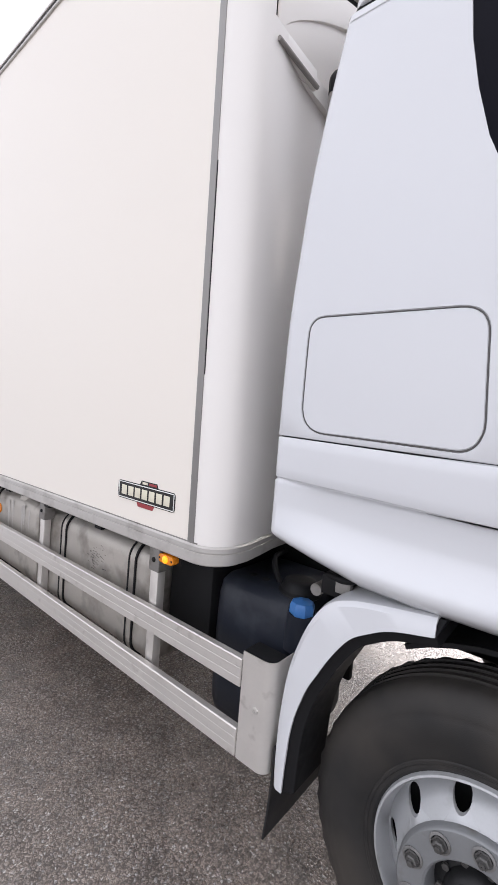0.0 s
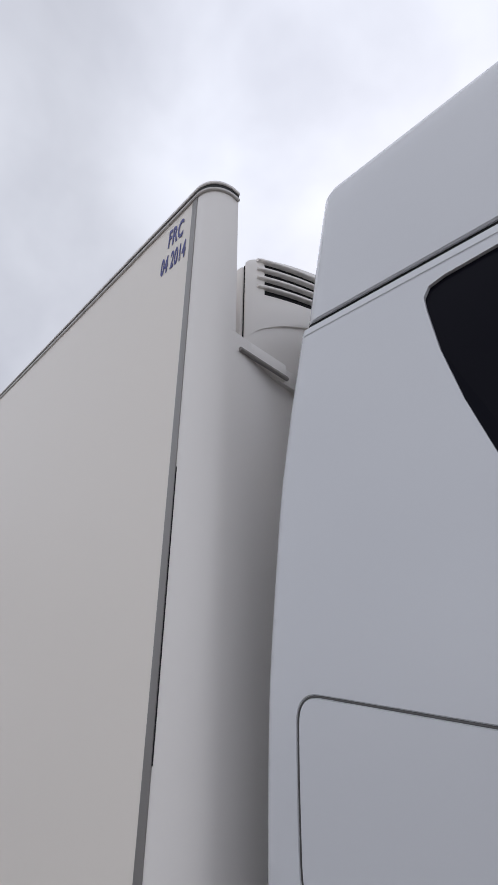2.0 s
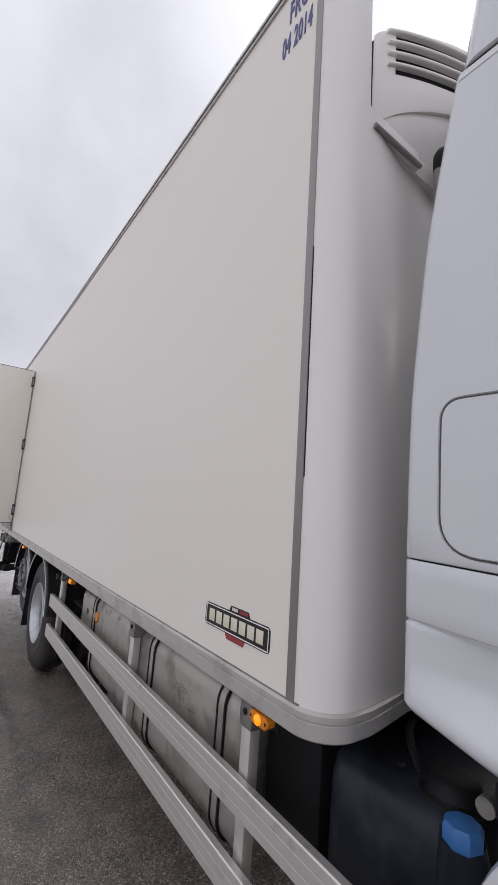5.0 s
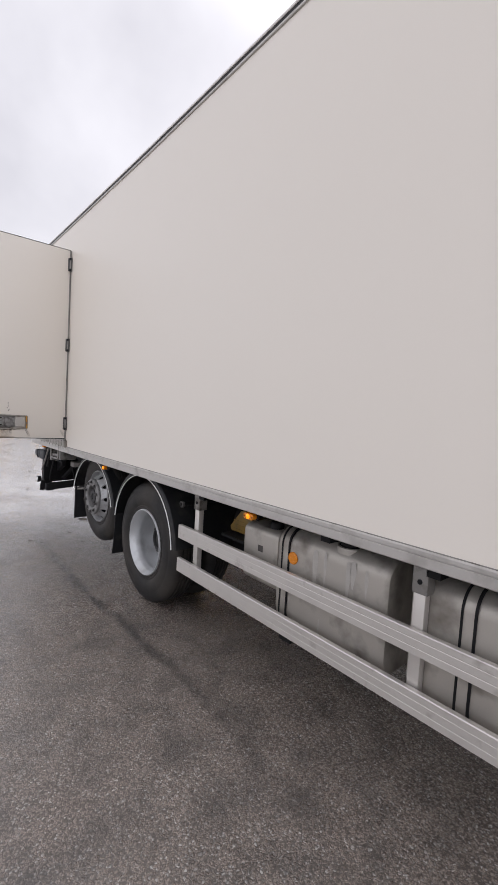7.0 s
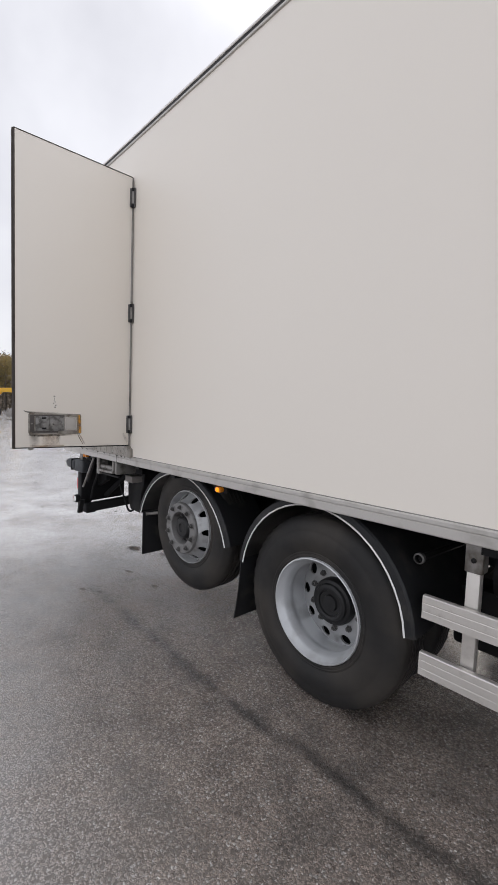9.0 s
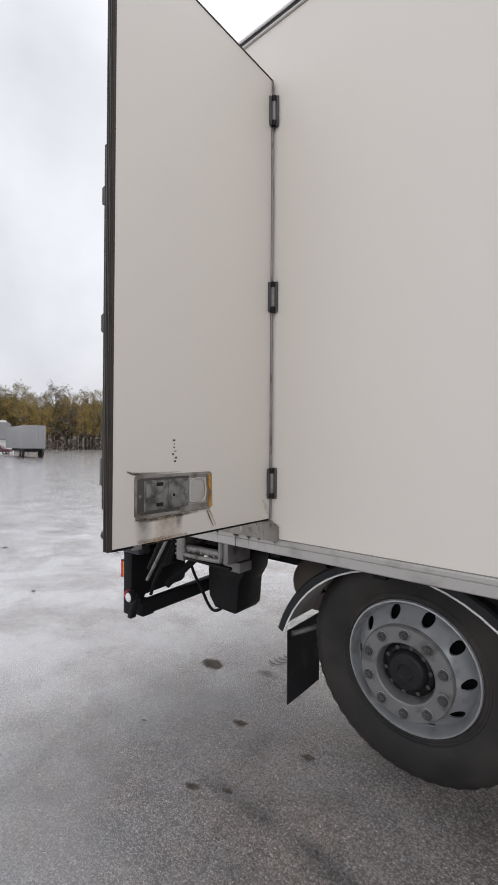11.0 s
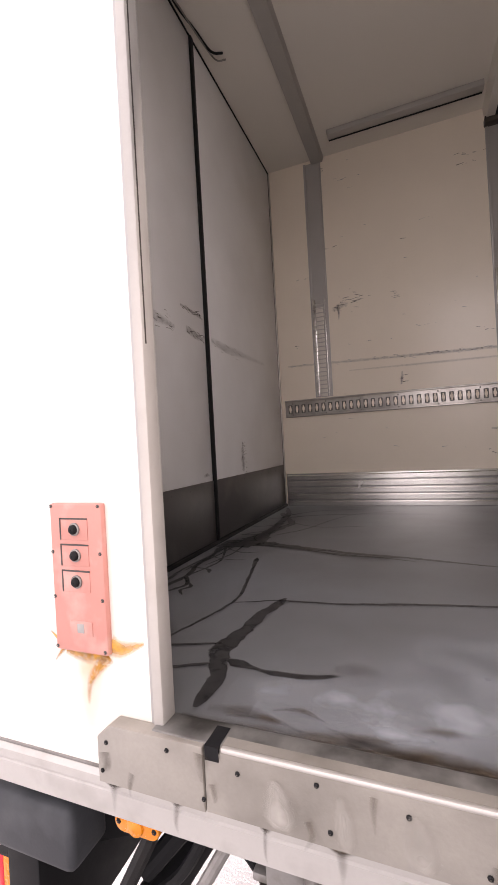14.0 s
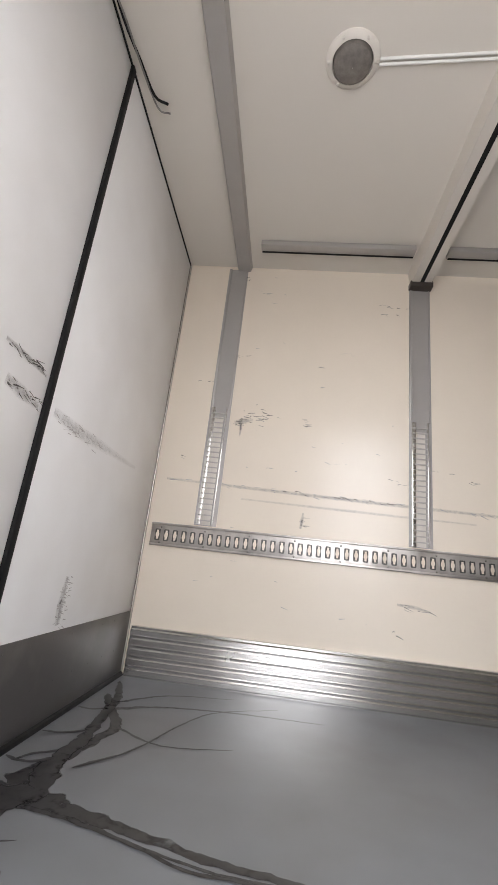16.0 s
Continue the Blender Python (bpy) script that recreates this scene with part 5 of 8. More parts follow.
def ragged(name, path, widths, seed, z, strength=3.2):
    """A wet trail: broad strip with an uneven edge, lobes and notches, that ends thinly."""
    r = random.Random(seed)
    P = smooth_path([(*p, 0) for p in path], 4)
    ln = sum((b - a).length for a, b in zip(P, P[1:]))
    n = max(14, int(ln / 0.012))
    cum = [0.0]
    for a, b in zip(P, P[1:]):
        cum.append(cum[-1] + (b - a).length)
    Q, k = [], 0
    for i in range(n + 1):
        d = ln * i / n
        while k < len(cum) - 2 and cum[k + 1] < d:
            k += 1
        Q.append(P[k].lerp(P[k + 1], (d - cum[k]) / max(1e-6, cum[k + 1] - cum[k])))
    ph = r.uniform(0, 90)
    pts, sp = [], []
    for i, q in enumerate(Q):
        d = (Q[min(i + 1, n)] - Q[max(i - 1, 0)]).normalized()
        side = Vector((-d.y, d.x, 0))
        f = i / n * (len(widths) - 1)
        j = min(int(f), len(widths) - 2)
        w = (widths[j] + (widths[j + 1] - widths[j]) * (f - j)) * 0.5 + 0.0025
        w *= min(1, (i + 1) / 3, (n - i + 1) / 3)
        s = ln * i / n
        wl = w * (1 + 0.5 * noise.noise((s * 22 + ph, 0, 0)) + 0.3 * noise.noise((s * 70 + ph, 3, 0)))
        wr = w * (1 + 0.5 * noise.noise((s * 22 + ph, 7, 0)) + 0.3 * noise.noise((s * 70 + ph, 9, 0)))
        wob = 0.3 * w * noise.noise((s * 15 + ph, 5, 0)) + 0.003 * noise.noise((s * 25 + ph, 6, 0))
        k2 = strength * (0.8 + 0.5 * noise.noise((s * 8 + ph, 2, 0)))
        pts.append([(q.x + side.x * (u + wob), q.y + side.y * (u + wob)) for u in (-wr * 1.12, -wr * 0.9, 0, wl * 0.9, wl * 1.12)])
        sp.append([0, k2 * 0.8, k2, k2 * 0.8, 0])
    return patch(name, pts, sp, wet, lambda q: (q[0], q[1], z), M_WETF)


for i, (pts, ws) in enumerate(trails):
    ragged("wet_trail", pts, [w * (0.64 if max(ws) > 0.07 else 0.44) for w in ws], i, FLOOR_Z + 0.001 + 0.0001 * i)
# worn pale resin just inside the doorway, with the door's light painted in
for k, (pts, ws, ks) in enumerate((([(-6.85, 0.18), (-6.6, 0.20), (-6.35, 0.22), (-6.1, 0.25)], [0.06, 0.11, 0.14, 0.08], [0.5, 1.0, 1.0, 0.4]),
                                   ([(-6.78, 0.13), (-6.5, 0.13), (-6.15, 0.14)], [0.03, 0.05, 0.03], [0.6, 0.9, 0.5]),
                                   ([(-6.75, 0.30), (-6.4, 0.37), (-6.0, 0.45), (-5.7, 0.5)], [0.08, 0.20, 0.26, 0.2], [0.2, 0.65, 0.75, 0.4]),
                                   ([(-6.5, 0.42), (-6.25, 0.45), (-6.0, 0.50)], [0.06, 0.12, 0.08], [0.2, 0.5, 0.3]))):
    streak("worn_patch", pts, ws, ks, wet, lambda q, k=k: (q[0], q[1], FLOOR_Z + 0.0003 + 0.00006 * k), M_PALEW)
# brown damp dirt in the corner by the doorway, faint dried spots
for k, (pts, ws, ks) in enumerate((([(-7.40, 0.34), (-7.30, 0.35), (-7.20, 0.37), (-7.10, 0.36)], [0.06, 0.12, 0.11, 0.04], [1.2, 1.4, 1.0, 0.4]),
                                   ([(-7.36, 0.12), (-7.25, 0.2), (-7.14, 0.24)], [0.07, 0.11, 0.05], [1.3, 1.3, 0.6]),
                                   ([(-6.66, 0.30), (-6.62, 0.31), (-6.57, 0.31)], [0.02, 0.035, 0.015], [0.25, 0.5, 0.2]),
                                   ([(-6.90, 0.075), (-6.6, 0.085), (-6.3, 0.075), (-6.05, 0.09)], [0.01, 0.015, 0.018, 0.01], [0.5, 0.4, 0.45, 0.2]))):
    streak("grime_stain", pts, ws, ks, wet, lambda q, k=k: (q[0], q[1], FLOOR_Z + 0.0005 + 0.00008 * k), M_SCUFFT)


# ---- refrigeration unit in the front recess ----
fridge = thing("refrigeration_unit", "white refrigeration unit with curved vents on box front", "cooling unit", (0.1, 1.3, 3.18))


def shell_x(u, deep=0.26):
    return -0.050 + deep * max(0.0, 1 - u * u) ** 0.9


def crown(u):
    return max(0.0, 1 - u ** 4) ** 0.5


US = [math.sin(math.pi / 2 * (-1 + 2 * i / 72)) for i in range(73)]
YH = 0.955


def shell_ring(f, grow):
    """One level of the bowed front shell, closed along its back."""
    top, foot = [], []
    for u in US:
        z = (3.300 + 0.265 * max(0.0, 1 - u * u) ** 0.42) * (1 - f) + (3.800 + 0.115 * crown(u)) * f
        top.append((-0.060 + (shell_x(u) + 0.060) * grow, 1.3 + u * YH, z))
        foot.append((-0.0565, 1.3 + u * YH, z))
    return top + foot[::-1]


shell = part("vent_shell", loft([shell_ring(f, g) for f, g in ((0, 0.96), (0.03, 1.0), (0.3, 1.0), (0.6, 1.0), (0.85, 1.0), (0.93, 0.97), (0.97, 0.88), (1.0, 0.70))]), M_POST, fridge, "white curved shell with four vents")
SLOTS = (3.634, 3.690, 3.746, 3.802)
cuts = []
for z in SLOTS:
    us = [u for u in US if abs(u) <= 0.935]
    out = [(shell_x(u) + 0.06, 1.3 + u * YH) for u in us]
    inn = [(shell_x(u) - 0.055, 1.3 + u * YH * 0.985) for u in us]
    cuts.append(prism(out + inn[::-1], "z", z - 0.013, z + 0.022))
carve(shell, cuts)
for z in SLOTS:
    us = [u for u in US if abs(u) <= 0.93]
    out = [(shell_x(u) - 0.010, 1.3 + u * YH) for u in us]
    inn = [(x - 0.02, y) for x, y in out]
    part("vent_gap", prism(out + inn[::-1], "z", z - 0.012, z + 0.0212), M_SEAL, fridge, "dark vent slot")
    rows = []
    for u in US:
        if abs(u) <= 0.965:
            q = min(1, (0.967 - abs(u)) / 0.035)
            f = math.sqrt(1 - (1 - q) ** 2)
            x, y, zc = shell_x(u), 1.3 + u * YH, z + 0.033
            rows.append([(x - 0.012, y, zc - 0.011 * f - 0.001), (x + 0.014 * f, y, zc - 0.012 * f), (x + 0.018 * f, y, zc - 0.008 * f), (x + 0.017 * f, y, zc), (x + 0.011 * f, y, zc + 0.007 * f), (x + 0.001, y, zc + 0.010 * f), (x - 0.012, y, zc + 0.010 * f + 0.001)])
    part("vent_hood", loft(rows), M_POST, fridge, "rounded vent hood")
rings = []
for k, (dz, g) in enumerate(((0.004, 0.86), (-0.02, 0.83), (-0.05, 0.72), (-0.085, 0.54), (-0.11, 0.34), (-0.12, 0.12))):
    rings.append([(x, y, (z + dz) if k < 2 else z * (1 - k / 6) + (3.285 + dz + 0.06) * k / 6 - 0.03) for x, y, z in [(-0.060 + (p[0] + 0.060) * g / 0.96, p[1], p[2]) for p in shell_ring(0, 0.96)]])
part("lower_shell", loft(rings), M_POST, fridge, "cream rounded lower shell")
part("side_panel", box((-0.34, 0.340, 3.185), (-0.072, BY1 - 0.340, 3.80), 0.012, 3), M_POST, fridge, "white side casing")
part("panel_gap", box((-0.074, 0.352, 3.285), (-0.058, BY1 - 0.352, 3.80)), M_SEAL, fridge)
part("side_catch", prism(rrect(0.045, 0.085, 0.008, 3, -0.145, 3.60), "y", 0.334, 0.346, 0.002), M_BLACK, fridge, "black side catch")
for y, zt, r in ((0.535, 3.16, 0.020), (0.605, 3.17, 0.024)):
    part("hose", tube([(0.135, y, zt), (0.135, y, 2.2), (0.13, y, 1.2)], r, 10), M_PIPE, fridge, "grey hose down the front wall")
    part("hose_elbow", tube(smooth_path([(0.135, y, zt - 0.03), (0.138, y, zt + 0.03), (0.15, y + 0.03, zt + 0.06), (0.16, y + 0.10, zt + 0.075)], 5), r * 1.15, 10), M_BLACK, fridge, "black hose elbow")


# ---- lorry: cab, chassis, wheels, tanks, guards ----
truck = thing("truck", "white lorry with sleeper cab and three axles", "truck", (-1.5, 1.3, 0.0))

PROFILE = [(1.25, 0.085), (1.36, 0.066), (1.50, 0.066), (1.65, 0.064), (1.9, 0.058), (2.1, 0.060), (2.4, 0.072), (2.7, 0.094), (3.0, 0.126), (3.3, 0.152), (3.62, 0.184)]
REAR = [(1.25, 0.318), (1.65, 0.320), (2.05, 0.331), (2.5, 0.360), (3.0, 0.416), (3.3, 0.450), (3.62, 0.488)]


def along(table, z):
    for (a, u), (b, v) in zip(table, table[1:]):
        if z <= b:
            f = max(0, (z - a) / (b - a))
            return u + (v - u) * f
    return table[-1][1]


def cab_plan(z, inset=0.0, front=2.35, r=0.032):
    """Plan of the cab at a height, with rounded corners."""
    y0, x0 = along(PROFILE, z) + inset, along(REAR, z) + inset
    x1 = front - inset - max(0, z - 1.9) * 0.13
    y1 = BY1 - y0
    pts = []
    for cx, cy, a0, rr in ((x0 + r, y0 + r, 180, r), (x1 - 0.22, y0 + 0.22, 270, 0.22), (x1 - 0.22, y1 - 0.22, 0, 0.22), (x0 + r, y1 - r, 90, r)):
        for i in range(9):
            a = radians(a0 + 90 * i / 8)
            pts.append((cx + rr * math.cos(a), cy + rr * math.sin(a), z))
    # more points along the visible flank
    a, b = pts[8], pts[9]
    flank = [(a[0] + (b[0] - a[0]) * k / 12, a[1] + (b[1] - a[1]) * k / 12, z) for k in range(1, 12)]
    return pts[:9] + flank + pts[9:]


def panel_loft(z0, z1, steps=8, edge=0.006, mod=None):
    zs = [z0, z0 + edge * 0.4, z0 + edge] + [z0 + edge + (z1 - z0 - 2 * edge) * k / steps for k in range(1, steps)] + [z1 - edge, z1 - edge * 0.4, z1]
    ins = [edge, edge * 0.3, 0] + [0] * (steps - 1) + [0, edge * 0.3, edge]
    rings = [cab_plan(z, i) for z, i in zip(zs, ins)]
    if mod:
        rings = [[mod(p) for p in ring] for ring in rings]
    return loft(rings)


cab = part("cab_side", panel_loft(1.6535, 2.996, 14, 0.004), M_PAINT, truck, "glossy white cab side panel")


def flank_y(z):
    return along(PROFILE, z)


def groove(pts2, r, closed):
    """Round-bottomed groove along a line on the flank, given as (x, z)."""
    P = [Vector((x, flank_y(z) - r * 0.15, z)) for x, z in pts2]
    if not closed:
        return tube(P, r, 8)
    n = len(P)
    bm = bmesh.new()
    rings = []
    for i in range(n):
        d = (P[(i + 1) % n] - P[i - 1]).normalized()
        side = Vector((0, -1, 0))
        up = d.cross(side).normalized()
        rings.append([bm.verts.new(P[i] + (side * math.cos(k * math.pi / 4) + up * math.sin(k * math.pi / 4)) * r) for k in range(8)])
    for i in range(n):
        a, b = rings[i], rings[(i + 1) % n]
        for k in range(8):
            bm.faces.new((a[k], a[(k + 1) % 8], b[(k + 1) % 8], b[k]))
    return bm


def hatch_line():
    """Rounded hatch outline, a little wider at its foot and sloping at its top."""
    cs = [(0.424, 2.034, 0.055), (0.932, 2.020, 0.07), (0.950, 1.667, 0.07), (0.418, 1.674, 0.09)]
    out = []
    for i, (x, z, r) in enumerate(cs):
        a, b = Vector(cs[i - 1][:2]), Vector(cs[(i + 1) % 4][:2])
        p = Vector((x, z))
        u, v = (a - p).normalized() * r, (b - p).normalized() * r
        for k in range(9):
            t = k / 8
            out.append(tuple((p + u) * (1 - t) ** 2 + p * 2 * t * (1 - t) + (p + v) * t * t))
        q0, q1 = p + v, None
        n = cs[(i + 1) % 4]
        nb = Vector(n[:2])
        q1 = nb + (p - nb).normalized() * n[2]
        for k in range(1, 6):
            out.append(tuple(q0 + (q1 - q0) * k / 6))
    return out


WIN = [(0.800, 2.84), (0.797, 2.885), (0.812, 2.915), (0.85, 2.926), (0.99, 2.936), (1.3, 2.946), (1.72, 2.93), (1.80, 2.86), (1.83, 2.2), (1.78, 2.16), (1.02, 2.16), (0.98, 2.22), (0.930, 2.335), (0.884, 2.44), (0.844, 2.58), (0.815, 2.72)]


carve(cab, [groove(hatch_line(), 0.0042, True),
            groove([(0.38 + 0.1 * k, 2.966) for k in range(0, 20)], 0.0045, False),
            prism(WIN, "y", 0.0, 0.150)])
def gasket(pts2, r, deep):
    P = [(x, flank_y(z) + deep, z) for x, z in pts2]
    return tube(P + P[:1], r, 6)


part("hatch_gasket", gasket(hatch_line(), 0.0022, 0.0026), M_NUT, truck, "grey hatch gasket line")
bm = bmesh.new()
fr = [bm.verts.new((x, flank_y(z) + 0.010, z)) for x, z in WIN]
bk = [bm.verts.new((x, flank_y(z) + 0.022, z)) for x, z in WIN]
bm.faces.new(fr)
bm.faces.new(bk[::-1])
for i in range(len(WIN)):
    j = (i + 1) % len(WIN)
    bm.faces.new((fr[i], fr[j], bk[j], bk[i]))
part("side_window", bm, M_GLASS, truck, "dark tinted cab side window", 0)


part("waist_panel", panel_loft(1.5125, 1.650, 4, 0.004), M_PAINT, truck, "white waist panel")


def skirt_mod(p):
    """Hollows the upper part of the skirt, bulges its lip and lowers its edge towards the front."""
    x, y, z = p
    f = (z - 1.25) / 0.258
    low = 1.296 - 0.082 * min(1, max(0, (x - 0.335) / 0.36)) ** 0.9
    z2 = low + (1.5095 - low) * f
    if y < 0.3:
        along_x = min(1, max(0, (x - 0.385) / 0.10))
        step = min(1, max(0, (f - 0.24) / 0.40))
        hollow = step * step * (3 - 2 * step) * 0.030 * along_x
        bulge = math.exp(-((f - 0.20) / 0.13) ** 2) * 0.016 * along_x
        y += hollow - bulge + (0.03 * max(0, 0.12 - f) / 0.12)
    return (x, y, z2)


def skirt_rings():
    rings = []
    for k in range(23):
        f = k / 22
        z = 1.25 + 0.2595 * f
        ins = 0.012 * max(0, 1 - f / 0.06) + 0.006 * max(0, 1 - (1 - f) / 0.03)
        rings.append([skirt_mod((p[0], p[1], z)) for p in cab_plan(1.36 + 0.14 * f, ins)])
    return rings


part("lower_skirt", loft(skirt_rings()), M_PAINT, truck, "sculpted white lower cab skirt")


def roof_rings():
    rings = []
    zs = [(3.014, 0.006), (3.018, 0.0), (3.1, 0), (3.2, 0), (3.3, 0), (3.4, 0), (3.5, 0), (3.575, 0.0), (3.598, 0.006), (3.610, 0.018), (3.618, 0.05), (3.66, 0.20), (3.70, 0.45)]
    for z, i in zs:
        rings.append([(x + (0.10 * max(0, z - 3.6) / 0.1), y, z) for x, y, _ in cab_plan(min(z, 3.62), i, 2.25, 0.07)])
    return rings


roof = part("roof_fairing", loft(roof_rings()), M_PAINT, truck, "tall white roof fairing")
carve(roof, [box((0.2, 0.33, 2.9), (0.80, BY1 - 0.33, 3.9))])
part("roof_seal", prism([p[:2] for p in cab_plan(3.005, 0.012)], "z", 2.994, 3.017), M_SEAL, truck, "black joint below roof fairing")
part("cab_core", loft([cab_plan(z, 0.035) for z in (1.33, 1.65, 2.0, 2.4, 2.7, 2.99)]), M_BLACK, truck, "dark cab inner shell")
for k, (za, zb) in enumerate(((1.648, 1.656), (1.508, 1.514))):
    part("panel_gap", prism([p[:2] for p in cab_plan(za, 0.007)], "z", za, zb), M_PAINT if k else M_SEAL, truck)
bm = bmesh.new()
ws = [(2.353 - (z - 1.9) * 0.13, y, z) for z in (2.05, 2.9) for y in (0.35, 2.25)]
vs = [bm.verts.new(p) for p in (ws[0], ws[1], ws[3], ws[2])]
bm.faces.new(vs)
fc = bmesh.ops.extrude_face_region(bm, geom=bm.faces[:])["geom"]
bmesh.ops.translate(bm, verts=[v for v in fc if isinstance(v, bmesh.types.BMVert)], vec=(0.01, 0, 0))
part("windscreen", bm, M_GLASS, truck, "dark windscreen", 0)
# the waist lines of the cab fall a little towards its front
for ob in truck.children:
    if ob.name.split(".")[0] in ("cab_side", "waist_panel", "lower_skirt", "panel_gap", "hatch_gasket"):
        for v in ob.data.vertices:
            if v.co.z < 1.70:
                v.co.z -= (0.045 if v.co.z < 1.6 else 0.03) * min(0.7, max(0, v.co.x - 0.35)) * min(1, (1.70 - v.co.z) / 0.05) * min(1, max(0, v.co.z - 1.28) / 0.2)
part("front_bumper", box((2.0, 0.1, 0.35), (2.40, BY1 - 0.1, 1.24), 0.08, 4), M_PAINT, truck, "white front bumper")


# wheels
def dish(r_in, r_out, yf, c, n=10, hole_r=0.026, hole_c=0.215, k=20, thick=0.012):
    """Wheel disc with a ring of round hand holes; yf gives its depth at a radius."""
    bm = bmesh.new()
    half = math.pi / n
    for s in range(n):
        mid = 2 * math.pi * s / n
        hole, rim = [], []
        corners = [math.atan2(sv * half * hole_c, su) % (2 * math.pi) for su in (r_out - hole_c, r_in - hole_c) for sv in (1, -1)]
        turns = sorted([2 * math.pi * (i + 0.5) / (k - 4) for i in range(k - 4)] + corners)
        for a in turns:
            du, dv = math.cos(a), math.sin(a)
            hole.append((hole_c + hole_r * du, hole_r * dv / hole_c))
            t = 9.0
            for lim, q in ((r_out - hole_c, du), (hole_c - r_in, -du), (half * hole_c, abs(dv))):
                if q > 1e-6:
                    t = min(t, lim / q)
            rim.append((hole_c + t * du, t * dv / hole_c))
        def place(p, inner=0.0):
            r, a = p[0], mid + p[1]
            return (c[0] + r * math.cos(a), c[1] + yf(r) + inner, c[2] + r * math.sin(a))
        hv = [bm.verts.new(place(p)) for p in hole]
        hb = [bm.verts.new(place(p, thick)) for p in hole]
        rv = [bm.verts.new(place(p)) for p in rim]
        for i in range(k):
            j = (i + 1) % k
            bm.faces.new((hv[i], hv[j], rv[j], rv[i]))
            bm.faces.new((hv[i], hv[j], hb[j], hb[i]))
    bmesh.ops.remove_doubles(bm, verts=bm.verts[:], dist=0.0015)
    return bm


def tyre(c, R, width, side):
    """Tyre with rounded sidewalls, grooved tread and notched shoulders; side is where its outer face looks along y."""
    half = [(0.284, 0.040), (0.290, 0.018), (0.302, 0.010), (0.312, 0.011), (0.315, 0.008), (0.322, 0.008), (0.325, 0.011), (0.335, 0.008), (0.342, 0.004), (0.352, 0.003), (0.358, 0.0), (0.40, 0.0), (0.432, 0.003), (0.438, 0.006),
            (0.446, 0.006), (R - 0.045, 0.014), (R - 0.018, 0.032), (R - 0.006, 0.044), (R - 0.001, 0.055)]
    tread = []
    for k in range(4):
        y = 0.055 + (width - 0.11) * (k + 1) / 5
        tread += [(R, y - 0.010), (R - 0.013, y - 0.006), (R - 0.013, y + 0.006), (R, y + 0.010)]
    prof = half + tread + [(r, width - y) for r, y in half[::-1]]
    n = 96
    bm = bmesh.new()
    rings = []
    for r, y in prof:
        ring = []
        for i in range(n):
            rr = r
            if R - 0.02 <= r < R - 0.0005 and (y < 0.056 or y > width - 0.056) and i % 2:
                rr -= 0.0065
            a = 2 * math.pi * i / n
            ring.append((c[0] + rr * math.cos(a), c[1] - side * 0 + (y if side < 0 else -y), c[2] + rr * math.sin(a)))
        rings.append(ring)
    return loft(rings, cap=False, bm=bm)


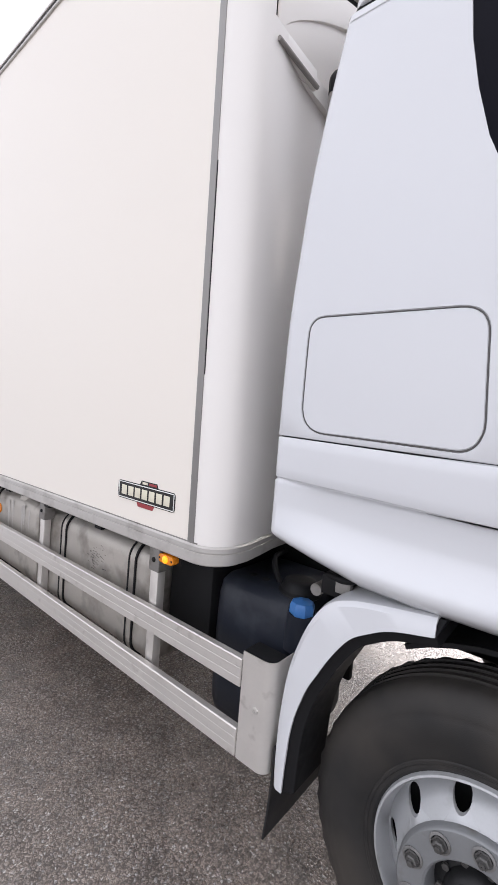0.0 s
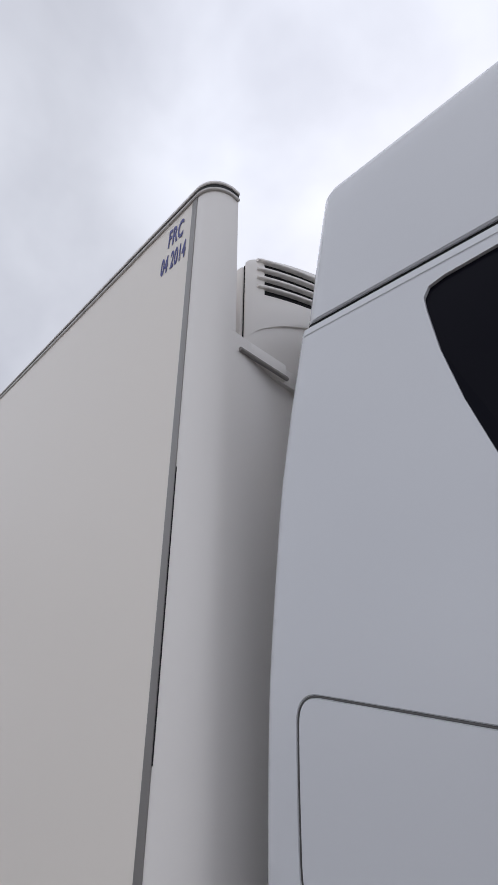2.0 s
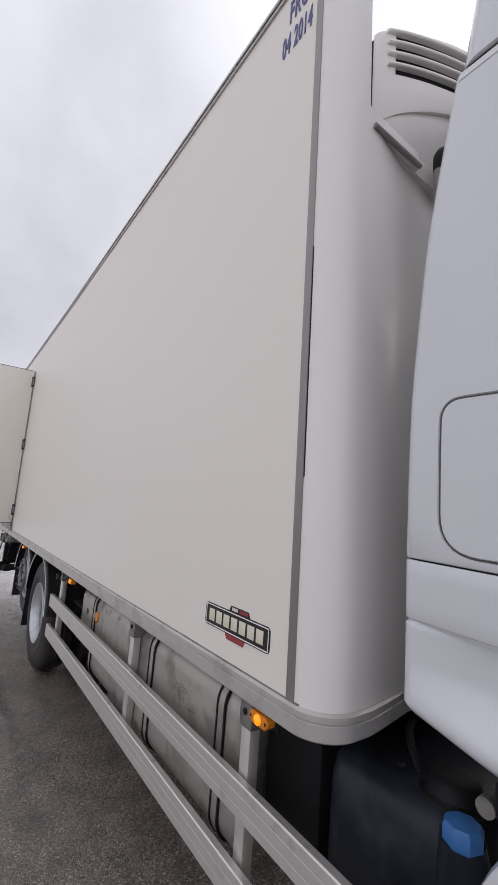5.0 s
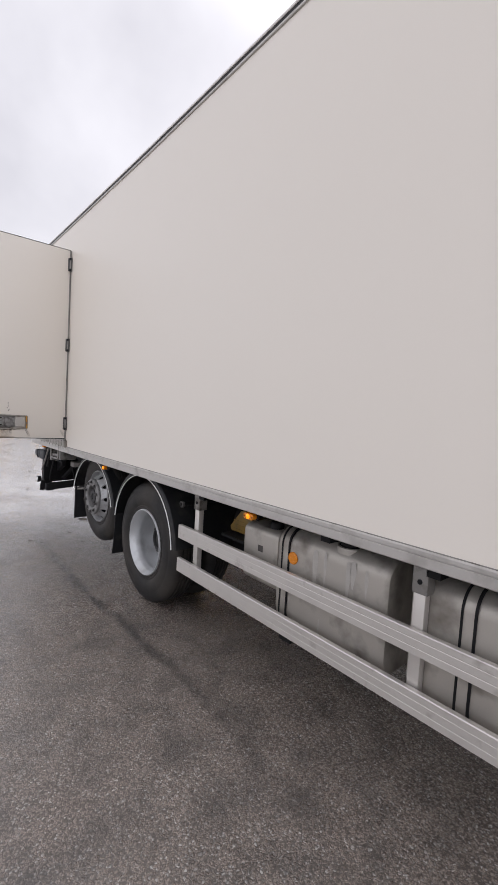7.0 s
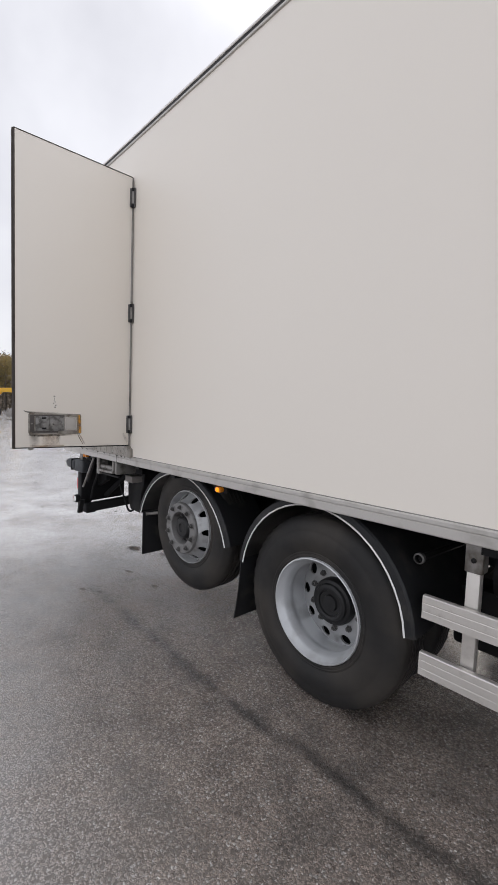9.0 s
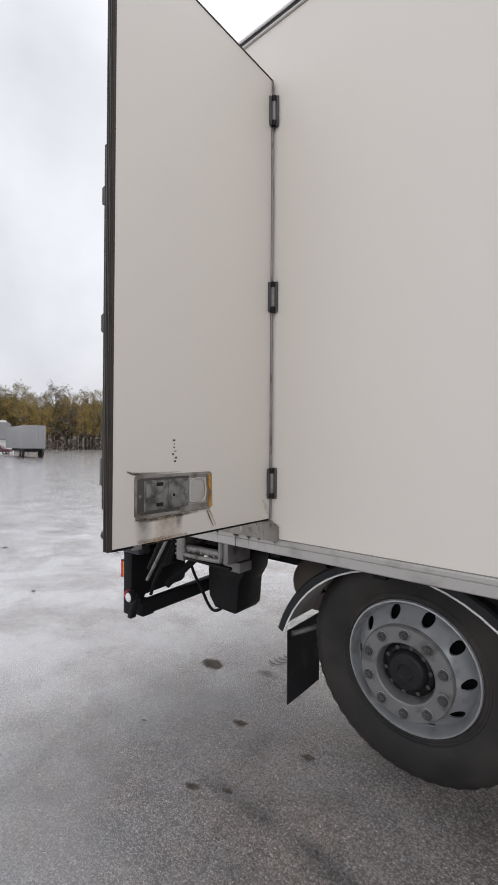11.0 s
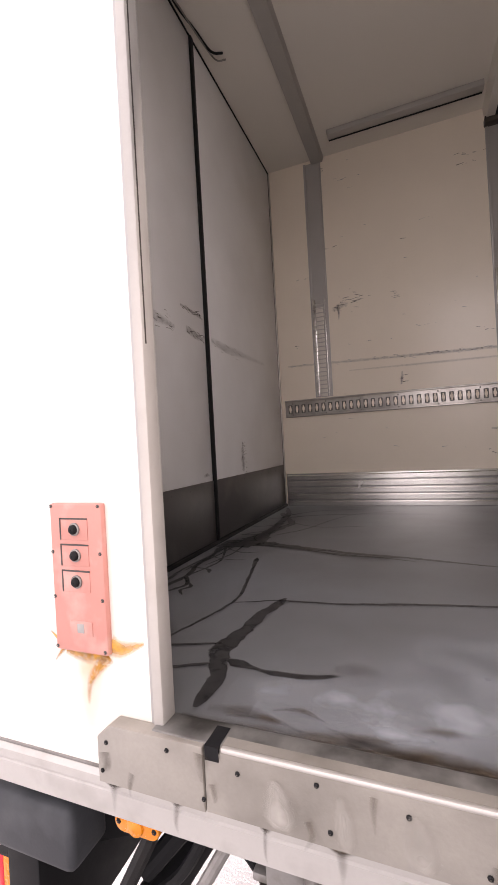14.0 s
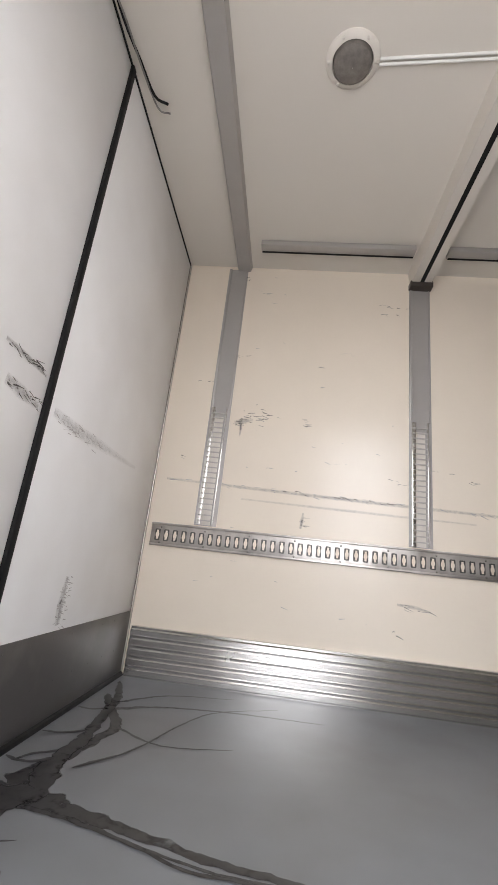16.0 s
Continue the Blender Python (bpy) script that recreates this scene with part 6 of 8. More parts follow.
def wheel(cx, cz, y, kind, R=0.505, far=False, bulge=0.0, dark=False):
    """A wheel whose outer sidewall stands at y. kind: steer (bulging disc) or drive (deep disc)."""
    sg = 1 if not far else -1
    w = new("wheel")
    w.parent = truck
    w.matrix_parent_inverse = Matrix.Translation(-world_at(truck))
    tagged(w, label="black lorry tyre on %s steel rim" % ("deep pale silver" if kind == "drive" else "grey ten-stud"))
    c = (cx, y, cz)
    part("tyre", tyre(c, R, 0.29, -sg), M_RUBBER, w, "dusty black tyre")
    rimm = M_RIML if kind == "drive" else M_RIMT if dark else M_RIMF
    f = lambda lst: [(r, o) for r, o in lst]
    if kind == "drive":
        part("rim", lathe(f([(0.296, 0.022), (0.291, 0.012), (0.290, 0.004), (0.284, 0.002), (0.280, 0.008), (0.277, 0.024), (0.263, 0.038), (0.258, 0.060), (0.250, 0.082), (0.249, 0.104), (0.260, 0.122), (0.263, 0.150), (0.256, 0.200), (0.263, 0.238), (0.263, 0.246)]), c, "y", 72, sg), rimm, w, "pale silver deep rim")
        part("disc", dish(0.100, 0.265, lambda r: sg * (0.240 - 0.020 * min(1, max(0, (0.250 - r) / 0.05))), c, 10, 0.031, 0.228, thick=0.014 * sg), M_RIMT, w, "grey worn wheel disc")
        part("hub", lathe(f([(0.138, 0.224), (0.136, 0.186), (0.128, 0.170), (0.112, 0.164), (0.106, 0.152), (0.090, 0.146), (0.076, 0.150), (0.072, 0.160), (0.048, 0.162), (0.044, 0.150), (0.001, 0.147)]), c, "y", 32, sg), M_HUB, w, "greasy black hub")
        part("brake_drum", lathe(f([(0.264, 0.285), (0.15, 0.288), (0.001, 0.290)]), c, "y", 32, sg), M_SEAL, w, "black brake drum")
        nut_y, nut_r = 0.220, 0.1675
    else:
        part("rim", lathe(f([(0.296, 0.022), (0.292, 0.012), (0.290, 0.004), (0.284, 0.002), (0.280, 0.008), (0.276, 0.026), (0.270, 0.040), (0.266, 0.060), (0.262, 0.066)]), c, "y", 64, sg), rimm, w, "grey steel rim")
        part("disc", dish(0.185, 0.266, lambda r: sg * (0.060 - (0.052 + bulge) * min(1, max(0, (0.262 - r) / 0.062)) ** 1.15), c, 10, 0.0245, 0.2365, thick=0.016 * sg), rimm, w)
        part("stud_ring", lathe(f([(r, o - bulge) for r, o in ((0.203, 0.016), (0.201, -0.003), (0.196, -0.009), (0.132, -0.010), (0.126, -0.004), (0.121, 0.03), (0.112, 0.07))]), c, "y", 48, sg), M_FLANGE if dark else M_RIM, w, "dark grey flange" if dark else "grey stud flange")
        part("hub", lathe(f([(r, o - bulge) for r, o in ((0.120, 0.055), (0.106, 0.040), (0.090, 0.036), (0.082, 0.014), (0.070, 0.004), (0.036, 0.002), (0.030, 0.010), (0.001, 0.011))]), c, "y", 32, sg), M_HUB, w, "greasy black hub")
        for k in range(10):
            a = 2 * math.pi * (k + 0.25) / 10
            part("hub_bolt", lathe([(0.010, 0), (0.010, 0.008), (0.001, 0.010)], (cx + 0.098 * math.cos(a), y + (0.037 - bulge) * sg, cz + 0.098 * math.sin(a)), "y", 6, -sg), M_NUT, w)
        part("brake_drum", lathe(f([(0.262, 0.085), (0.15, 0.095), (0.001, 0.10)]), c, "y", 32, sg), M_SEAL, w, "black brake drum")
        nut_y, nut_r = -0.010 - bulge, 0.1675
    for k in range(10):
        a = 2 * math.pi * (k + 0.5) / 10
        p = (cx + nut_r * math.cos(a), y + nut_y * sg, cz + nut_r * math.sin(a))
        if kind == "steer":
            part("nut_washer", lathe([(0.027, 0.0), (0.027, 0.003), (0.021, 0.005)], p, "y", 18, -sg), M_FLANGE, w)
        part("wheel_nut", lathe([(0.020, 0.0), (0.020, 0.005), (0.0155, 0.006), (0.0155, 0.018), (0.012, 0.021), (0.008, 0.021), (0.008, 0.028), (0.001, 0.029)], p, "y", 6, -sg), M_NUT, w)
    return w


wheel(1.045, 0.516, 0.13, "steer", 0.514, bulge=0.050)
wheel(-3.962, 0.530, 0.082, "drive", 0.530)
wheel(-5.321, 0.686, 0.172, "steer", 0.510, bulge=0.055, dark=True)
for cx, cz, R in ((1.045, 0.516, 0.514), (-3.962, 0.530, 0.530), (-5.321, 0.686, 0.510)):
    part("tyre", tyre((cx, BY1 - 0.13, cz), R, 0.29, 1), M_RUBBER, truck)
    part("axle", tube([(cx, 0.42, cz), (cx, BY1 - 0.42, cz)], 0.085, 14), M_BLACK, truck, "black axle tube")
part("tyre", tyre((-3.962, 0.43, 0.530), 0.530, 0.28, -1), M_RUBBER, truck)

# chassis
for y in (0.86, 1.66):
    part("chassis_rail", prism([(y, 0.80), (y + 0.08, 0.80), (y + 0.08, 0.81), (y + 0.012, 0.81), (y + 0.012, 1.06), (y + 0.08, 1.06), (y + 0.08, 1.07), (y, 1.07)], "x", -7.25, 2.0), M_BLACK, truck, "black chassis rail")
for x in (-7.1, -6.2, -4.6, -3.2, -2.0, -0.8, 0.5, 1.5):
    part("cross_member", box((x - 0.04, 0.87, 0.85), (x + 0.04, 1.74, 1.02), 0.01), M_BLACK, truck)
for i in range(13):
    x = -7.2 + i * 0.58
    part("floor_bearer", box((x, 0.10, 1.072), (x + 0.06, 2.5, 1.168)), M_BLACK, truck)
for x in (-3.6, -4.3, -4.95, -5.62):
    part("air_bellows", lathe([(0.10, 0.0), (0.125, 0.03), (0.13, 0.09), (0.11, 0.13), (0.13, 0.17), (0.125, 0.24), (0.09, 0.27)], (x, 0.66, 0.55 if x > -4.5 else 0.6), "z", 18), M_BLACK, truck, "black air suspension bellows")
part("engine_block", box((1.3, 0.9, 0.55), (2.0, 1.75, 1.25), 0.05), M_BLACK, truck, "dark engine and gearbox")


# mudguards
def arc_guard(cx, cz, r, a0, a1, y0, y1, tail):
    pts = []
    n = 22
    for i in range(n + 1):
        a = radians(a0 + (a1 - a0) * i / n)
        pts.append((cx + r * math.cos(a), cz + r * math.sin(a)))
    if tail:
        pts = [(pts[0][0] + 0.01, pts[0][1] - tail)] + pts
    rings = []
    for i, (x, z) in enumerate(pts):
        d = Vector((x - cx, z - cz)).normalized()
        q = lambda o, y: (x + d.x * o, y, z + d.y * o)
        rings.append([q(-0.041, y0), q(-0.004, y0 + 0.003), q(0.006, y0 + 0.014), q(0.006, y1), q(0.0, y1), q(0.0, y0 + 0.018), q(-0.006, y0 + 0.009), q(-0.041, y0 + 0.006)])
    g = part("mudguard", loft(rings), M_GUARD, truck, "dark plastic wheel arch mudguard")
    edge = [(x - (x - cx) / r * 0.041, y0 - 0.001, z - (z - cz) / r * 0.041) for x, z in pts]
    part("guard_edge", tube(edge, 0.0048, 6), M_WHITE, g, "thin white edge trim")
    return g


def flap(x, y0, y1, z0, z1, tilt=0.0):
    bm = bmesh.new()
    rows = []
    for k in range(7):
        f = k / 6
        z = z1 + (z0 - z1) * f
        dx = tilt * f * f
        rows.append([(x + dx, y0, z), (x + dx + 0.008 * math.sin(f * 3), (y0 + y1) / 2, z), (x + dx, y1, z), (x + dx + 0.006, y1, z), (x + dx + 0.006 + 0.008 * math.sin(f * 3), (y0 + y1) / 2, z), (x + dx + 0.006, y0, z)])
    return part("mud_flap", loft(rows), M_GUARD, truck, "hanging black rubber mud flap")


arc_guard(-3.966, 0.572, 0.594, 5, 171, 0.048, 0.80, 0.0)
arc_guard(-5.370, 0.487, 0.662, 17, 162, 0.115, 0.50, 0.0)
flap(-4.56, 0.07, 0.42, 0.24, 0.69, -0.05)
flap(-5.945, 0.125, 0.45, 0.30, 0.69, 0.0)
for cx, cz, r in ((-3.966, 0.572, 0.60), (-5.370, 0.487, 0.662)):
    ring = [[(cx + (r + o) * math.cos(radians(a)), y, cz + (r + o) * math.sin(radians(a))) for o, y in ((0, 1.80), (0, 2.52), (0.008, 2.52), (0.008, 1.80))] for a in range(8, 173, 8)]
    part("mudguard", loft(ring), M_GUARD, truck, "dark plastic mudguard on the far side")
flap(-4.56, 2.15, 2.5, 0.24, 0.69, -0.05)
flap(-5.945, 2.12, 2.48, 0.30, 0.69, 0.0)
part("air_tank", tube([(-4.62, 1.02, 0.66), (-4.62, 1.62, 0.66)], 0.125, 18), M_BLACK, truck, "black air tank between the rear axles")
part("axle_link", box((-5.25, 0.84, 0.58), (-4.05, 0.93, 0.70), 0.012), M_BLACK, truck, "black rear axle link")
part("axle_link", box((-5.25, 1.67, 0.58), (-4.05, 1.76, 0.70), 0.012), M_BLACK, truck)
part("guard_stay", tube([(-3.40, 0.13, 0.98), (-3.34, 0.55, 1.0)], 0.016, 8), M_BLACK, truck, "steel mudguard stay")
part("guard_stay", lathe([(0.026, 0), (0.026, 0.02), (0.018, 0.024)], (-3.40, 0.13, 0.98), "y", 14, -1), M_NUT, truck)
part("guard_stay", tube([(-5.93, 0.15, 0.67), (-5.75, 0.5, 0.70)], 0.014, 8), M_STEEL, truck)

# white front mudguard
OUT = [(0.412, 0.455), (0.409, 0.56), (0.412, 0.70), (0.430, 0.864), (0.462, 0.98), (0.505, 1.08), (0.560, 1.150), (0.63, 1.182), (0.72, 1.200), (0.881, 1.222)]
INN = [(0.458, 0.462), (0.462, 0.56), (0.474, 0.70), (0.510, 0.83), (0.546, 0.905), (0.592, 0.99), (0.645, 1.065), (0.70, 1.105), (0.77, 1.140), (0.881, 1.166)]
o3, i3 = smooth_path([(a, b, 0) for a, b in OUT], 4), smooth_path([(a, b, 0) for a, b in INN], 4)
rings = []
for o, i in zip(o3, i3):
    d = (i - o).normalized()
    rings.append([(o.x, 0.44, o.y), (o.x, 0.115, o.y), (o.x + d.x * 0.006, 0.090, o.y + d.y * 0.006), (o.x + d.x * 0.022, 0.078, o.y + d.y * 0.022), (i.x, 0.074, i.y), (i.x, 0.082, i.y),
                  (o.x + d.x * 0.022, 0.088, o.y + d.y * 0.022), (o.x + d.x * 0.012, 0.12, o.y + d.y * 0.012), (o.x + d.x * 0.008, 0.44, o.y + d.y * 0.008)])
part("mudguard", loft(rings), M_PAINT, truck, "white curved front mudguard")
rings = [[(i.x + 0.002, 0.082, i.y), (i.x + 0.002, 0.32, i.y), (o.x + 0.02, 0.32, o.y - 0.01), (o.x + 0.02, 0.10, o.y - 0.01)] for o, i in zip(o3, i3)]
part("guard_liner", loft(rings), M_SEAL, truck, "black inner wheel arch liner")
rings = []
for p in i3:
    d = (Vector((1.045, 0.516, 0)) - p).normalized() * 0.034
    rings.append([(p.x, 0.086, p.y), (p.x + d.x, 0.100, p.y + d.y), (p.x + d.x, 0.30, p.y + d.y), (p.x - d.x * 0.2, 0.30, p.y - d.y * 0.2)])
part("guard_liner", loft(rings), M_SEAL, truck)
rings = []
for i in range(19):
    a = radians(4 + 116 * i / 18)
    q = lambda r, y: (1.075 + r * math.cos(a), y, 0.525 + r * math.sin(a))
    rings.append([q(0.60, 0.20), q(0.60, 0.62), q(0.615, 0.62), q(0.615, 0.20)])
part("guard_liner", loft(rings), M_SEAL, truck)
flap(0.400, 0.10, 0.50, 0.225, 0.58, -0.02)
bm = box((0.47, 0.20, 1.12), (0.56, 0.30, 1.19), 0.006)
part("hinge_block", bm, M_BLACK, truck, "dark cab mounting block")
part("hinge_block", box((0.53, 0.185, 1.145), (0.585, 0.21, 1.185), 0.004), M_STEEL, truck)
part("hinge_block", tube([(0.44, 0.22, 1.115), (0.44, 0.30, 1.115)], 0.022, 12), M_STEEL, truck)
part("cable_loom", tube(smooth_path([(0.50, 0.2, 1.19), (0.58, 0.17, 1.20), (0.66, 0.2, 1.235), (0.72, 0.3, 1.25)], 5), 0.011, 8), M_SEAL, truck)
part("wheel_arch", box((0.70, 0.42, 1.06), (1.6, 0.9, 1.245), 0.02), M_SEAL, truck, "black underside of cab")

# aluminium side guards
for z0, z1 in ((0.735, 0.838), (0.475, 0.578)):
    prof = [(y - 0.011, z) for y, z in [(0.078, z0), (0.078, z0 + 0.030), (0.0788, z0 + 0.033), (0.078, z0 + 0.036), (0.078, z0 + 0.066), (0.0788, z0 + 0.069), (0.078, z0 + 0.072), (0.078, z1 - 0.004), (0.082, z1), (0.106, z1), (0.106, z1 - 0.006), (0.086, z1 - 0.006), (0.086, z0 + 0.006), (0.106, z0 + 0.006), (0.106, z0)]]
    part("guard_rail", prism(prof, "x", -3.352, 0.252), M_ALUB, truck, "ribbed aluminium side guard rail", 8)
plan = [(0.254, 0.074), (0.345, 0.074)] + [(0.345 + 0.042 * math.sin(radians(a)), 0.116 - 0.042 * math.cos(radians(a))) for a in (15, 30, 45, 60, 75, 90)] + [(0.387, 0.20), (0.383, 0.20), (0.383, 0.118)]
plan += [(0.345 + 0.038 * math.sin(radians(a)), 0.116 - 0.038 * math.cos(radians(a))) for a in (75, 60, 45, 30, 15, 0)] + [(0.254, 0.078)]
ep = part("end_plate", prism(plan, "z", 0.468, 0.868), M_ALUB, truck, "rounded aluminium guard end plate")
part("plate_dent", lathe([(0.013, 0.0), (0.012, 0.004), (0.005, 0.005), (0.004, 0.002)], (0.325, 0.074, 0.68), "y", 14, -1), M_ALU, ep)
part("plate_cap", prism([(0.25, 0.076), (0.345, 0.076), (0.383, 0.116), (0.383, 0.17), (0.25, 0.17)], "z", 0.862, 0.866), M_SEAL, ep)
for x in (-0.318, -1.425, -3.165):
    p = part("guard_post", box((x - 0.027, 0.106, 0.47), (x + 0.027, 0.150, 1.02), 0.004), M_ALUB, truck, "aluminium side guard post")
    part("post_clamp", box((x - 0.036, 0.10, 0.985), (x + 0.036, 0.17, 1.12), 0.006), M_STEEL, p, "dirty steel clamp")
    part("post_bolt", sphere_cap((x, 0.10, 1.04), 0.012, 0.008, "-y"), M_BLACK, p)


# tanks
def tank(x0, x1, y0, y1, z0, z1, r, name, label, material=M_TANK):
    ring = rrect(y1 - y0, z1 - z0, r, 7, (y0 + y1) / 2, (z0 + z1) / 2)
    cy, cz = (y0 + y1) / 2, (z0 + z1) / 2
    rings = []
    for x, s in ((x0, 0.90), (x0 + 0.004, 0.955), (x0 + 0.018, 0.99), (x0 + 0.034, 1.0), (x1 - 0.034, 1.0), (x1 - 0.018, 0.99), (x1 - 0.004, 0.955), (x1, 0.90)):
        rings.append([(x, cy + (y - cy) * s, cz + (z - cz) * s) for y, z in ring])
    return part(name, loft(rings), material, truck, label), ring


def strap(parent, ring, x, w=0.045):
    cy = sum(p[0] for p in ring) / len(ring)
    cz = sum(p[1] for p in ring) / len(ring)
    for dx, wid, off, m in ((0, w, 0.005, M_TANK), (-w / 2 - 0.004, 0.010, 0.008, M_SEAL), (w / 2 + 0.004, 0.010, 0.008, M_SEAL)):
        gr = []
        for x2, o in ((x + dx - wid / 2, -0.004), (x + dx - wid / 2, off), (x + dx + wid / 2, off), (x + dx + wid / 2, -0.004)):
            gr.append([(x2, y + (1 if y > cy else -1) * o, z + (1 if z > cz else -1) * o) for y, z in ring])
        part("strap", loft(gr, cap=False), m, parent, "metal tank strap with rubber edges")


t1, rg = tank(-1.49, -0.405, 0.155, 0.76, 0.475, 1.055, 0.10, "fuel_tank", "grimy aluminium fuel tank")
strap(t1, rg, -0.545)
strap(t1, rg, -1.235)
t2, rg2 = tank(-2.355, -1.60, 0.155, 0.76, 0.475, 1.055, 0.10, "fuel_tank", "grimy aluminium fuel tank with filler cap")
strap(t2, rg2, -2.275)
part("filler_cap", lathe([(0.062, -0.02), (0.062, 0.012), (0.056, 0.014), (0.056, 0.045), (0.050, 0.052), (0.001, 0.054)], (-1.885, 0.24, 1.04), "z", 22), M_BLACK, t2, "black fuel filler cap")
part("filler_neck", lathe([(0.075, -0.02), (0.072, 0.012), (0.060, 0.015)], (-1.885, 0.24, 1.035), "z", 22), M_TANK, t2)
part("reflector", lathe([(0.036, 0), (0.036, 0.007), (0.032, 0.010), (0.001, 0.010)], (-2.216, 0.156, 0.897), "y", 22, -1), M_AMBERD, t2, "round amber reflector")
M_WASH = mat("pale_wash_streak", (0.50, 0.48, 0.45), 0.5, 0.4, var=0.2, scale=30)
for x, z0, z1, w in ((-2.05, 0.72, 0.99, 0.02), (-1.98, 0.80, 1.0, 0.012), (-1.83, 0.76, 0.99, 0.016), (-1.80, 0.86, 1.0, 0.02), (-1.72, 0.84, 0.98, 0.012), (-2.0, 0.50, 0.62, 0.005)):
    bm = bmesh.new()
    vs = [bm.verts.new((x + dx, 0.1538, z)) for dx, z in ((-w * 0.2, z0), (w * 0.2, z0), (w, z1 - 0.05), (w * 0.6, z1), (-w * 0.6, z1), (-w, z1 - 0.05))]
    bm.faces.new(vs)
    part("wash_streak", bm, M_WASH, t2, "", 0)
scuffs("tank_scuff", ((-0.95, 0.86), (-0.80, 0.93)), 40, 0.03, "y", 0.1535, True, 31, t1)
t3, _ = tank(-2.70, -2.37, 0.175, 0.55, 0.63, 1.0, 0.05, "hydraulic_tank", "small grey hydraulic tank")
part("filler_cap", lathe([(0.045, -0.01), (0.045, 0.03), (0.036, 0.045), (0.001, 0.047)], (-2.47, 0.26, 0.998), "z", 18), M_BLACK, t3)
part("small_label", box((-2.545, 0.1725, 0.845), (-2.50, 0.1745, 0.885)), M_SCUFF, t3)
part("tank_foot", box((-2.33, 0.19, 0.355), (-2.23, 0.5, 0.49), 0.01), M_BLACK, truck)
wc = part("wheel_chock", prism([(-2.945, 0.905), (-2.93, 0.876), (-2.71, 0.876), (-2.695, 0.90), (-2.70, 1.02), (-2.72, 1.035), (-2.80, 1.045), (-2.835, 1.03)], "y", 0.25, 0.40, 0.008), M_YELLOW, truck, "dirty yellow wheel chock")
for k in range(3):
    part("chock_rib", box((-2.90, 0.246, 0.895 + 0.03 * k), (-2.72, 0.2505, 0.902 + 0.03 * k), 0.001), M_YELLOW, wc)
for k in range(3):
    part("chock_groove", box((-2.935 + 0.031 * k, 0.262, 0.918 + 0.037 * k), (-2.922 + 0.031 * k, 0.388, 0.925 + 0.037 * k)), M_SEAL, wc)
part("chock_shelf", box((-2.95, 0.18, 0.84), (-2.70, 0.50, 0.86)), M_BLACK, truck)
# dark filler under the chassis, where only deep shade shows
part("battery_box", box((-3.42, 0.62, 0.40), (-2.42, 0.84, 0.74), 0.03), M_BLACK, truck, "black filler box added under the chassis")
# far-side tank, unseen, added to block the bright ground beyond
part("far_side_tank", box((-3.42, 1.75, 0.36), (-1.0, 2.42, 1.05), 0.06), M_BLACK, truck, "unseen dark tank added on far side")
for z in (0.47, 0.73):
    part("far_side_guard", box((-3.3, 2.49, z), (0.25, 2.53, z + 0.1), 0.004), M_ALUB, truck, "side guard rail on far side")
part("air_tank", tube([(-3.2, 0.62, 0.86), (-2.45, 0.62, 0.86)], 0.13, 18), M_BLACK, truck, "black air tank between wheels and tank")
# black filler box, added for the dark gap before the fuel tank
part("valve_box", box((-0.385, 0.26, 0.56), (-0.10, 0.74, 1.06), 0.02), M_SEAL, truck, "black filler box before the fuel tank")
part("back_panel", box((-0.30, 0.76, 0.50), (0.36, 0.80, 1.14), 0.01), M_SEAL, truck)


# urea tank behind the front mudguard
def urea():
    ring = rrect(0.45, 0.46, 0.09, 6, 0.165, 0.44)
    rows = []
    for z, s in ((0.44, 0.88), (0.46, 0.96), (0.50, 1.0), (0.80, 1.0), (0.95, 0.985), (1.0, 0.95), (1.025, 0.87), (1.035, 0.74)):
        rows.append([(0.165 + (x - 0.165) * s, 0.44 + (y - 0.44) * s, z) for x, y in ring])
    t = part("urea_tank", loft(rows), M_PLAST, truck, "dark blue-black plastic urea tank")
    part("tank_cap", lathe([(0.080, 0.0), (0.088, 0.008), (0.086, 0.016), (0.075, 0.024), (0.066, 0.052), (0.056, 0.060), (0.03, 0.063), (0.001, 0.063)], (0.300, 0.345, 1.02), "z", 26), M_BLACK, t, "round black tank lid")
    part("blue_cap", lathe([(0.042, 0.0), (0.047, 0.010), (0.047, 0.038), (0.040, 0.049), (0.001, 0.055)], (0.378, 0.243, 0.995), "z", 8), M_BLUE, t, "blue eight-sided filler cap")
    part("filler_neck", tube([(0.36, 0.28, 0.87), (0.375, 0.245, 1.01)], [0.075, 0.05], 14), M_PLAST, t)
    for x in (0.07, 0.14):
        part("tank_lug", sphere_cap((x, 0.33, 1.028), 0.022, 0.012, "z", 10), M_BLACK, t)
    part("hose", tube(smooth_path([(0.20, 0.35, 1.03), (0.16, 0.36, 1.09), (0.10, 0.45, 1.10), (0.05, 0.6, 1.08)], 5), 0.012, 8), M_SEAL, t)


urea()

# rear end under the box: buffers, tail-lamp bracket, arms, step frame, air tank
bf = part("rear_buffer", box((-7.40, 0.06, 0.885), (-7.165, 0.17, 1.02), 0.018, 3), M_BUFFER, truck, "grey rubber rear buffer block")
part("buffer_roller", loft([[(x, 0.11 + u, 0.955 + v) for u, v in rrect(h, h, 0.03, 5)] for x, h in ((-7.625, 0.085), (-7.610, 0.104), (-7.41, 0.118), (-7.395, 0.112))]), M_BUFFER, bf, "grey rubber buffer roller")
part("buffer_band", box((-7.465, 0.046, 0.89), (-7.440, 0.174, 1.02), 0.006), M_BLACK, bf)
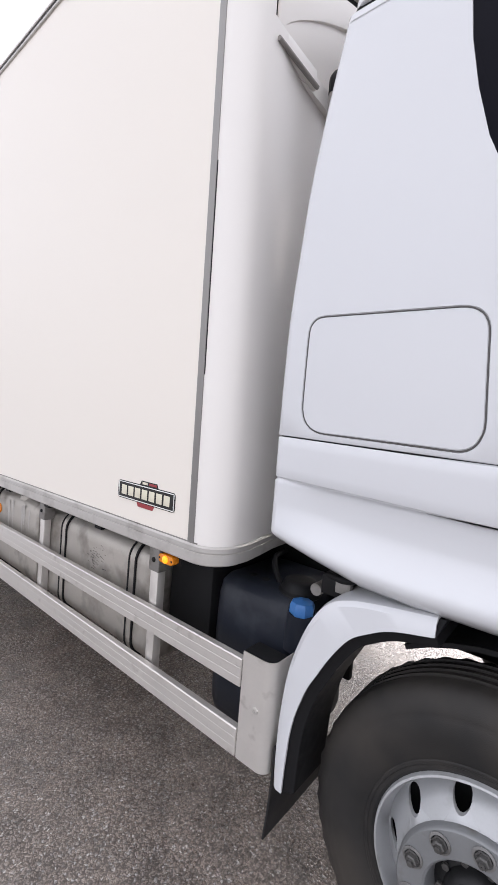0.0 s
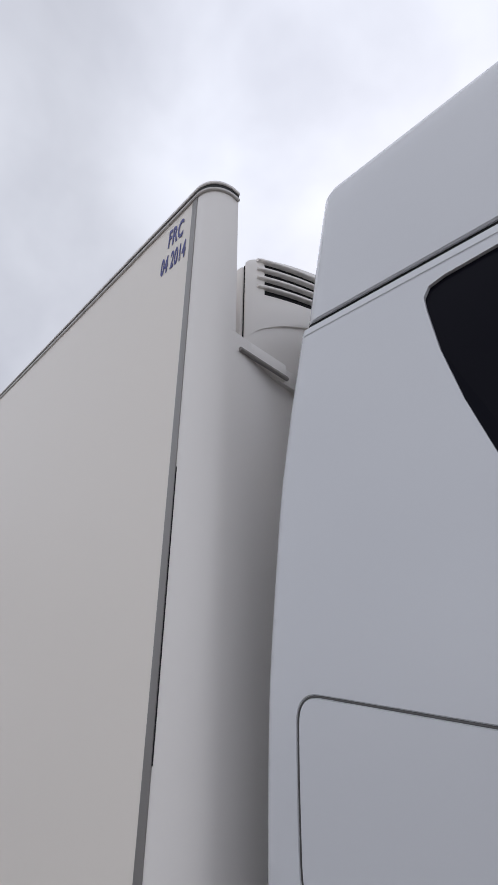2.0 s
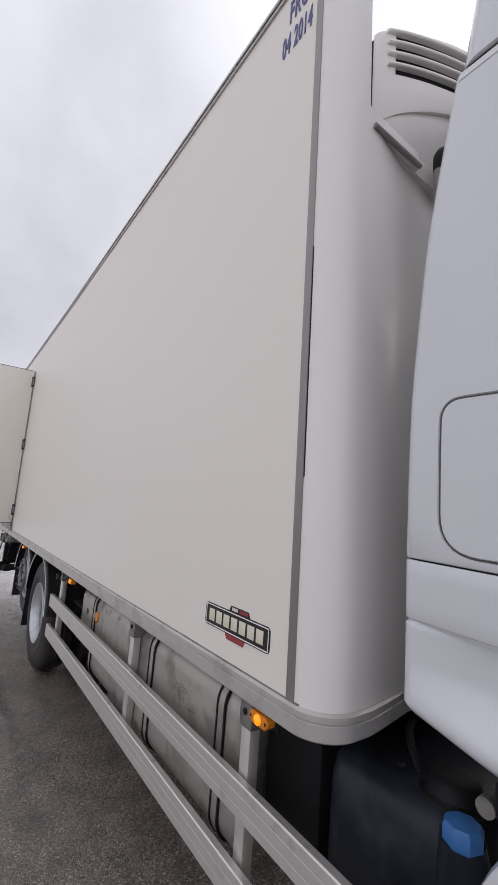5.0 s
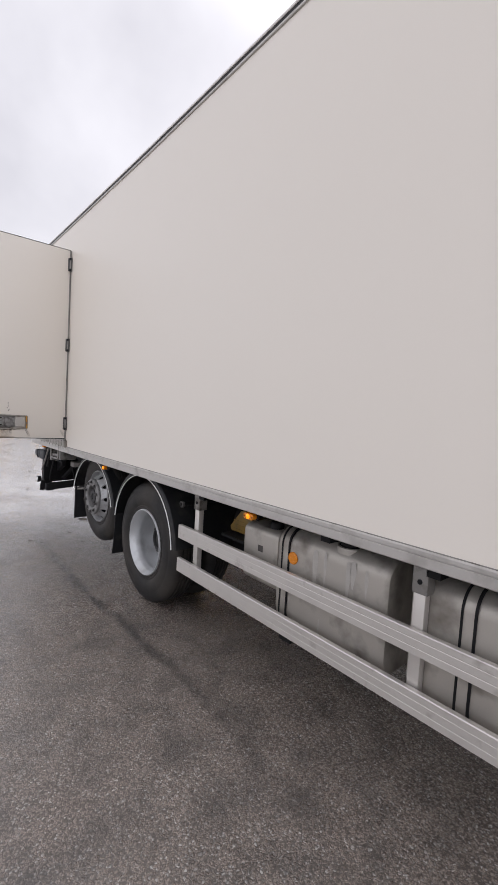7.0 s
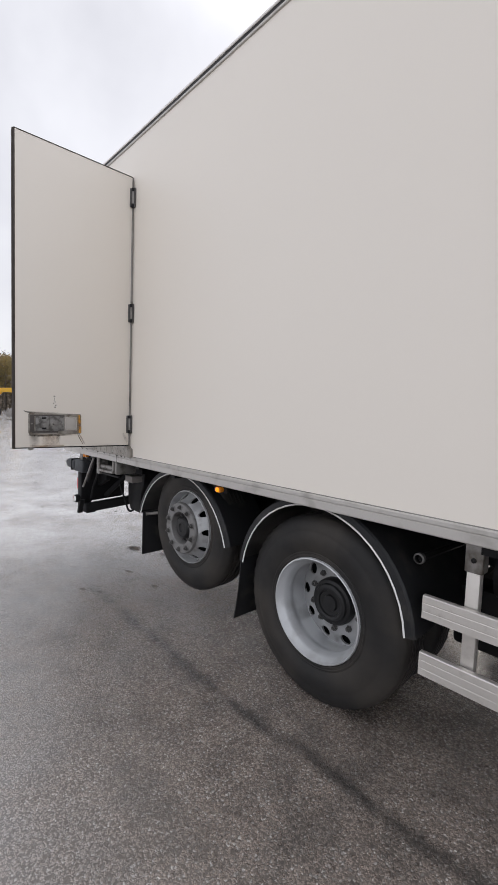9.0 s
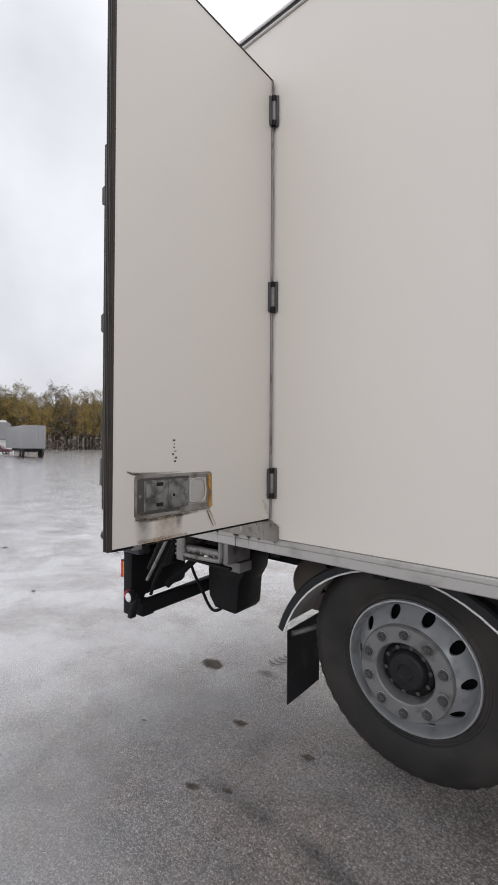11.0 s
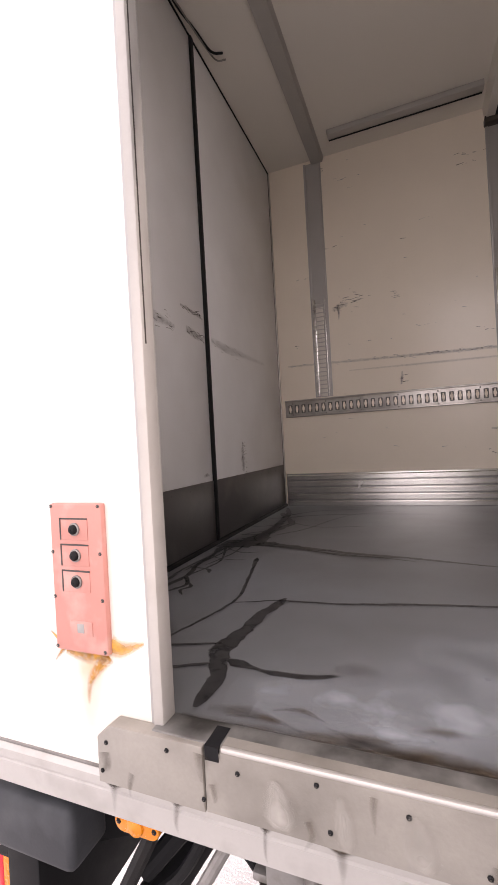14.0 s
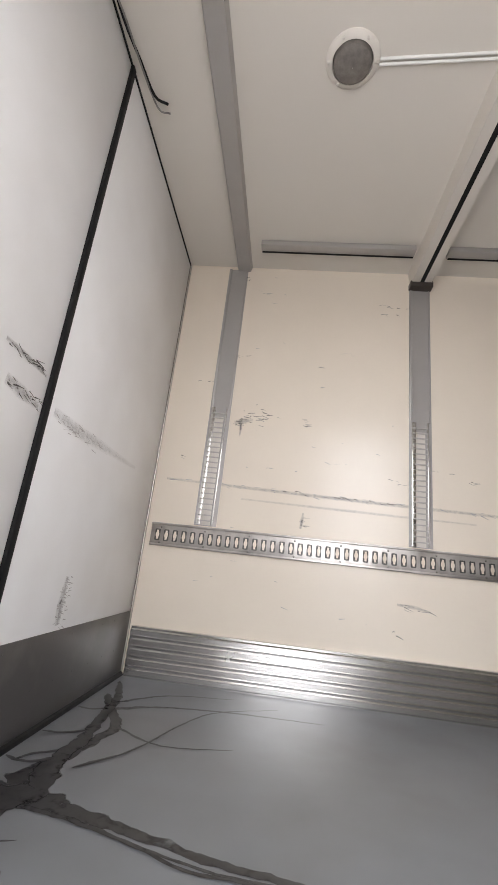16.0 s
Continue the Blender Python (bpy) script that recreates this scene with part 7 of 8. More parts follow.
part("buffer_bolt", lathe([(0.024, 0.05), (0.040, 0.035), (0.044, 0.0), (0.036, -0.03), (0.014, -0.045), (0.001, -0.046)], (-7.652, 0.11, 0.955), "x", 14), M_BUFFER, bf, "round dark buffer end")
part("rear_beam", box((-7.47, 0.14, 0.90), (-7.36, 2.45, 1.03), 0.01), M_BLACK, truck, "black rear cross beam")
part("beam_mount", box((-7.33, 0.10, 1.0), (-7.26, 0.2, 1.12)), M_STEEL, truck)
vp = part("lamp_plate", prism([(0.115, 0.93), (0.64, 0.93), (0.64, 0.575), (0.60, 0.552), (0.24, 0.535), (0.20, 0.44), (0.115, 0.41)], "x", -7.425, -7.325, 0.006), M_SEAL, truck, "black tail lamp bracket")
tl = part("tail_lamp", box((-7.470, 0.13, 0.665), (-7.420, 0.26, 0.790), 0.006), M_AMBERD, truck, "red and amber tail lamp")
part("red_lens", box((-7.482, 0.128, 0.662), (-7.458, 0.262, 0.793), 0.005), M_RED, tl, "red lamp lens")
part("lamp_edge", box((-7.475, 0.125, 0.788), (-7.42, 0.25, 0.796)), M_BLACK, tl)
pl = part("position_lamp", lathe([(0.030, 0.0), (0.042, 0.01), (0.046, 0.03), (0.043, 0.05), (0.036, 0.056)], (-7.185, 0.045, 0.610), "y", 20, -1), M_BLACK, truck, "round white and red position lamp")
part("white_lens", lathe([(0.034, 0.05), (0.029, 0.058), (0.016, 0.062), (0.001, 0.063)], (-7.183, 0.045, 0.610), "y", 18, -1), M_WLENS, pl, "clear white lens")
part("lamp_stalk", loft([[(x + dx, 0.075 + dy, z) for dx, dy in rrect(0.05, 0.05, 0.012, 3)] for x, z in ((-7.262, 0.43), (-7.235, 0.51), (-7.195, 0.585))]), M_SEAL, pl, "black rubber lamp stalk")
part("red_lens", lathe([(0.033, 0.0), (0.033, 0.02), (0.024, 0.032), (0.001, 0.036)], (-7.215, 0.025, 0.613), "x", 16, -1), M_RED, pl, "red rear lens")
bm = loft([[(x + dx, y, z + dz) for dx, dz in rrect(0.085, 0.10, 0.02, 3)] for x, y, z in ((-7.255, 0.16, 0.475), (-7.17, 0.60, 0.525), (-7.09, 0.95, 0.575), (-7.03, 1.25, 0.61))])
part("lift_arm", bm, M_SEAL, truck, "black tail lift arm")
part("arm_gusset", prism([(-7.10, 0.55), (-7.00, 0.62), (-6.92, 0.95), (-7.02, 0.95), (-7.12, 0.66)], "y", 0.82, 0.88, 0.006), M_SEAL, truck)
part("arm_bracket", box((-7.33, 0.13, 0.42), (-7.21, 0.24, 0.52), 0.012), M_SEAL, truck)
part("lift_frame", box((-7.32, 0.42, 0.93), (-6.50, 0.80, 1.08), 0.01), M_SEAL, truck, "black tail lift frame under the floor")
part("lift_frame", prism([(-7.32, 0.95), (-7.05, 0.95), (-7.10, 0.80), (-7.32, 0.70)], "y", 0.30, 0.36, 0.006), M_SEAL, truck)
part("lift_ram", tube([(-7.22, 0.36, 0.60), (-6.86, 0.55, 0.98)], 0.028, 10), M_SEAL, truck, "black lift cylinder")
part("junction_box", box((-6.52, 0.24, 0.875), (-6.38, 0.36, 0.940), 0.008), M_PIPE, truck, "small beige-grey junction box")
part("gas_strut", tube([(-6.792, 0.030, 1.10), (-6.86, 0.02, 0.985), (-6.985, 0.0, 0.770)], 0.011, 10), M_STEEL, truck, "thin grey steel strut")
part("air_hose", tube(smooth_path([(-7.05, 0.44, 0.80), (-6.995, 0.44, 0.70), (-6.93, 0.44, 0.625), (-6.86, 0.44, 0.53), (-6.805, 0.44, 0.49), (-6.755, 0.45, 0.50), (-6.70, 0.48, 0.55)], 6), 0.011, 8), M_SEAL, truck, "hanging black air hose")
part("air_hose", tube(smooth_path([(-6.86, 0.13, 1.06), (-6.95, 0.14, 0.90), (-7.04, 0.15, 0.80), (-7.10, 0.15, 0.70), (-7.14, 0.15, 0.60)], 6), 0.012, 8), M_SEAL, truck)
part("air_hose", tube(smooth_path([(-7.06, 0.05, 1.12), (-7.04, 0.05, 1.075), (-7.01, 0.05, 1.075), (-6.99, 0.06, 1.115)], 6), 0.006, 8), M_STEEL, truck)
part("hose_clip", tube(smooth_path([(-7.10, 0.10, 0.80), (-7.0, 0.11, 0.99), (-6.98, 0.12, 1.06)], 5), 0.016, 8), M_BLACK, truck)
# folding step
st = part("step_frame", box((-6.735, 0.035, 0.945), (-6.668, 0.24, 1.125), 0.005), M_STEEL, truck, "folding step in aluminium frame")
part("step_side", box((-6.340, 0.035, 0.985), (-6.293, 0.24, 1.125), 0.012), M_STEEL, st)
part("step_tread", tube([(-6.665, 0.060, 1.026), (-6.335, 0.060, 1.033)], 0.023, 14), M_STEEL, st, "ribbed grey rubber step tread")
part("step_tread", box((-6.66, 0.11, 0.995), (-6.46, 0.23, 1.02), 0.004), M_BLACK, st)
part("step_bar", tube(smooth_path([(-6.655, 0.030, 1.11), (-6.655, 0.030, 1.01), (-6.63, 0.030, 0.992), (-6.37, 0.030, 1.000), (-6.345, 0.030, 1.016), (-6.345, 0.030, 1.11)], 5), 0.013, 10), M_STEEL, st, "bent round step bar")
part("step_foot", box((-6.70, 0.06, 0.948), (-6.30, 0.085, 0.965), 0.004), M_BLACK, st)
for i in range(5):
    part("tread_knob", sphere_cap((-6.62 + 0.055 * i, 0.038, 1.018), 0.009, 0.008, "-y", 8), M_STEEL, st)
part("valve_box", prism([(-6.88, 0.95), (-6.50, 0.95), (-6.52, 0.80), (-6.57, 0.72), (-6.585, 0.535), (-6.615, 0.500), (-6.80, 0.505), (-6.86, 0.58)], "y", 0.45, 0.72, 0.02), M_BLACK, truck, "black valve box")
for i in range(5):
    part("brush_seal", box((-6.762 + 0.006 * (i % 2), 0.045, 0.97 + 0.03 * i), (-6.735, 0.10, 0.985 + 0.03 * i), 0.004), M_STEEL, truck)
at = part("air_tank", lathe([(0.001, -0.03), (0.07, -0.026), (0.125, -0.012), (0.165, 0.012), (0.180, 0.05), (0.180, 0.50)], (-6.135, 0.70, 0.745), "y", 32), M_RUSTY, truck, "brown round air tank end")
part("drain_boss", lathe([(0.014, 0.0), (0.014, 0.016), (0.006, 0.018)], (-6.195, 0.682, 0.72), "y", 12, -1), M_BLACK, at)
part("drain_boss", tube([(-6.09, 0.678, 0.715), (-6.04, 0.675, 0.745)], 0.020, 10), M_BLACK, at)
part("brake_line", tube(smooth_path([(-6.02, 0.07, 1.12), (-5.85, 0.075, 1.115), (-5.55, 0.08, 1.11)], 4), 0.012, 8), M_ALUB, truck, "pale pipe under bottom rail")


# ---- parked vehicles, house and trees across the yard ----
M_PYEL = mat("yellow_lorry_paint", (0.72, 0.42, 0.015), 0.35, var=0.05, scale=1.5, coat=0.4)
M_PRED = mat("red_lorry_paint", (0.50, 0.03, 0.045), 0.35, var=0.05, scale=1.5, coat=0.4)
M_YELLOWP = mat("machine_yellow_paint", (0.62, 0.34, 0.02), 0.45, var=0.1, scale=2)
M_PMAROON = mat("maroon_car_paint", (0.10, 0.02, 0.025), 0.3, var=0.1, scale=1.5, coat=0.3)
M_PORG = mat("orange_red_lorry_paint", (0.58, 0.09, 0.02), 0.35, var=0.05, scale=1.5, coat=0.4)
M_PNAVY = mat("navy_lorry_paint", (0.005, 0.006, 0.011), 0.4, var=0.1, scale=1.5, coat=0.05)
M_PNAVY.node_tree.nodes["Principled BSDF"].inputs["Specular IOR Level"].default_value = 0.15
M_PBLUE = mat("dull_blue_lorry_paint", (0.022, 0.03, 0.058), 0.4, var=0.1, scale=1.5)
M_PGREY = mat("grey_trailer_sheet", (0.30, 0.30, 0.30), 0.5, var=0.1, scale=1.2)
M_PLIGHT = mat("pale_tipper_body", (0.52, 0.52, 0.50), 0.5, var=0.1, scale=1.2)
M_FGLASS = mat("lorry_windscreen", (0.02, 0.022, 0.025), 0.12, var=0.1, scale=2)
M_FGLASS.node_tree.nodes["Principled BSDF"].inputs["Specular IOR Level"].default_value = 0.25
M_CHROME = mat("bright_trim", (0.62, 0.62, 0.60), 0.3, 0.6, var=0.1, scale=5)
M_ROOF = mat("grey_roof_sheet", (0.17, 0.165, 0.165), 0.6, var=0.15, scale=1.2)
M_HOUSE = mat("white_house_boards", (0.66, 0.65, 0.62), 0.6, var=0.06, scale=1.0)
M_BARK = mat("grey_brown_bark", (0.10, 0.085, 0.07), 0.85, var=0.3, scale=3)
M_LEAFY = mat("yellow_autumn_leaves", (0.32, 0.22, 0.06), 0.75, var=0.5, scale=0.6)
M_LEAFO = mat("olive_autumn_leaves", (0.21, 0.165, 0.065), 0.75, var=0.5, scale=0.6)
M_LEAFD = mat("dark_spruce_needles", (0.06, 0.066, 0.046), 0.8, var=0.5, scale=0.6)
M_LEAFB = mat("bare_brown_twigs", (0.15, 0.12, 0.09), 0.8, var=0.4, scale=0.6)


def far_wheel(parent, x, y, R=0.5, s=-1):
    t = part("wheel", lathe([(R * 0.56, 0.03), (R * 0.62, 0.0), (R * 0.9, 0.0), (R, 0.05), (R, 0.25), (R * 0.6, 0.3)], (x, y, R), "x", 24, -s), M_RUBBER, parent, "black lorry wheel")
    part("rim", lathe([(R * 0.6, 0.05), (R * 0.55, 0.06), (R * 0.35, 0.09), (R * 0.3, 0.02), (0.01, 0.01)], (x, y, R), "x", 20, -s), M_RIM, t)


def far_truck(name, label, paint, upper, style, at, turn=0.0):
    """A cab-over tractor seen from across the yard; built facing -y with its nose at the origin."""
    e = thing(name, label, "truck", (0, 0, 0), group="parked lorries")
    h = {"high": 3.45, "low": 2.85}[style]
    rings = []
    for z, f0, f1, w, m in ((0.45, 0.02, 2.0, 1.22, 0), (1.2, 0.0, 2.1, 1.25, 0), (1.75, 0.02, 2.12, 1.25, 0), (2.75, 0.22, 2.12, 1.22, 0), (2.85, 0.30, 2.12, 1.20, 0)):
        ring = rrect(w * 2, f1 - f0, 0.12, 3, 0, (f0 + f1) / 2)
        rings.append([(x, y, z) for x, y in ring])
    part("cab", loft(rings), paint, e, "painted cab")
    if style == "high":
        rings = [[(x, y, z) for x, y in rrect(w * 2, f1 - f0, 0.16, 3, 0, (f0 + f1) / 2)] for z, f0, f1, w in ((2.86, 0.30, 2.14, 1.19), (3.1, 0.42, 2.14, 1.16), (3.35, 0.62, 2.14, 1.10), (3.45, 0.9, 2.1, 1.0))]
        part("roof_pod", loft(rings), upper, e, "tall painted roof pod")
        for s in (-1, 1):
            part("side_band", box((s * 1.236 - 0.012, 0.42, 1.80), (s * 1.236 + 0.012, 2.1, 2.84), 0.01), upper, e)
            part("side_band", prism([(1.25, 1.30), (2.1, 0.70), (2.1, 1.80), (1.25, 1.55)], "x", s * 1.243 - 0.012, s * 1.243 + 0.012), upper, e)
        part("sign_board", box((-0.95, 0.22, 2.88), (0.95, 0.40, 3.12), 0.03), M_CREAM, e)
        bar = part("lamp_bar", tube([(-1.0, 0.32, 3.30), (1.0, 0.32, 3.30)], 0.03, 8), M_CHROME, e, "roof lamp bar")
        for k in range(5):
            part("spot_lamp", lathe([(0.10, 0.0), (0.11, 0.05), (0.06, 0.12)], (-0.8 + 0.4 * k, 0.24, 3.32), "y", 14), M_WLENS, bar)
    else:
        part("roof_deflector", box((-1.0, 0.5, 2.85), (1.0, 2.0, 3.0), 0.06), upper, e)
    part("windscreen", prism([(0.03, 1.80), (0.20, 2.68), (0.23, 2.68), (0.06, 1.80)], "x", -1.10, 1.10), M_FGLASS, e, "dark windscreen", )
    for s in (-1, 1):
        part("side_window", box((s * 1.246 - 0.012, 0.45, 1.85), (s * 1.24 + 0.012, 1.25, 2.55), 0.01), M_FGLASS, e)
        part("mirror", box((s * 1.45 - 0.1, 0.12, 1.9), (s * 1.45 + 0.1, 0.22, 2.45), 0.03), M_BLACK, e)
        part("mirror_arm", tube([(s * 1.2, 0.2, 2.5), (s * 1.45, 0.17, 2.45)], 0.02, 6), M_BLACK, e)
        part("headlight", box((s * 0.95 - 0.2, -0.03, 0.72), (s * 0.95 + 0.2, 0.05, 0.92), 0.02), M_WLENS, e)
        for y in (1.25, 4.6):
            far_wheel(e, s * 1.22, y, 0.5, s)
        part("mudguard", prism([(0.72, 0.5), (0.72, 0.9), (0.95, 1.12), (1.55, 1.12), (1.78, 0.9), (1.78, 0.5), (1.70, 0.5), (1.66, 0.85), (1.5, 1.02), (1.0, 1.02), (0.84, 0.85), (0.80, 0.5)], "x", s * 1.26 - 0.02, s * 1.26 + 0.02), M_BLACK, e)
    for k in range(4):
        part("grille_bar", box((-0.85, -0.025, 0.98 + 0.17 * k), (0.85, 0.02, 1.07 + 0.17 * k), 0.015), M_BLACK if k % 2 or style == "low" else M_CHROME, e)
    part("bumper", box((-1.24, -0.10, 0.30), (1.24, 0.3, 0.66), 0.06), paint, e, "deep front bumper")
    part("number_plate", box((-0.28, -0.115, 0.42), (0.28, -0.10, 0.53)), M_WHITE, e)
    part("sun_visor", box((-1.1, 0.05, 2.66), (1.1, 0.22, 2.80), 0.03), M_BLACK, e)
    part("chassis", box((-0.45, 1.8, 0.62), (0.45, 5.6, 0.92), 0.02), M_BLACK, e)
    part("side_deflector", box((1.05, 2.12, 0.9), (1.2, 2.5, h - 0.2), 0.03), upper, e)
    e.matrix_basis = pose(*at, 0, 0, turn) @ Matrix.Diagonal((0.9, 0.9, 0.87, 1))
    return e


far_truck("parked_truck", "yellow parked lorry with red roof pod and lamp bar", M_PYEL, M_PRED, "high", (-28.0, 18.3, 0), -5)
far_truck("parked_truck", "dark navy parked lorry between two others", M_PNAVY, M_PNAVY, "low", (-31.9, 19.0, 0), 2)
far_truck("parked_truck", "orange-red parked lorry in the row", M_PORG, M_PORG, "high", (-36.6, 20.2, 0), 10)
far_truck("parked_truck", "red parked lorry at row end", M_PRED, M_PORG, "high", (-41.5, 22.2, 0), 10)


def tipper(at, turn):
    e = thing("tipper_truck", "dull blue tipper lorry with pale raised body", "truck", (0, 0, 0))
    part("cab", loft([[(x, y, z) for x, y in rrect(2.4, 1.9, 0.15, 3, 0, 0.95)] for z in (0.6, 1.6)] + [[(x, y, z) for x, y in rrect(2.2, 1.5, 0.15, 3, 0, 1.15)] for z in (2.4, 2.5)]), M_PBLUE, e, "blue cab")
    part("windscreen", prism([(-0.02, 1.62), (0.36, 2.38), (0.44, 2.38), (0.06, 1.62)], "x", -1.05, 1.05), M_FGLASS, e, "dark windscreen")
    part("grille", box((-0.55, -0.03, 0.85), (0.55, 0.02, 1.45), 0.02), M_CHROME, e, "bright grille")
    for k in range(5):
        part("grille_bar", box((-0.5, -0.045, 0.90 + 0.11 * k), (0.5, -0.025, 0.95 + 0.11 * k)), M_BLACK, e)
    for s in (-1, 1):
        part("headlight", box((s * 0.88 - 0.18, -0.03, 0.9), (s * 0.88 + 0.18, 0.03, 1.1), 0.03), M_WLENS, e)
        part("mirror", box((s * 1.32 - 0.08, 0.2, 1.6), (s * 1.32 + 0.08, 0.3, 2.1), 0.02), M_BLACK, e)
        part("side_window", box((s * 1.16 - 0.02, 0.5, 1.68), (s * 1.16 + 0.02, 1.4, 2.25), 0.01), M_FGLASS, e)
    part("tipper_body", prism([(2.2, 1.2), (6.6, 1.3), (6.8, 2.9), (2.1, 3.0), (1.0, 3.1), (1.0, 2.95), (2.1, 2.85)], "x", -1.2, 1.2, 0.03), M_PLIGHT, e, "pale tipping body")
    part("chassis", box((-0.5, 0.5, 0.6), (0.5, 6.5, 1.0)), M_BLACK, e)
    part("bumper", box((-1.2, -0.1, 0.4), (1.2, 0.3, 0.8), 0.05), M_CHROME, e)
    for s in (-1, 1):
        for y in (1.1, 4.4, 5.6):
            far_wheel(e, s * 1.15, y, 0.5, s)
    e.matrix_basis = pose(*at, 0, 0, turn)


tipper((-75.2, 20.6, 0), 82)


def trailer(at, turn):
    e = thing("parked_trailer", "tall grey box trailer on twin axles", "trailer", (0, 0, 0))
    b = part("trailer_body", box((-1.25, 0, 1.1), (1.25, 12, 3.9), 0.03), M_PGREY, e, "grey ribbed body")
    for k in range(24):
        part("rib", box((1.25, 0.2 + k * 0.5, 1.15), (1.28, 0.28 + k * 0.5, 3.85)), M_PGREY, b)
    for k in range(5):
        part("rib", box((-1.0 + k * 0.48, -0.03, 1.15), (-0.94 + k * 0.48, 0.0, 3.85)), M_PGREY, b)
    part("chassis", box((-0.6, 0.3, 0.7), (0.6, 11, 1.1)), M_BLACK, e)
    for s in (-1, 1):
        for y in (1.0, 2.3):
            far_wheel(e, s * 1.2, y, 0.5, s)
    e.matrix_basis = pose(*at, 0, 0, turn)


trailer((-57.1, 20.9, 0), 78)


def car(at, turn):
    e = thing("parked_car", "dark red parked car before the house", "car", (0, 0, 0))
    part("body", prism([(-2.1, 0.35), (2.1, 0.35), (2.15, 0.75), (1.2, 0.9), (0.6, 1.4), (-1.2, 1.42), (-2.0, 0.95), (-2.15, 0.7)], "y", -0.85, 0.85, 0.08), M_PMAROON, e, "dark red body")
    part("side_glass", prism([(0.95, 0.92), (0.5, 1.34), (-1.15, 1.36), (-1.7, 0.95)], "y", -0.86, 0.86), M_FGLASS, e)
    for s in (-1, 1):
        for x in (-1.3, 1.35):
            part("wheel", lathe([(0.2, 0.0), (0.31, 0.0), (0.32, 0.18), (0.2, 0.2)], (x, s * 0.86, 0.32), "y", 18, -s), M_RUBBER, e)
    e.matrix_basis = pose(*at, 0, 0, turn)


car((-77.4, 23.9, 0), 55)


def loader(at, turn):
    e = thing("excavator", "yellow wheeled excavator at the yard edge", "machine", (0, 0, 0))
    part("body", box((-1.1, 0, 0.9), (1.1, 3.2, 1.9), 0.12), M_YELLOWP, e, "yellow body")
    part("cabin", box((-0.8, 2.0, 1.9), (0.8, 3.4, 3.2), 0.1), M_YELLOWP, e)
    part("cabin_glass", box((-0.82, 2.1, 2.1), (0.82, 3.42, 3.0), 0.05), M_FGLASS, e)
    part("boom", prism([(2.9, 1.8), (4.0, 3.25), (5.2, 3.3), (5.9, 2.7), (5.5, 2.5), (5.0, 2.85), (4.3, 2.8), (3.2, 1.5)], "x", -0.3, 0.3, 0.03), M_YELLOWP, e, "yellow bent boom")
    part("dipper", prism([(5.5, 2.9), (5.95, 2.8), (5.6, 1.1), (5.2, 1.1)], "x", -0.25, 0.25, 0.02), M_YELLOWP, e)
    part("bucket", prism([(4.6, 0.3), (5.5, 0.2), (5.7, 1.1), (5.2, 1.3), (4.7, 0.9)], "x", -0.6, 0.6, 0.03), M_STEEL, e)
    for s in (-1, 1):
        for y in (0.6, 3.4):
            far_wheel(e, s * 1.1, y, 0.75, s)
    e.matrix_basis = pose(*at, 0, 0, turn)


loader((-54.0, 5.6, 0), -15)


def house(at, turn):
    e = thing("house", "white gabled house with grey roof beyond the yard", "house", (0, 0, 0))
    w, d, hh, rh = 11.0, 9.0, 2.9, 3.5
    part("wall", prism([(-d / 2, 0), (d / 2, 0), (d / 2, hh), (0, hh + rh), (-d / 2, hh)], "x", 0, w), M_HOUSE, e, "white boarded walls")
    for s in (-1, 1):
        part("roof", prism([(s * (d / 2 + 0.5), hh - 0.4), (s * (d / 2 + 0.5), hh - 0.2), (0, hh + rh + 0.2), (0, hh + rh)], "x", -0.5, w + 0.5), M_ROOF, e, "grey pitched roof")
    part("chimney", box((6, -0.4, hh + rh - 0.6), (6.8, 0.4, hh + rh + 0.9)), M_ROOF, e)

    def win(lo, hi):
        f = part("window", box(lo, hi, 0.02), M_WHITE, e, "small white-framed window")
        c = [(a + b) / 2 for a, b in zip(lo, hi)]
        k = [(b - a) / 2 * 0.8 for a, b in zip(lo, hi)]
        i = min(range(3), key=lambda q: hi[q] - lo[q])
        k[i] = (hi[i] - lo[i]) / 2 + 0.02
        part("pane", box([a - b for a, b in zip(c, k)], [a + b for a, b in zip(c, k)]), M_FGLASS, f)
    for x in (1.5, 4.0, 7.0, 9.2):
        win((x, -d / 2 - 0.05, 1.0), (x + 1.1, -d / 2 + 0.05, 2.3))
    for y in (-2.6, 0.6):
        for z in (0.9, 3.4):
            win((w - 0.05, y, z), (w + 0.05, y + 1.1, z + 1.2))
            win((-0.05, y, z), (0.05, y + 1.1, z + 1.2))
    e.matrix_basis = pose(*at, 0, 0, turn)


house((-111.3, 27.0, 0), 88)
b = thing("shed", "long low shed with pale roof behind the house", "building", (0, 0, 0))
part("wall", box((0, 0, 0), (11.5, 9, 5.4)), M_PGREY, b)
part("roof", prism([(-0.5, 5.3), (9.5, 5.3), (4.5, 7.7)], "x", -0.5, 12.0), M_PLIGHT, b, "pale metal roof")
b.matrix_basis = pose(-121.5, 29.4, 0, 0, 0, 75)


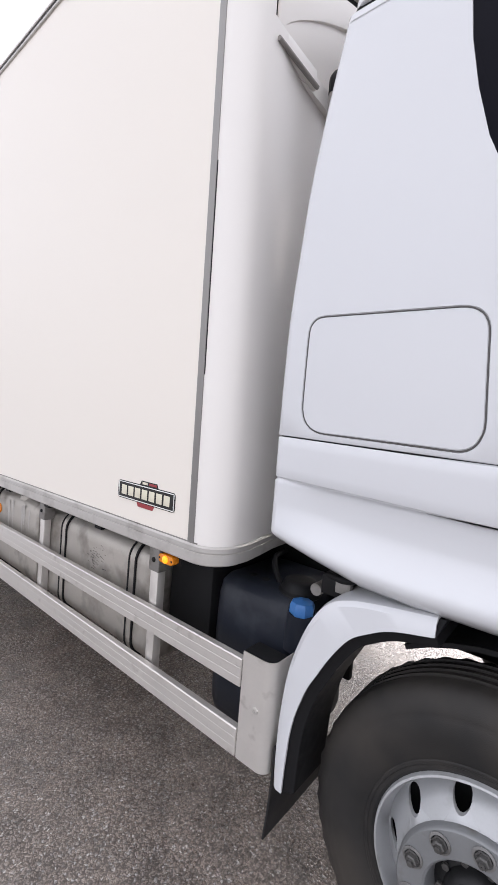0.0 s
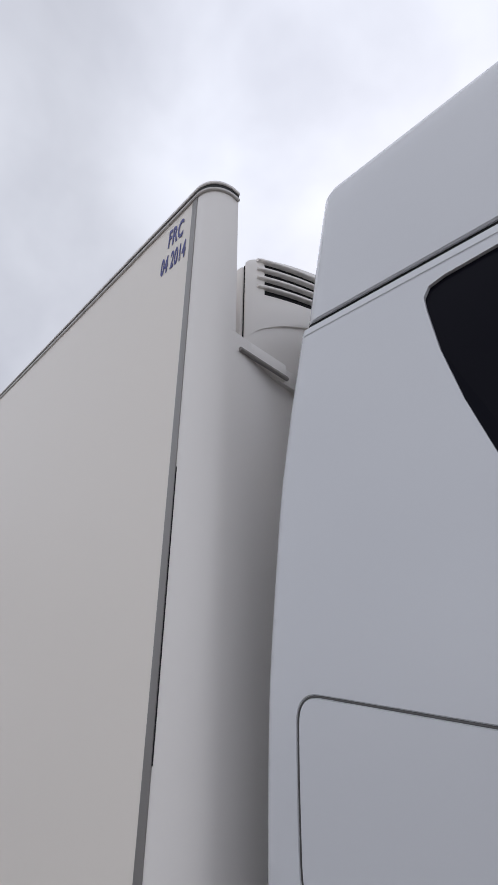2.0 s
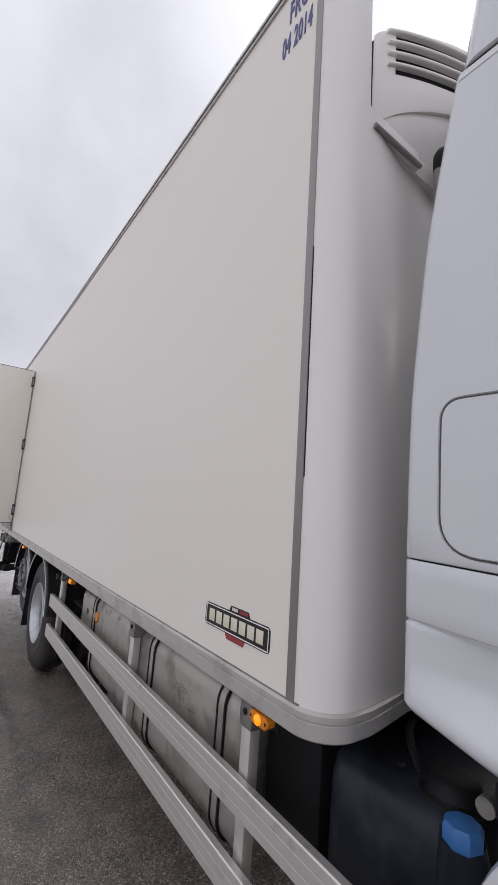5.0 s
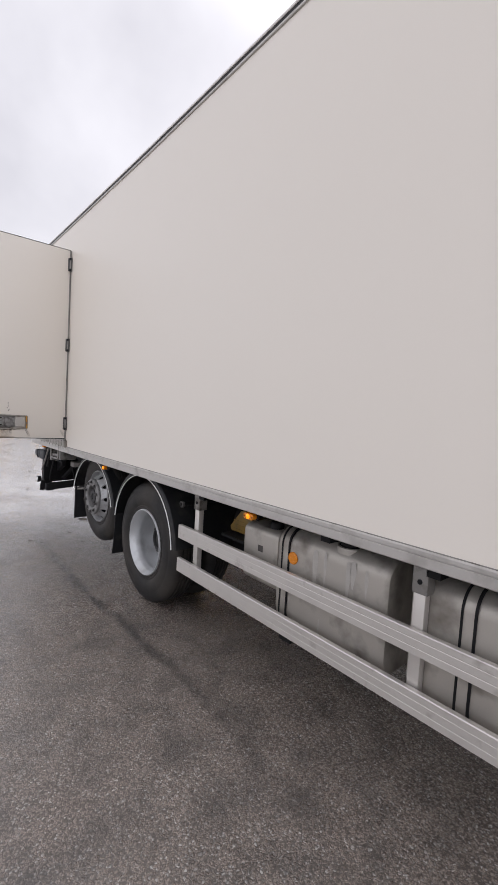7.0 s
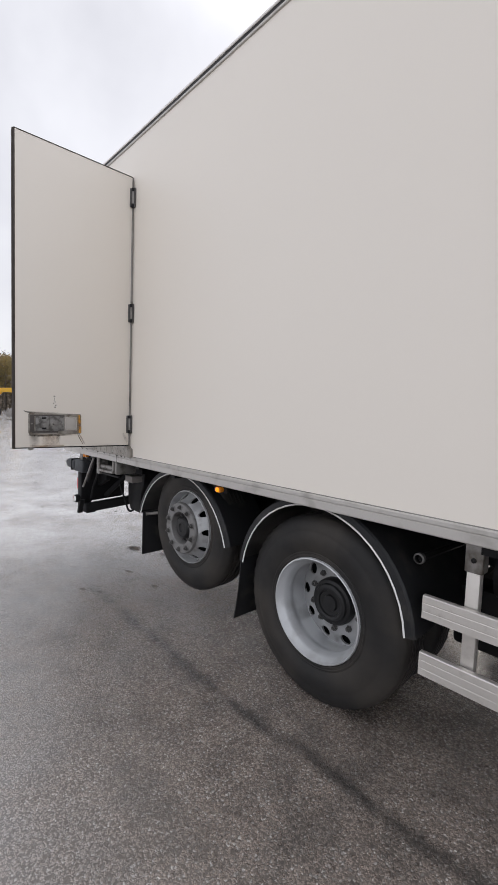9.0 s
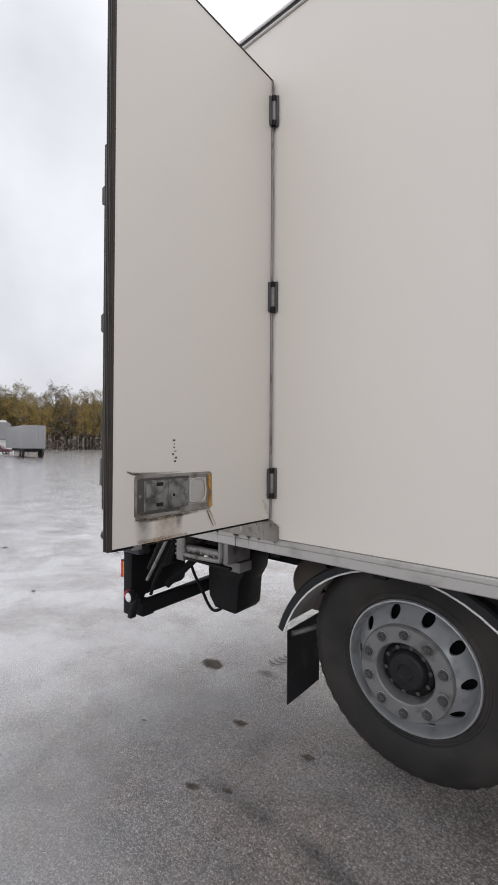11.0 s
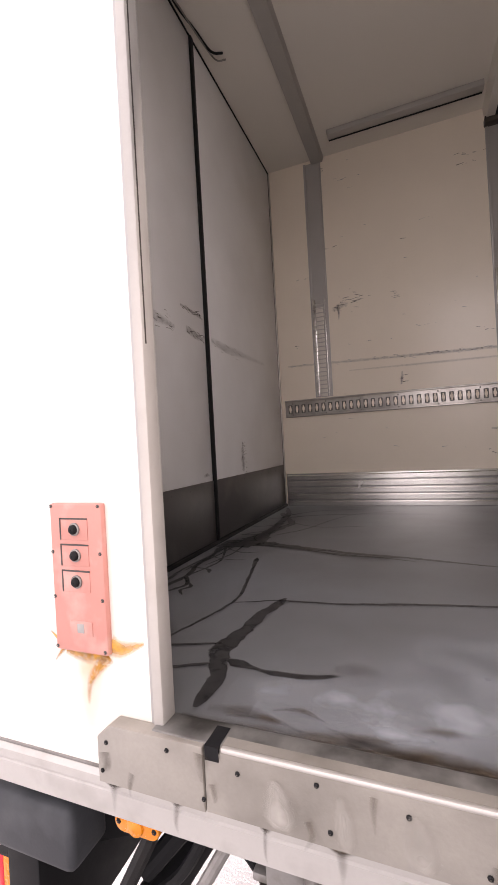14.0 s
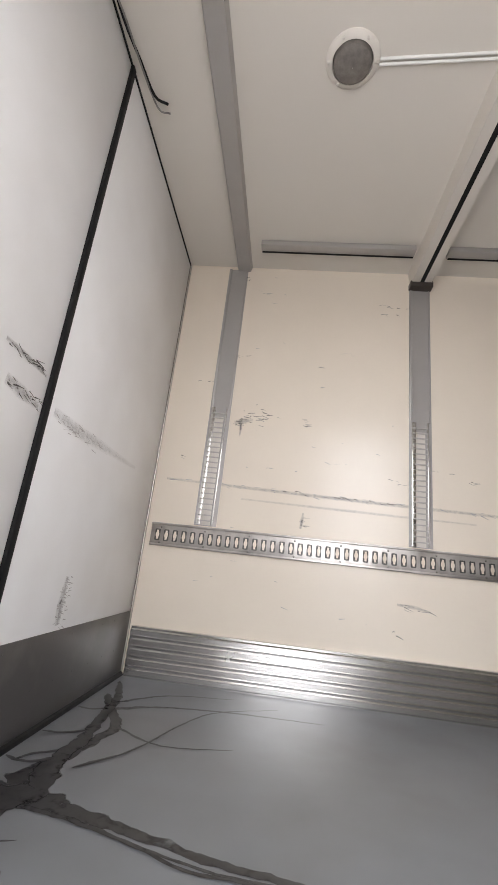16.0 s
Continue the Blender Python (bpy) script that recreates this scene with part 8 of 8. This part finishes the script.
# trees: trunk, limbs and a crown of many small clumps
def tree(kind, seed):
    r = random.Random(seed)
    e = thing("tree", {"birch": "yellow autumn birch at the wood edge", "mixed": "olive-brown autumn tree at wood edge", "bare": "half-bare brown tree among taller ones", "spruce": "dark green spruce in the wood"}[kind], "tree", (0, 0, 0), group="wood edge trees")
    H = {"birch": 15, "mixed": 16, "bare": 17, "spruce": 18}[kind]
    bm = tube([(0, 0, -0.2), (0.1, 0.05, H * 0.35), (0.0, 0.15, H * 0.7), (0.05, 0.1, H * 0.97)], [0.26, 0.2, 0.11, 0.03], 7)
    tips = []
    if kind != "spruce":
        for k in range(16):
            z = H * (0.28 + 0.62 * k / 16)
            a = k * 2.4 + r.uniform(-0.5, 0.5)
            ln = H * 0.20 * (1.15 - abs(z / H - 0.55)) * r.uniform(0.8, 1.25)
            tip = (ln * math.cos(a), ln * math.sin(a), z + ln * r.uniform(0.5, 0.9))
            tube([(0.05, 0.05, z), (tip[0] * 0.5, tip[1] * 0.5, z + (tip[2] - z) * 0.4), tip], [0.07, 0.045, 0.015], 5, bm)
            tips.append((tip, ln))
    part("trunk", bm, M_BARK, e, "slim trunk with limbs")
    bm = bmesh.new()

    def leaf(p, s):
        d = Vector((r.gauss(0, 1), r.gauss(0, 1), r.gauss(0, 0.7))).normalized()
        u = d.orthogonal().normalized() * s
        v = d.cross(u) * r.uniform(0.6, 1.0)
        q = Vector(p)
        bm.faces.new([bm.verts.new(q + k) for k in (u * 1.1, v * 0.8 + u * 0.2, -u * 0.9 + v * 0.2, -v)])
    if kind == "spruce":
        for k in range(26):
            z = H * (0.10 + 0.88 * k / 26)
            rad = 2.6 * (1 - z / H) ** 0.85 + 0.12
            for j in range(26):
                a = r.uniform(0, 6.28)
                q = rad * math.sqrt(r.uniform(0.1, 1)) * r.uniform(0.75, 1.1)
                leaf((q * math.cos(a), q * math.sin(a), z - 0.28 * q + r.uniform(-0.2, 0.2)), r.uniform(0.12, 0.34))
    else:
        dens = {"birch": 150, "mixed": 160, "bare": 110}[kind]
        for tip, ln in tips:
            for j in range(dens):
                f = r.uniform(0.3, 1.15)
                c = (tip[0] * f, tip[1] * f, tip[2] * (0.92 + 0.08 * f))
                leaf((c[0] + r.gauss(0, 0.6), c[1] + r.gauss(0, 0.6), c[2] + r.gauss(0, 0.65)), r.uniform(0.09, 0.25))
    part("crown", bm, {"birch": M_LEAFY, "mixed": M_LEAFO, "bare": M_LEAFB, "spruce": M_LEAFD}[kind], e, "open crown of small leaf clumps", 0)
    return e


kinds = [tree("birch", 1), tree("mixed", 2), tree("bare", 3), tree("spruce", 4), tree("mixed", 5), tree("birch", 6)]
r = random.Random(21)
spots = []
for k in range(330):
    a = radians(98 + 88 * (k / 330) + r.uniform(-0.6, 0.6))
    d = r.uniform(128, 172)
    spots.append((-6 + d * math.cos(a), -2 + d * math.sin(a), d, a))
for i, (x, y, d, a) in enumerate(spots):
    sec = math.degrees(a)
    pick = r.choice([0, 1, 4, 5, 5, 1, 0, 2]) if sec > 146 else r.choice([2, 2, 3, 1, 4, 2, 3, 0])
    s = r.uniform(0.85, 1.25) * (0.72 if sec < 146 else 0.86)
    src = kinds[pick]
    if i < 6:
        src = kinds[i]
        src.scale = (s, s, s)
        src.matrix_basis = pose(x, y, 0, 0, 0, r.uniform(0, 360)) @ Matrix.Diagonal((s, s, s, 1))
    else:
        src.scale = src.scale
        t = copy_thing(src, pose(x, y, 0, 0, 0, r.uniform(0, 360)))
        t.scale = (s, s, s * r.uniform(0.9, 1.1))
# undergrowth that fills the wood's foot
bm = bmesh.new()
for k in range(26000):
    a = radians(96 + 92 * r.random())
    d = r.uniform(124, 178)
    z = r.random() ** 1.3 * 10.0
    p = Vector((-6 + d * math.cos(a), -2 + d * math.sin(a), z))
    s = r.uniform(0.18, 0.45)
    n = Vector((r.gauss(0, 1), r.gauss(0, 1), r.gauss(0, 1))).normalized()
    u = n.orthogonal().normalized() * s
    v = n.cross(u)
    bm.faces.new([bm.verts.new(p + q) for q in (u, v * 0.9, -u, -v)])
tagged(part("undergrowth", bm, M_LEAFB, None, "", 0), "brown undergrowth filling the foot of the wood", "bushes", kind="stuff")
bm = bmesh.new()
rows = []
for k in range(61):
    a = radians(84 + 112 * k / 60)
    h = 11 + 3.0 * noise.noise((k * 0.35, 0, 0)) + 1.5 * noise.noise((k * 1.3, 5, 0))
    rows.append([(-6 + q * math.cos(a), -2 + q * math.sin(a), z) for q, z in ((190, -1), (205, h * 0.8), (225, h * 1.15), (260, h), (320, -1))])
loft(rows, closed=False, bm=bm)
tagged(part("wooded_rise", bm, M_LEAFB, None), "low brown wooded rise behind the trees", "hill", kind="structure")

# small things lying on the asphalt
r = random.Random(8)
for k, (x, y, s) in enumerate(((-8.7, 1.2, 0.035), (-9.6, 0.4, 0.03), (-10.4, 2.0, 0.04), (-7.6, -0.9, 0.02), (-12.0, 1.0, 0.05), (-6.5, 1.6, 0.02), (-14, -1.0, 0.05))):
    p = thing("leaf_litter", "small dark dead leaf on wet asphalt", "leaf", (x, y, 0), group="leaf litter")
    bm = bmesh.new()
    pts = [(math.cos(q) * s * r.uniform(0.6, 1.2), math.sin(q) * s * 0.7 * r.uniform(0.6, 1.2), s * 0.12 * r.random()) for q in [i * 6.283 / 8 for i in range(8)]]
    vs = [bm.verts.new((x + a, y + b, 0.004 + c)) for a, b, c in pts]
    bm.faces.new(vs)
    fc = bmesh.ops.extrude_face_region(bm, geom=bm.faces[:])["geom"]
    bmesh.ops.translate(bm, verts=[v for v in fc if isinstance(v, bmesh.types.BMVert)], vec=(0, 0, 0.003))
    part("blade", bm, M_SCUFF, p, "", 0)
oil = thing("oil_stain", "round dark oil stain on wet asphalt", "stain", (-6.95, 0.58, 0))
streak("stain", [(-7.03, 0.575), (-6.945, 0.585), (-6.86, 0.58)], [0.05, 0.080, 0.05], [1.6, 3.0, 1.6], oil, lambda q: (q[0], q[1], 0.004), M_SCUFFT)
tp = thing("tyre_print", "wet tyre tread print on asphalt", "tyre mark", (-6.58, 0.98, 0))
for k in range(5):
    y = 0.885 + 0.048 * k
    streak("tread_mark", [(-6.66 + 0.012 * k, y + 0.035), (-6.61 + 0.01 * k, y), (-6.55 + 0.008 * k, y + 0.012), (-6.505 + 0.006 * k, y + 0.05)], [0.004, 0.010, 0.010, 0.003], [0.8, 2.2, 2.0, 0.6], tp, lambda q, k=k: (q[0], q[1], 0.004 + 0.0002 * k), M_SCUFFT)
for pts in ([(-6.56, 1.66), (-6.42, 1.69), (-6.25, 1.67), (-6.0, 1.70)], [(-6.55, 1.46), (-6.36, 1.45), (-6.16, 1.42), (-5.9, 1.45)]):
    ck = thing("ground_crack", "thin dark crack in the asphalt", "crack", (pts[0][0], pts[0][1], 0))
    streak("crack", pts, [0.004, 0.009, 0.007, 0.003], [1.6, 2.6, 2.2, 1.0], ck, lambda q: (q[0], q[1], 0.004), M_SCUFFT)
for pts, w in (([(-6.62, 0.72), (-6.55, 0.74), (-6.48, 0.72)], 0.05), ([(-6.32, 0.62), (-6.26, 0.65), (-6.2, 0.64)], 0.04)):
    ds = thing("oil_stain", "faint dark blotch on wet asphalt", "stain", (pts[1][0], pts[1][1], 0))
    streak("stain", pts, [w * 0.6, w, w * 0.6], [0.5, 1.1, 0.5], ds, lambda q: (q[0], q[1], 0.0042), M_SCUFFT)

# small potholes and damp dirt spots behind the lorry
for k, (x, y, w) in enumerate(((-6.33, 0.20, 0.030), (-5.87, 0.22, 0.028), (-6.20, -0.31, 0.026), (-6.79, -0.16, 0.012), (-6.05, -0.22, 0.018))):
    hole = thing("ground_stain", "small dark pothole with damp dirt in the asphalt", "stain", (x, y, 0))
    streak("stain", [(x - w * 1.6, y - w * 0.4), (x, y), (x + w * 1.5, y + w * 0.6)], [w * 0.5, w, w * 0.4], [0.9, 2.4, 0.8], hole, lambda q, k=k: (q[0], q[1], 0.0044 + 0.0001 * k), M_SCUFFT)
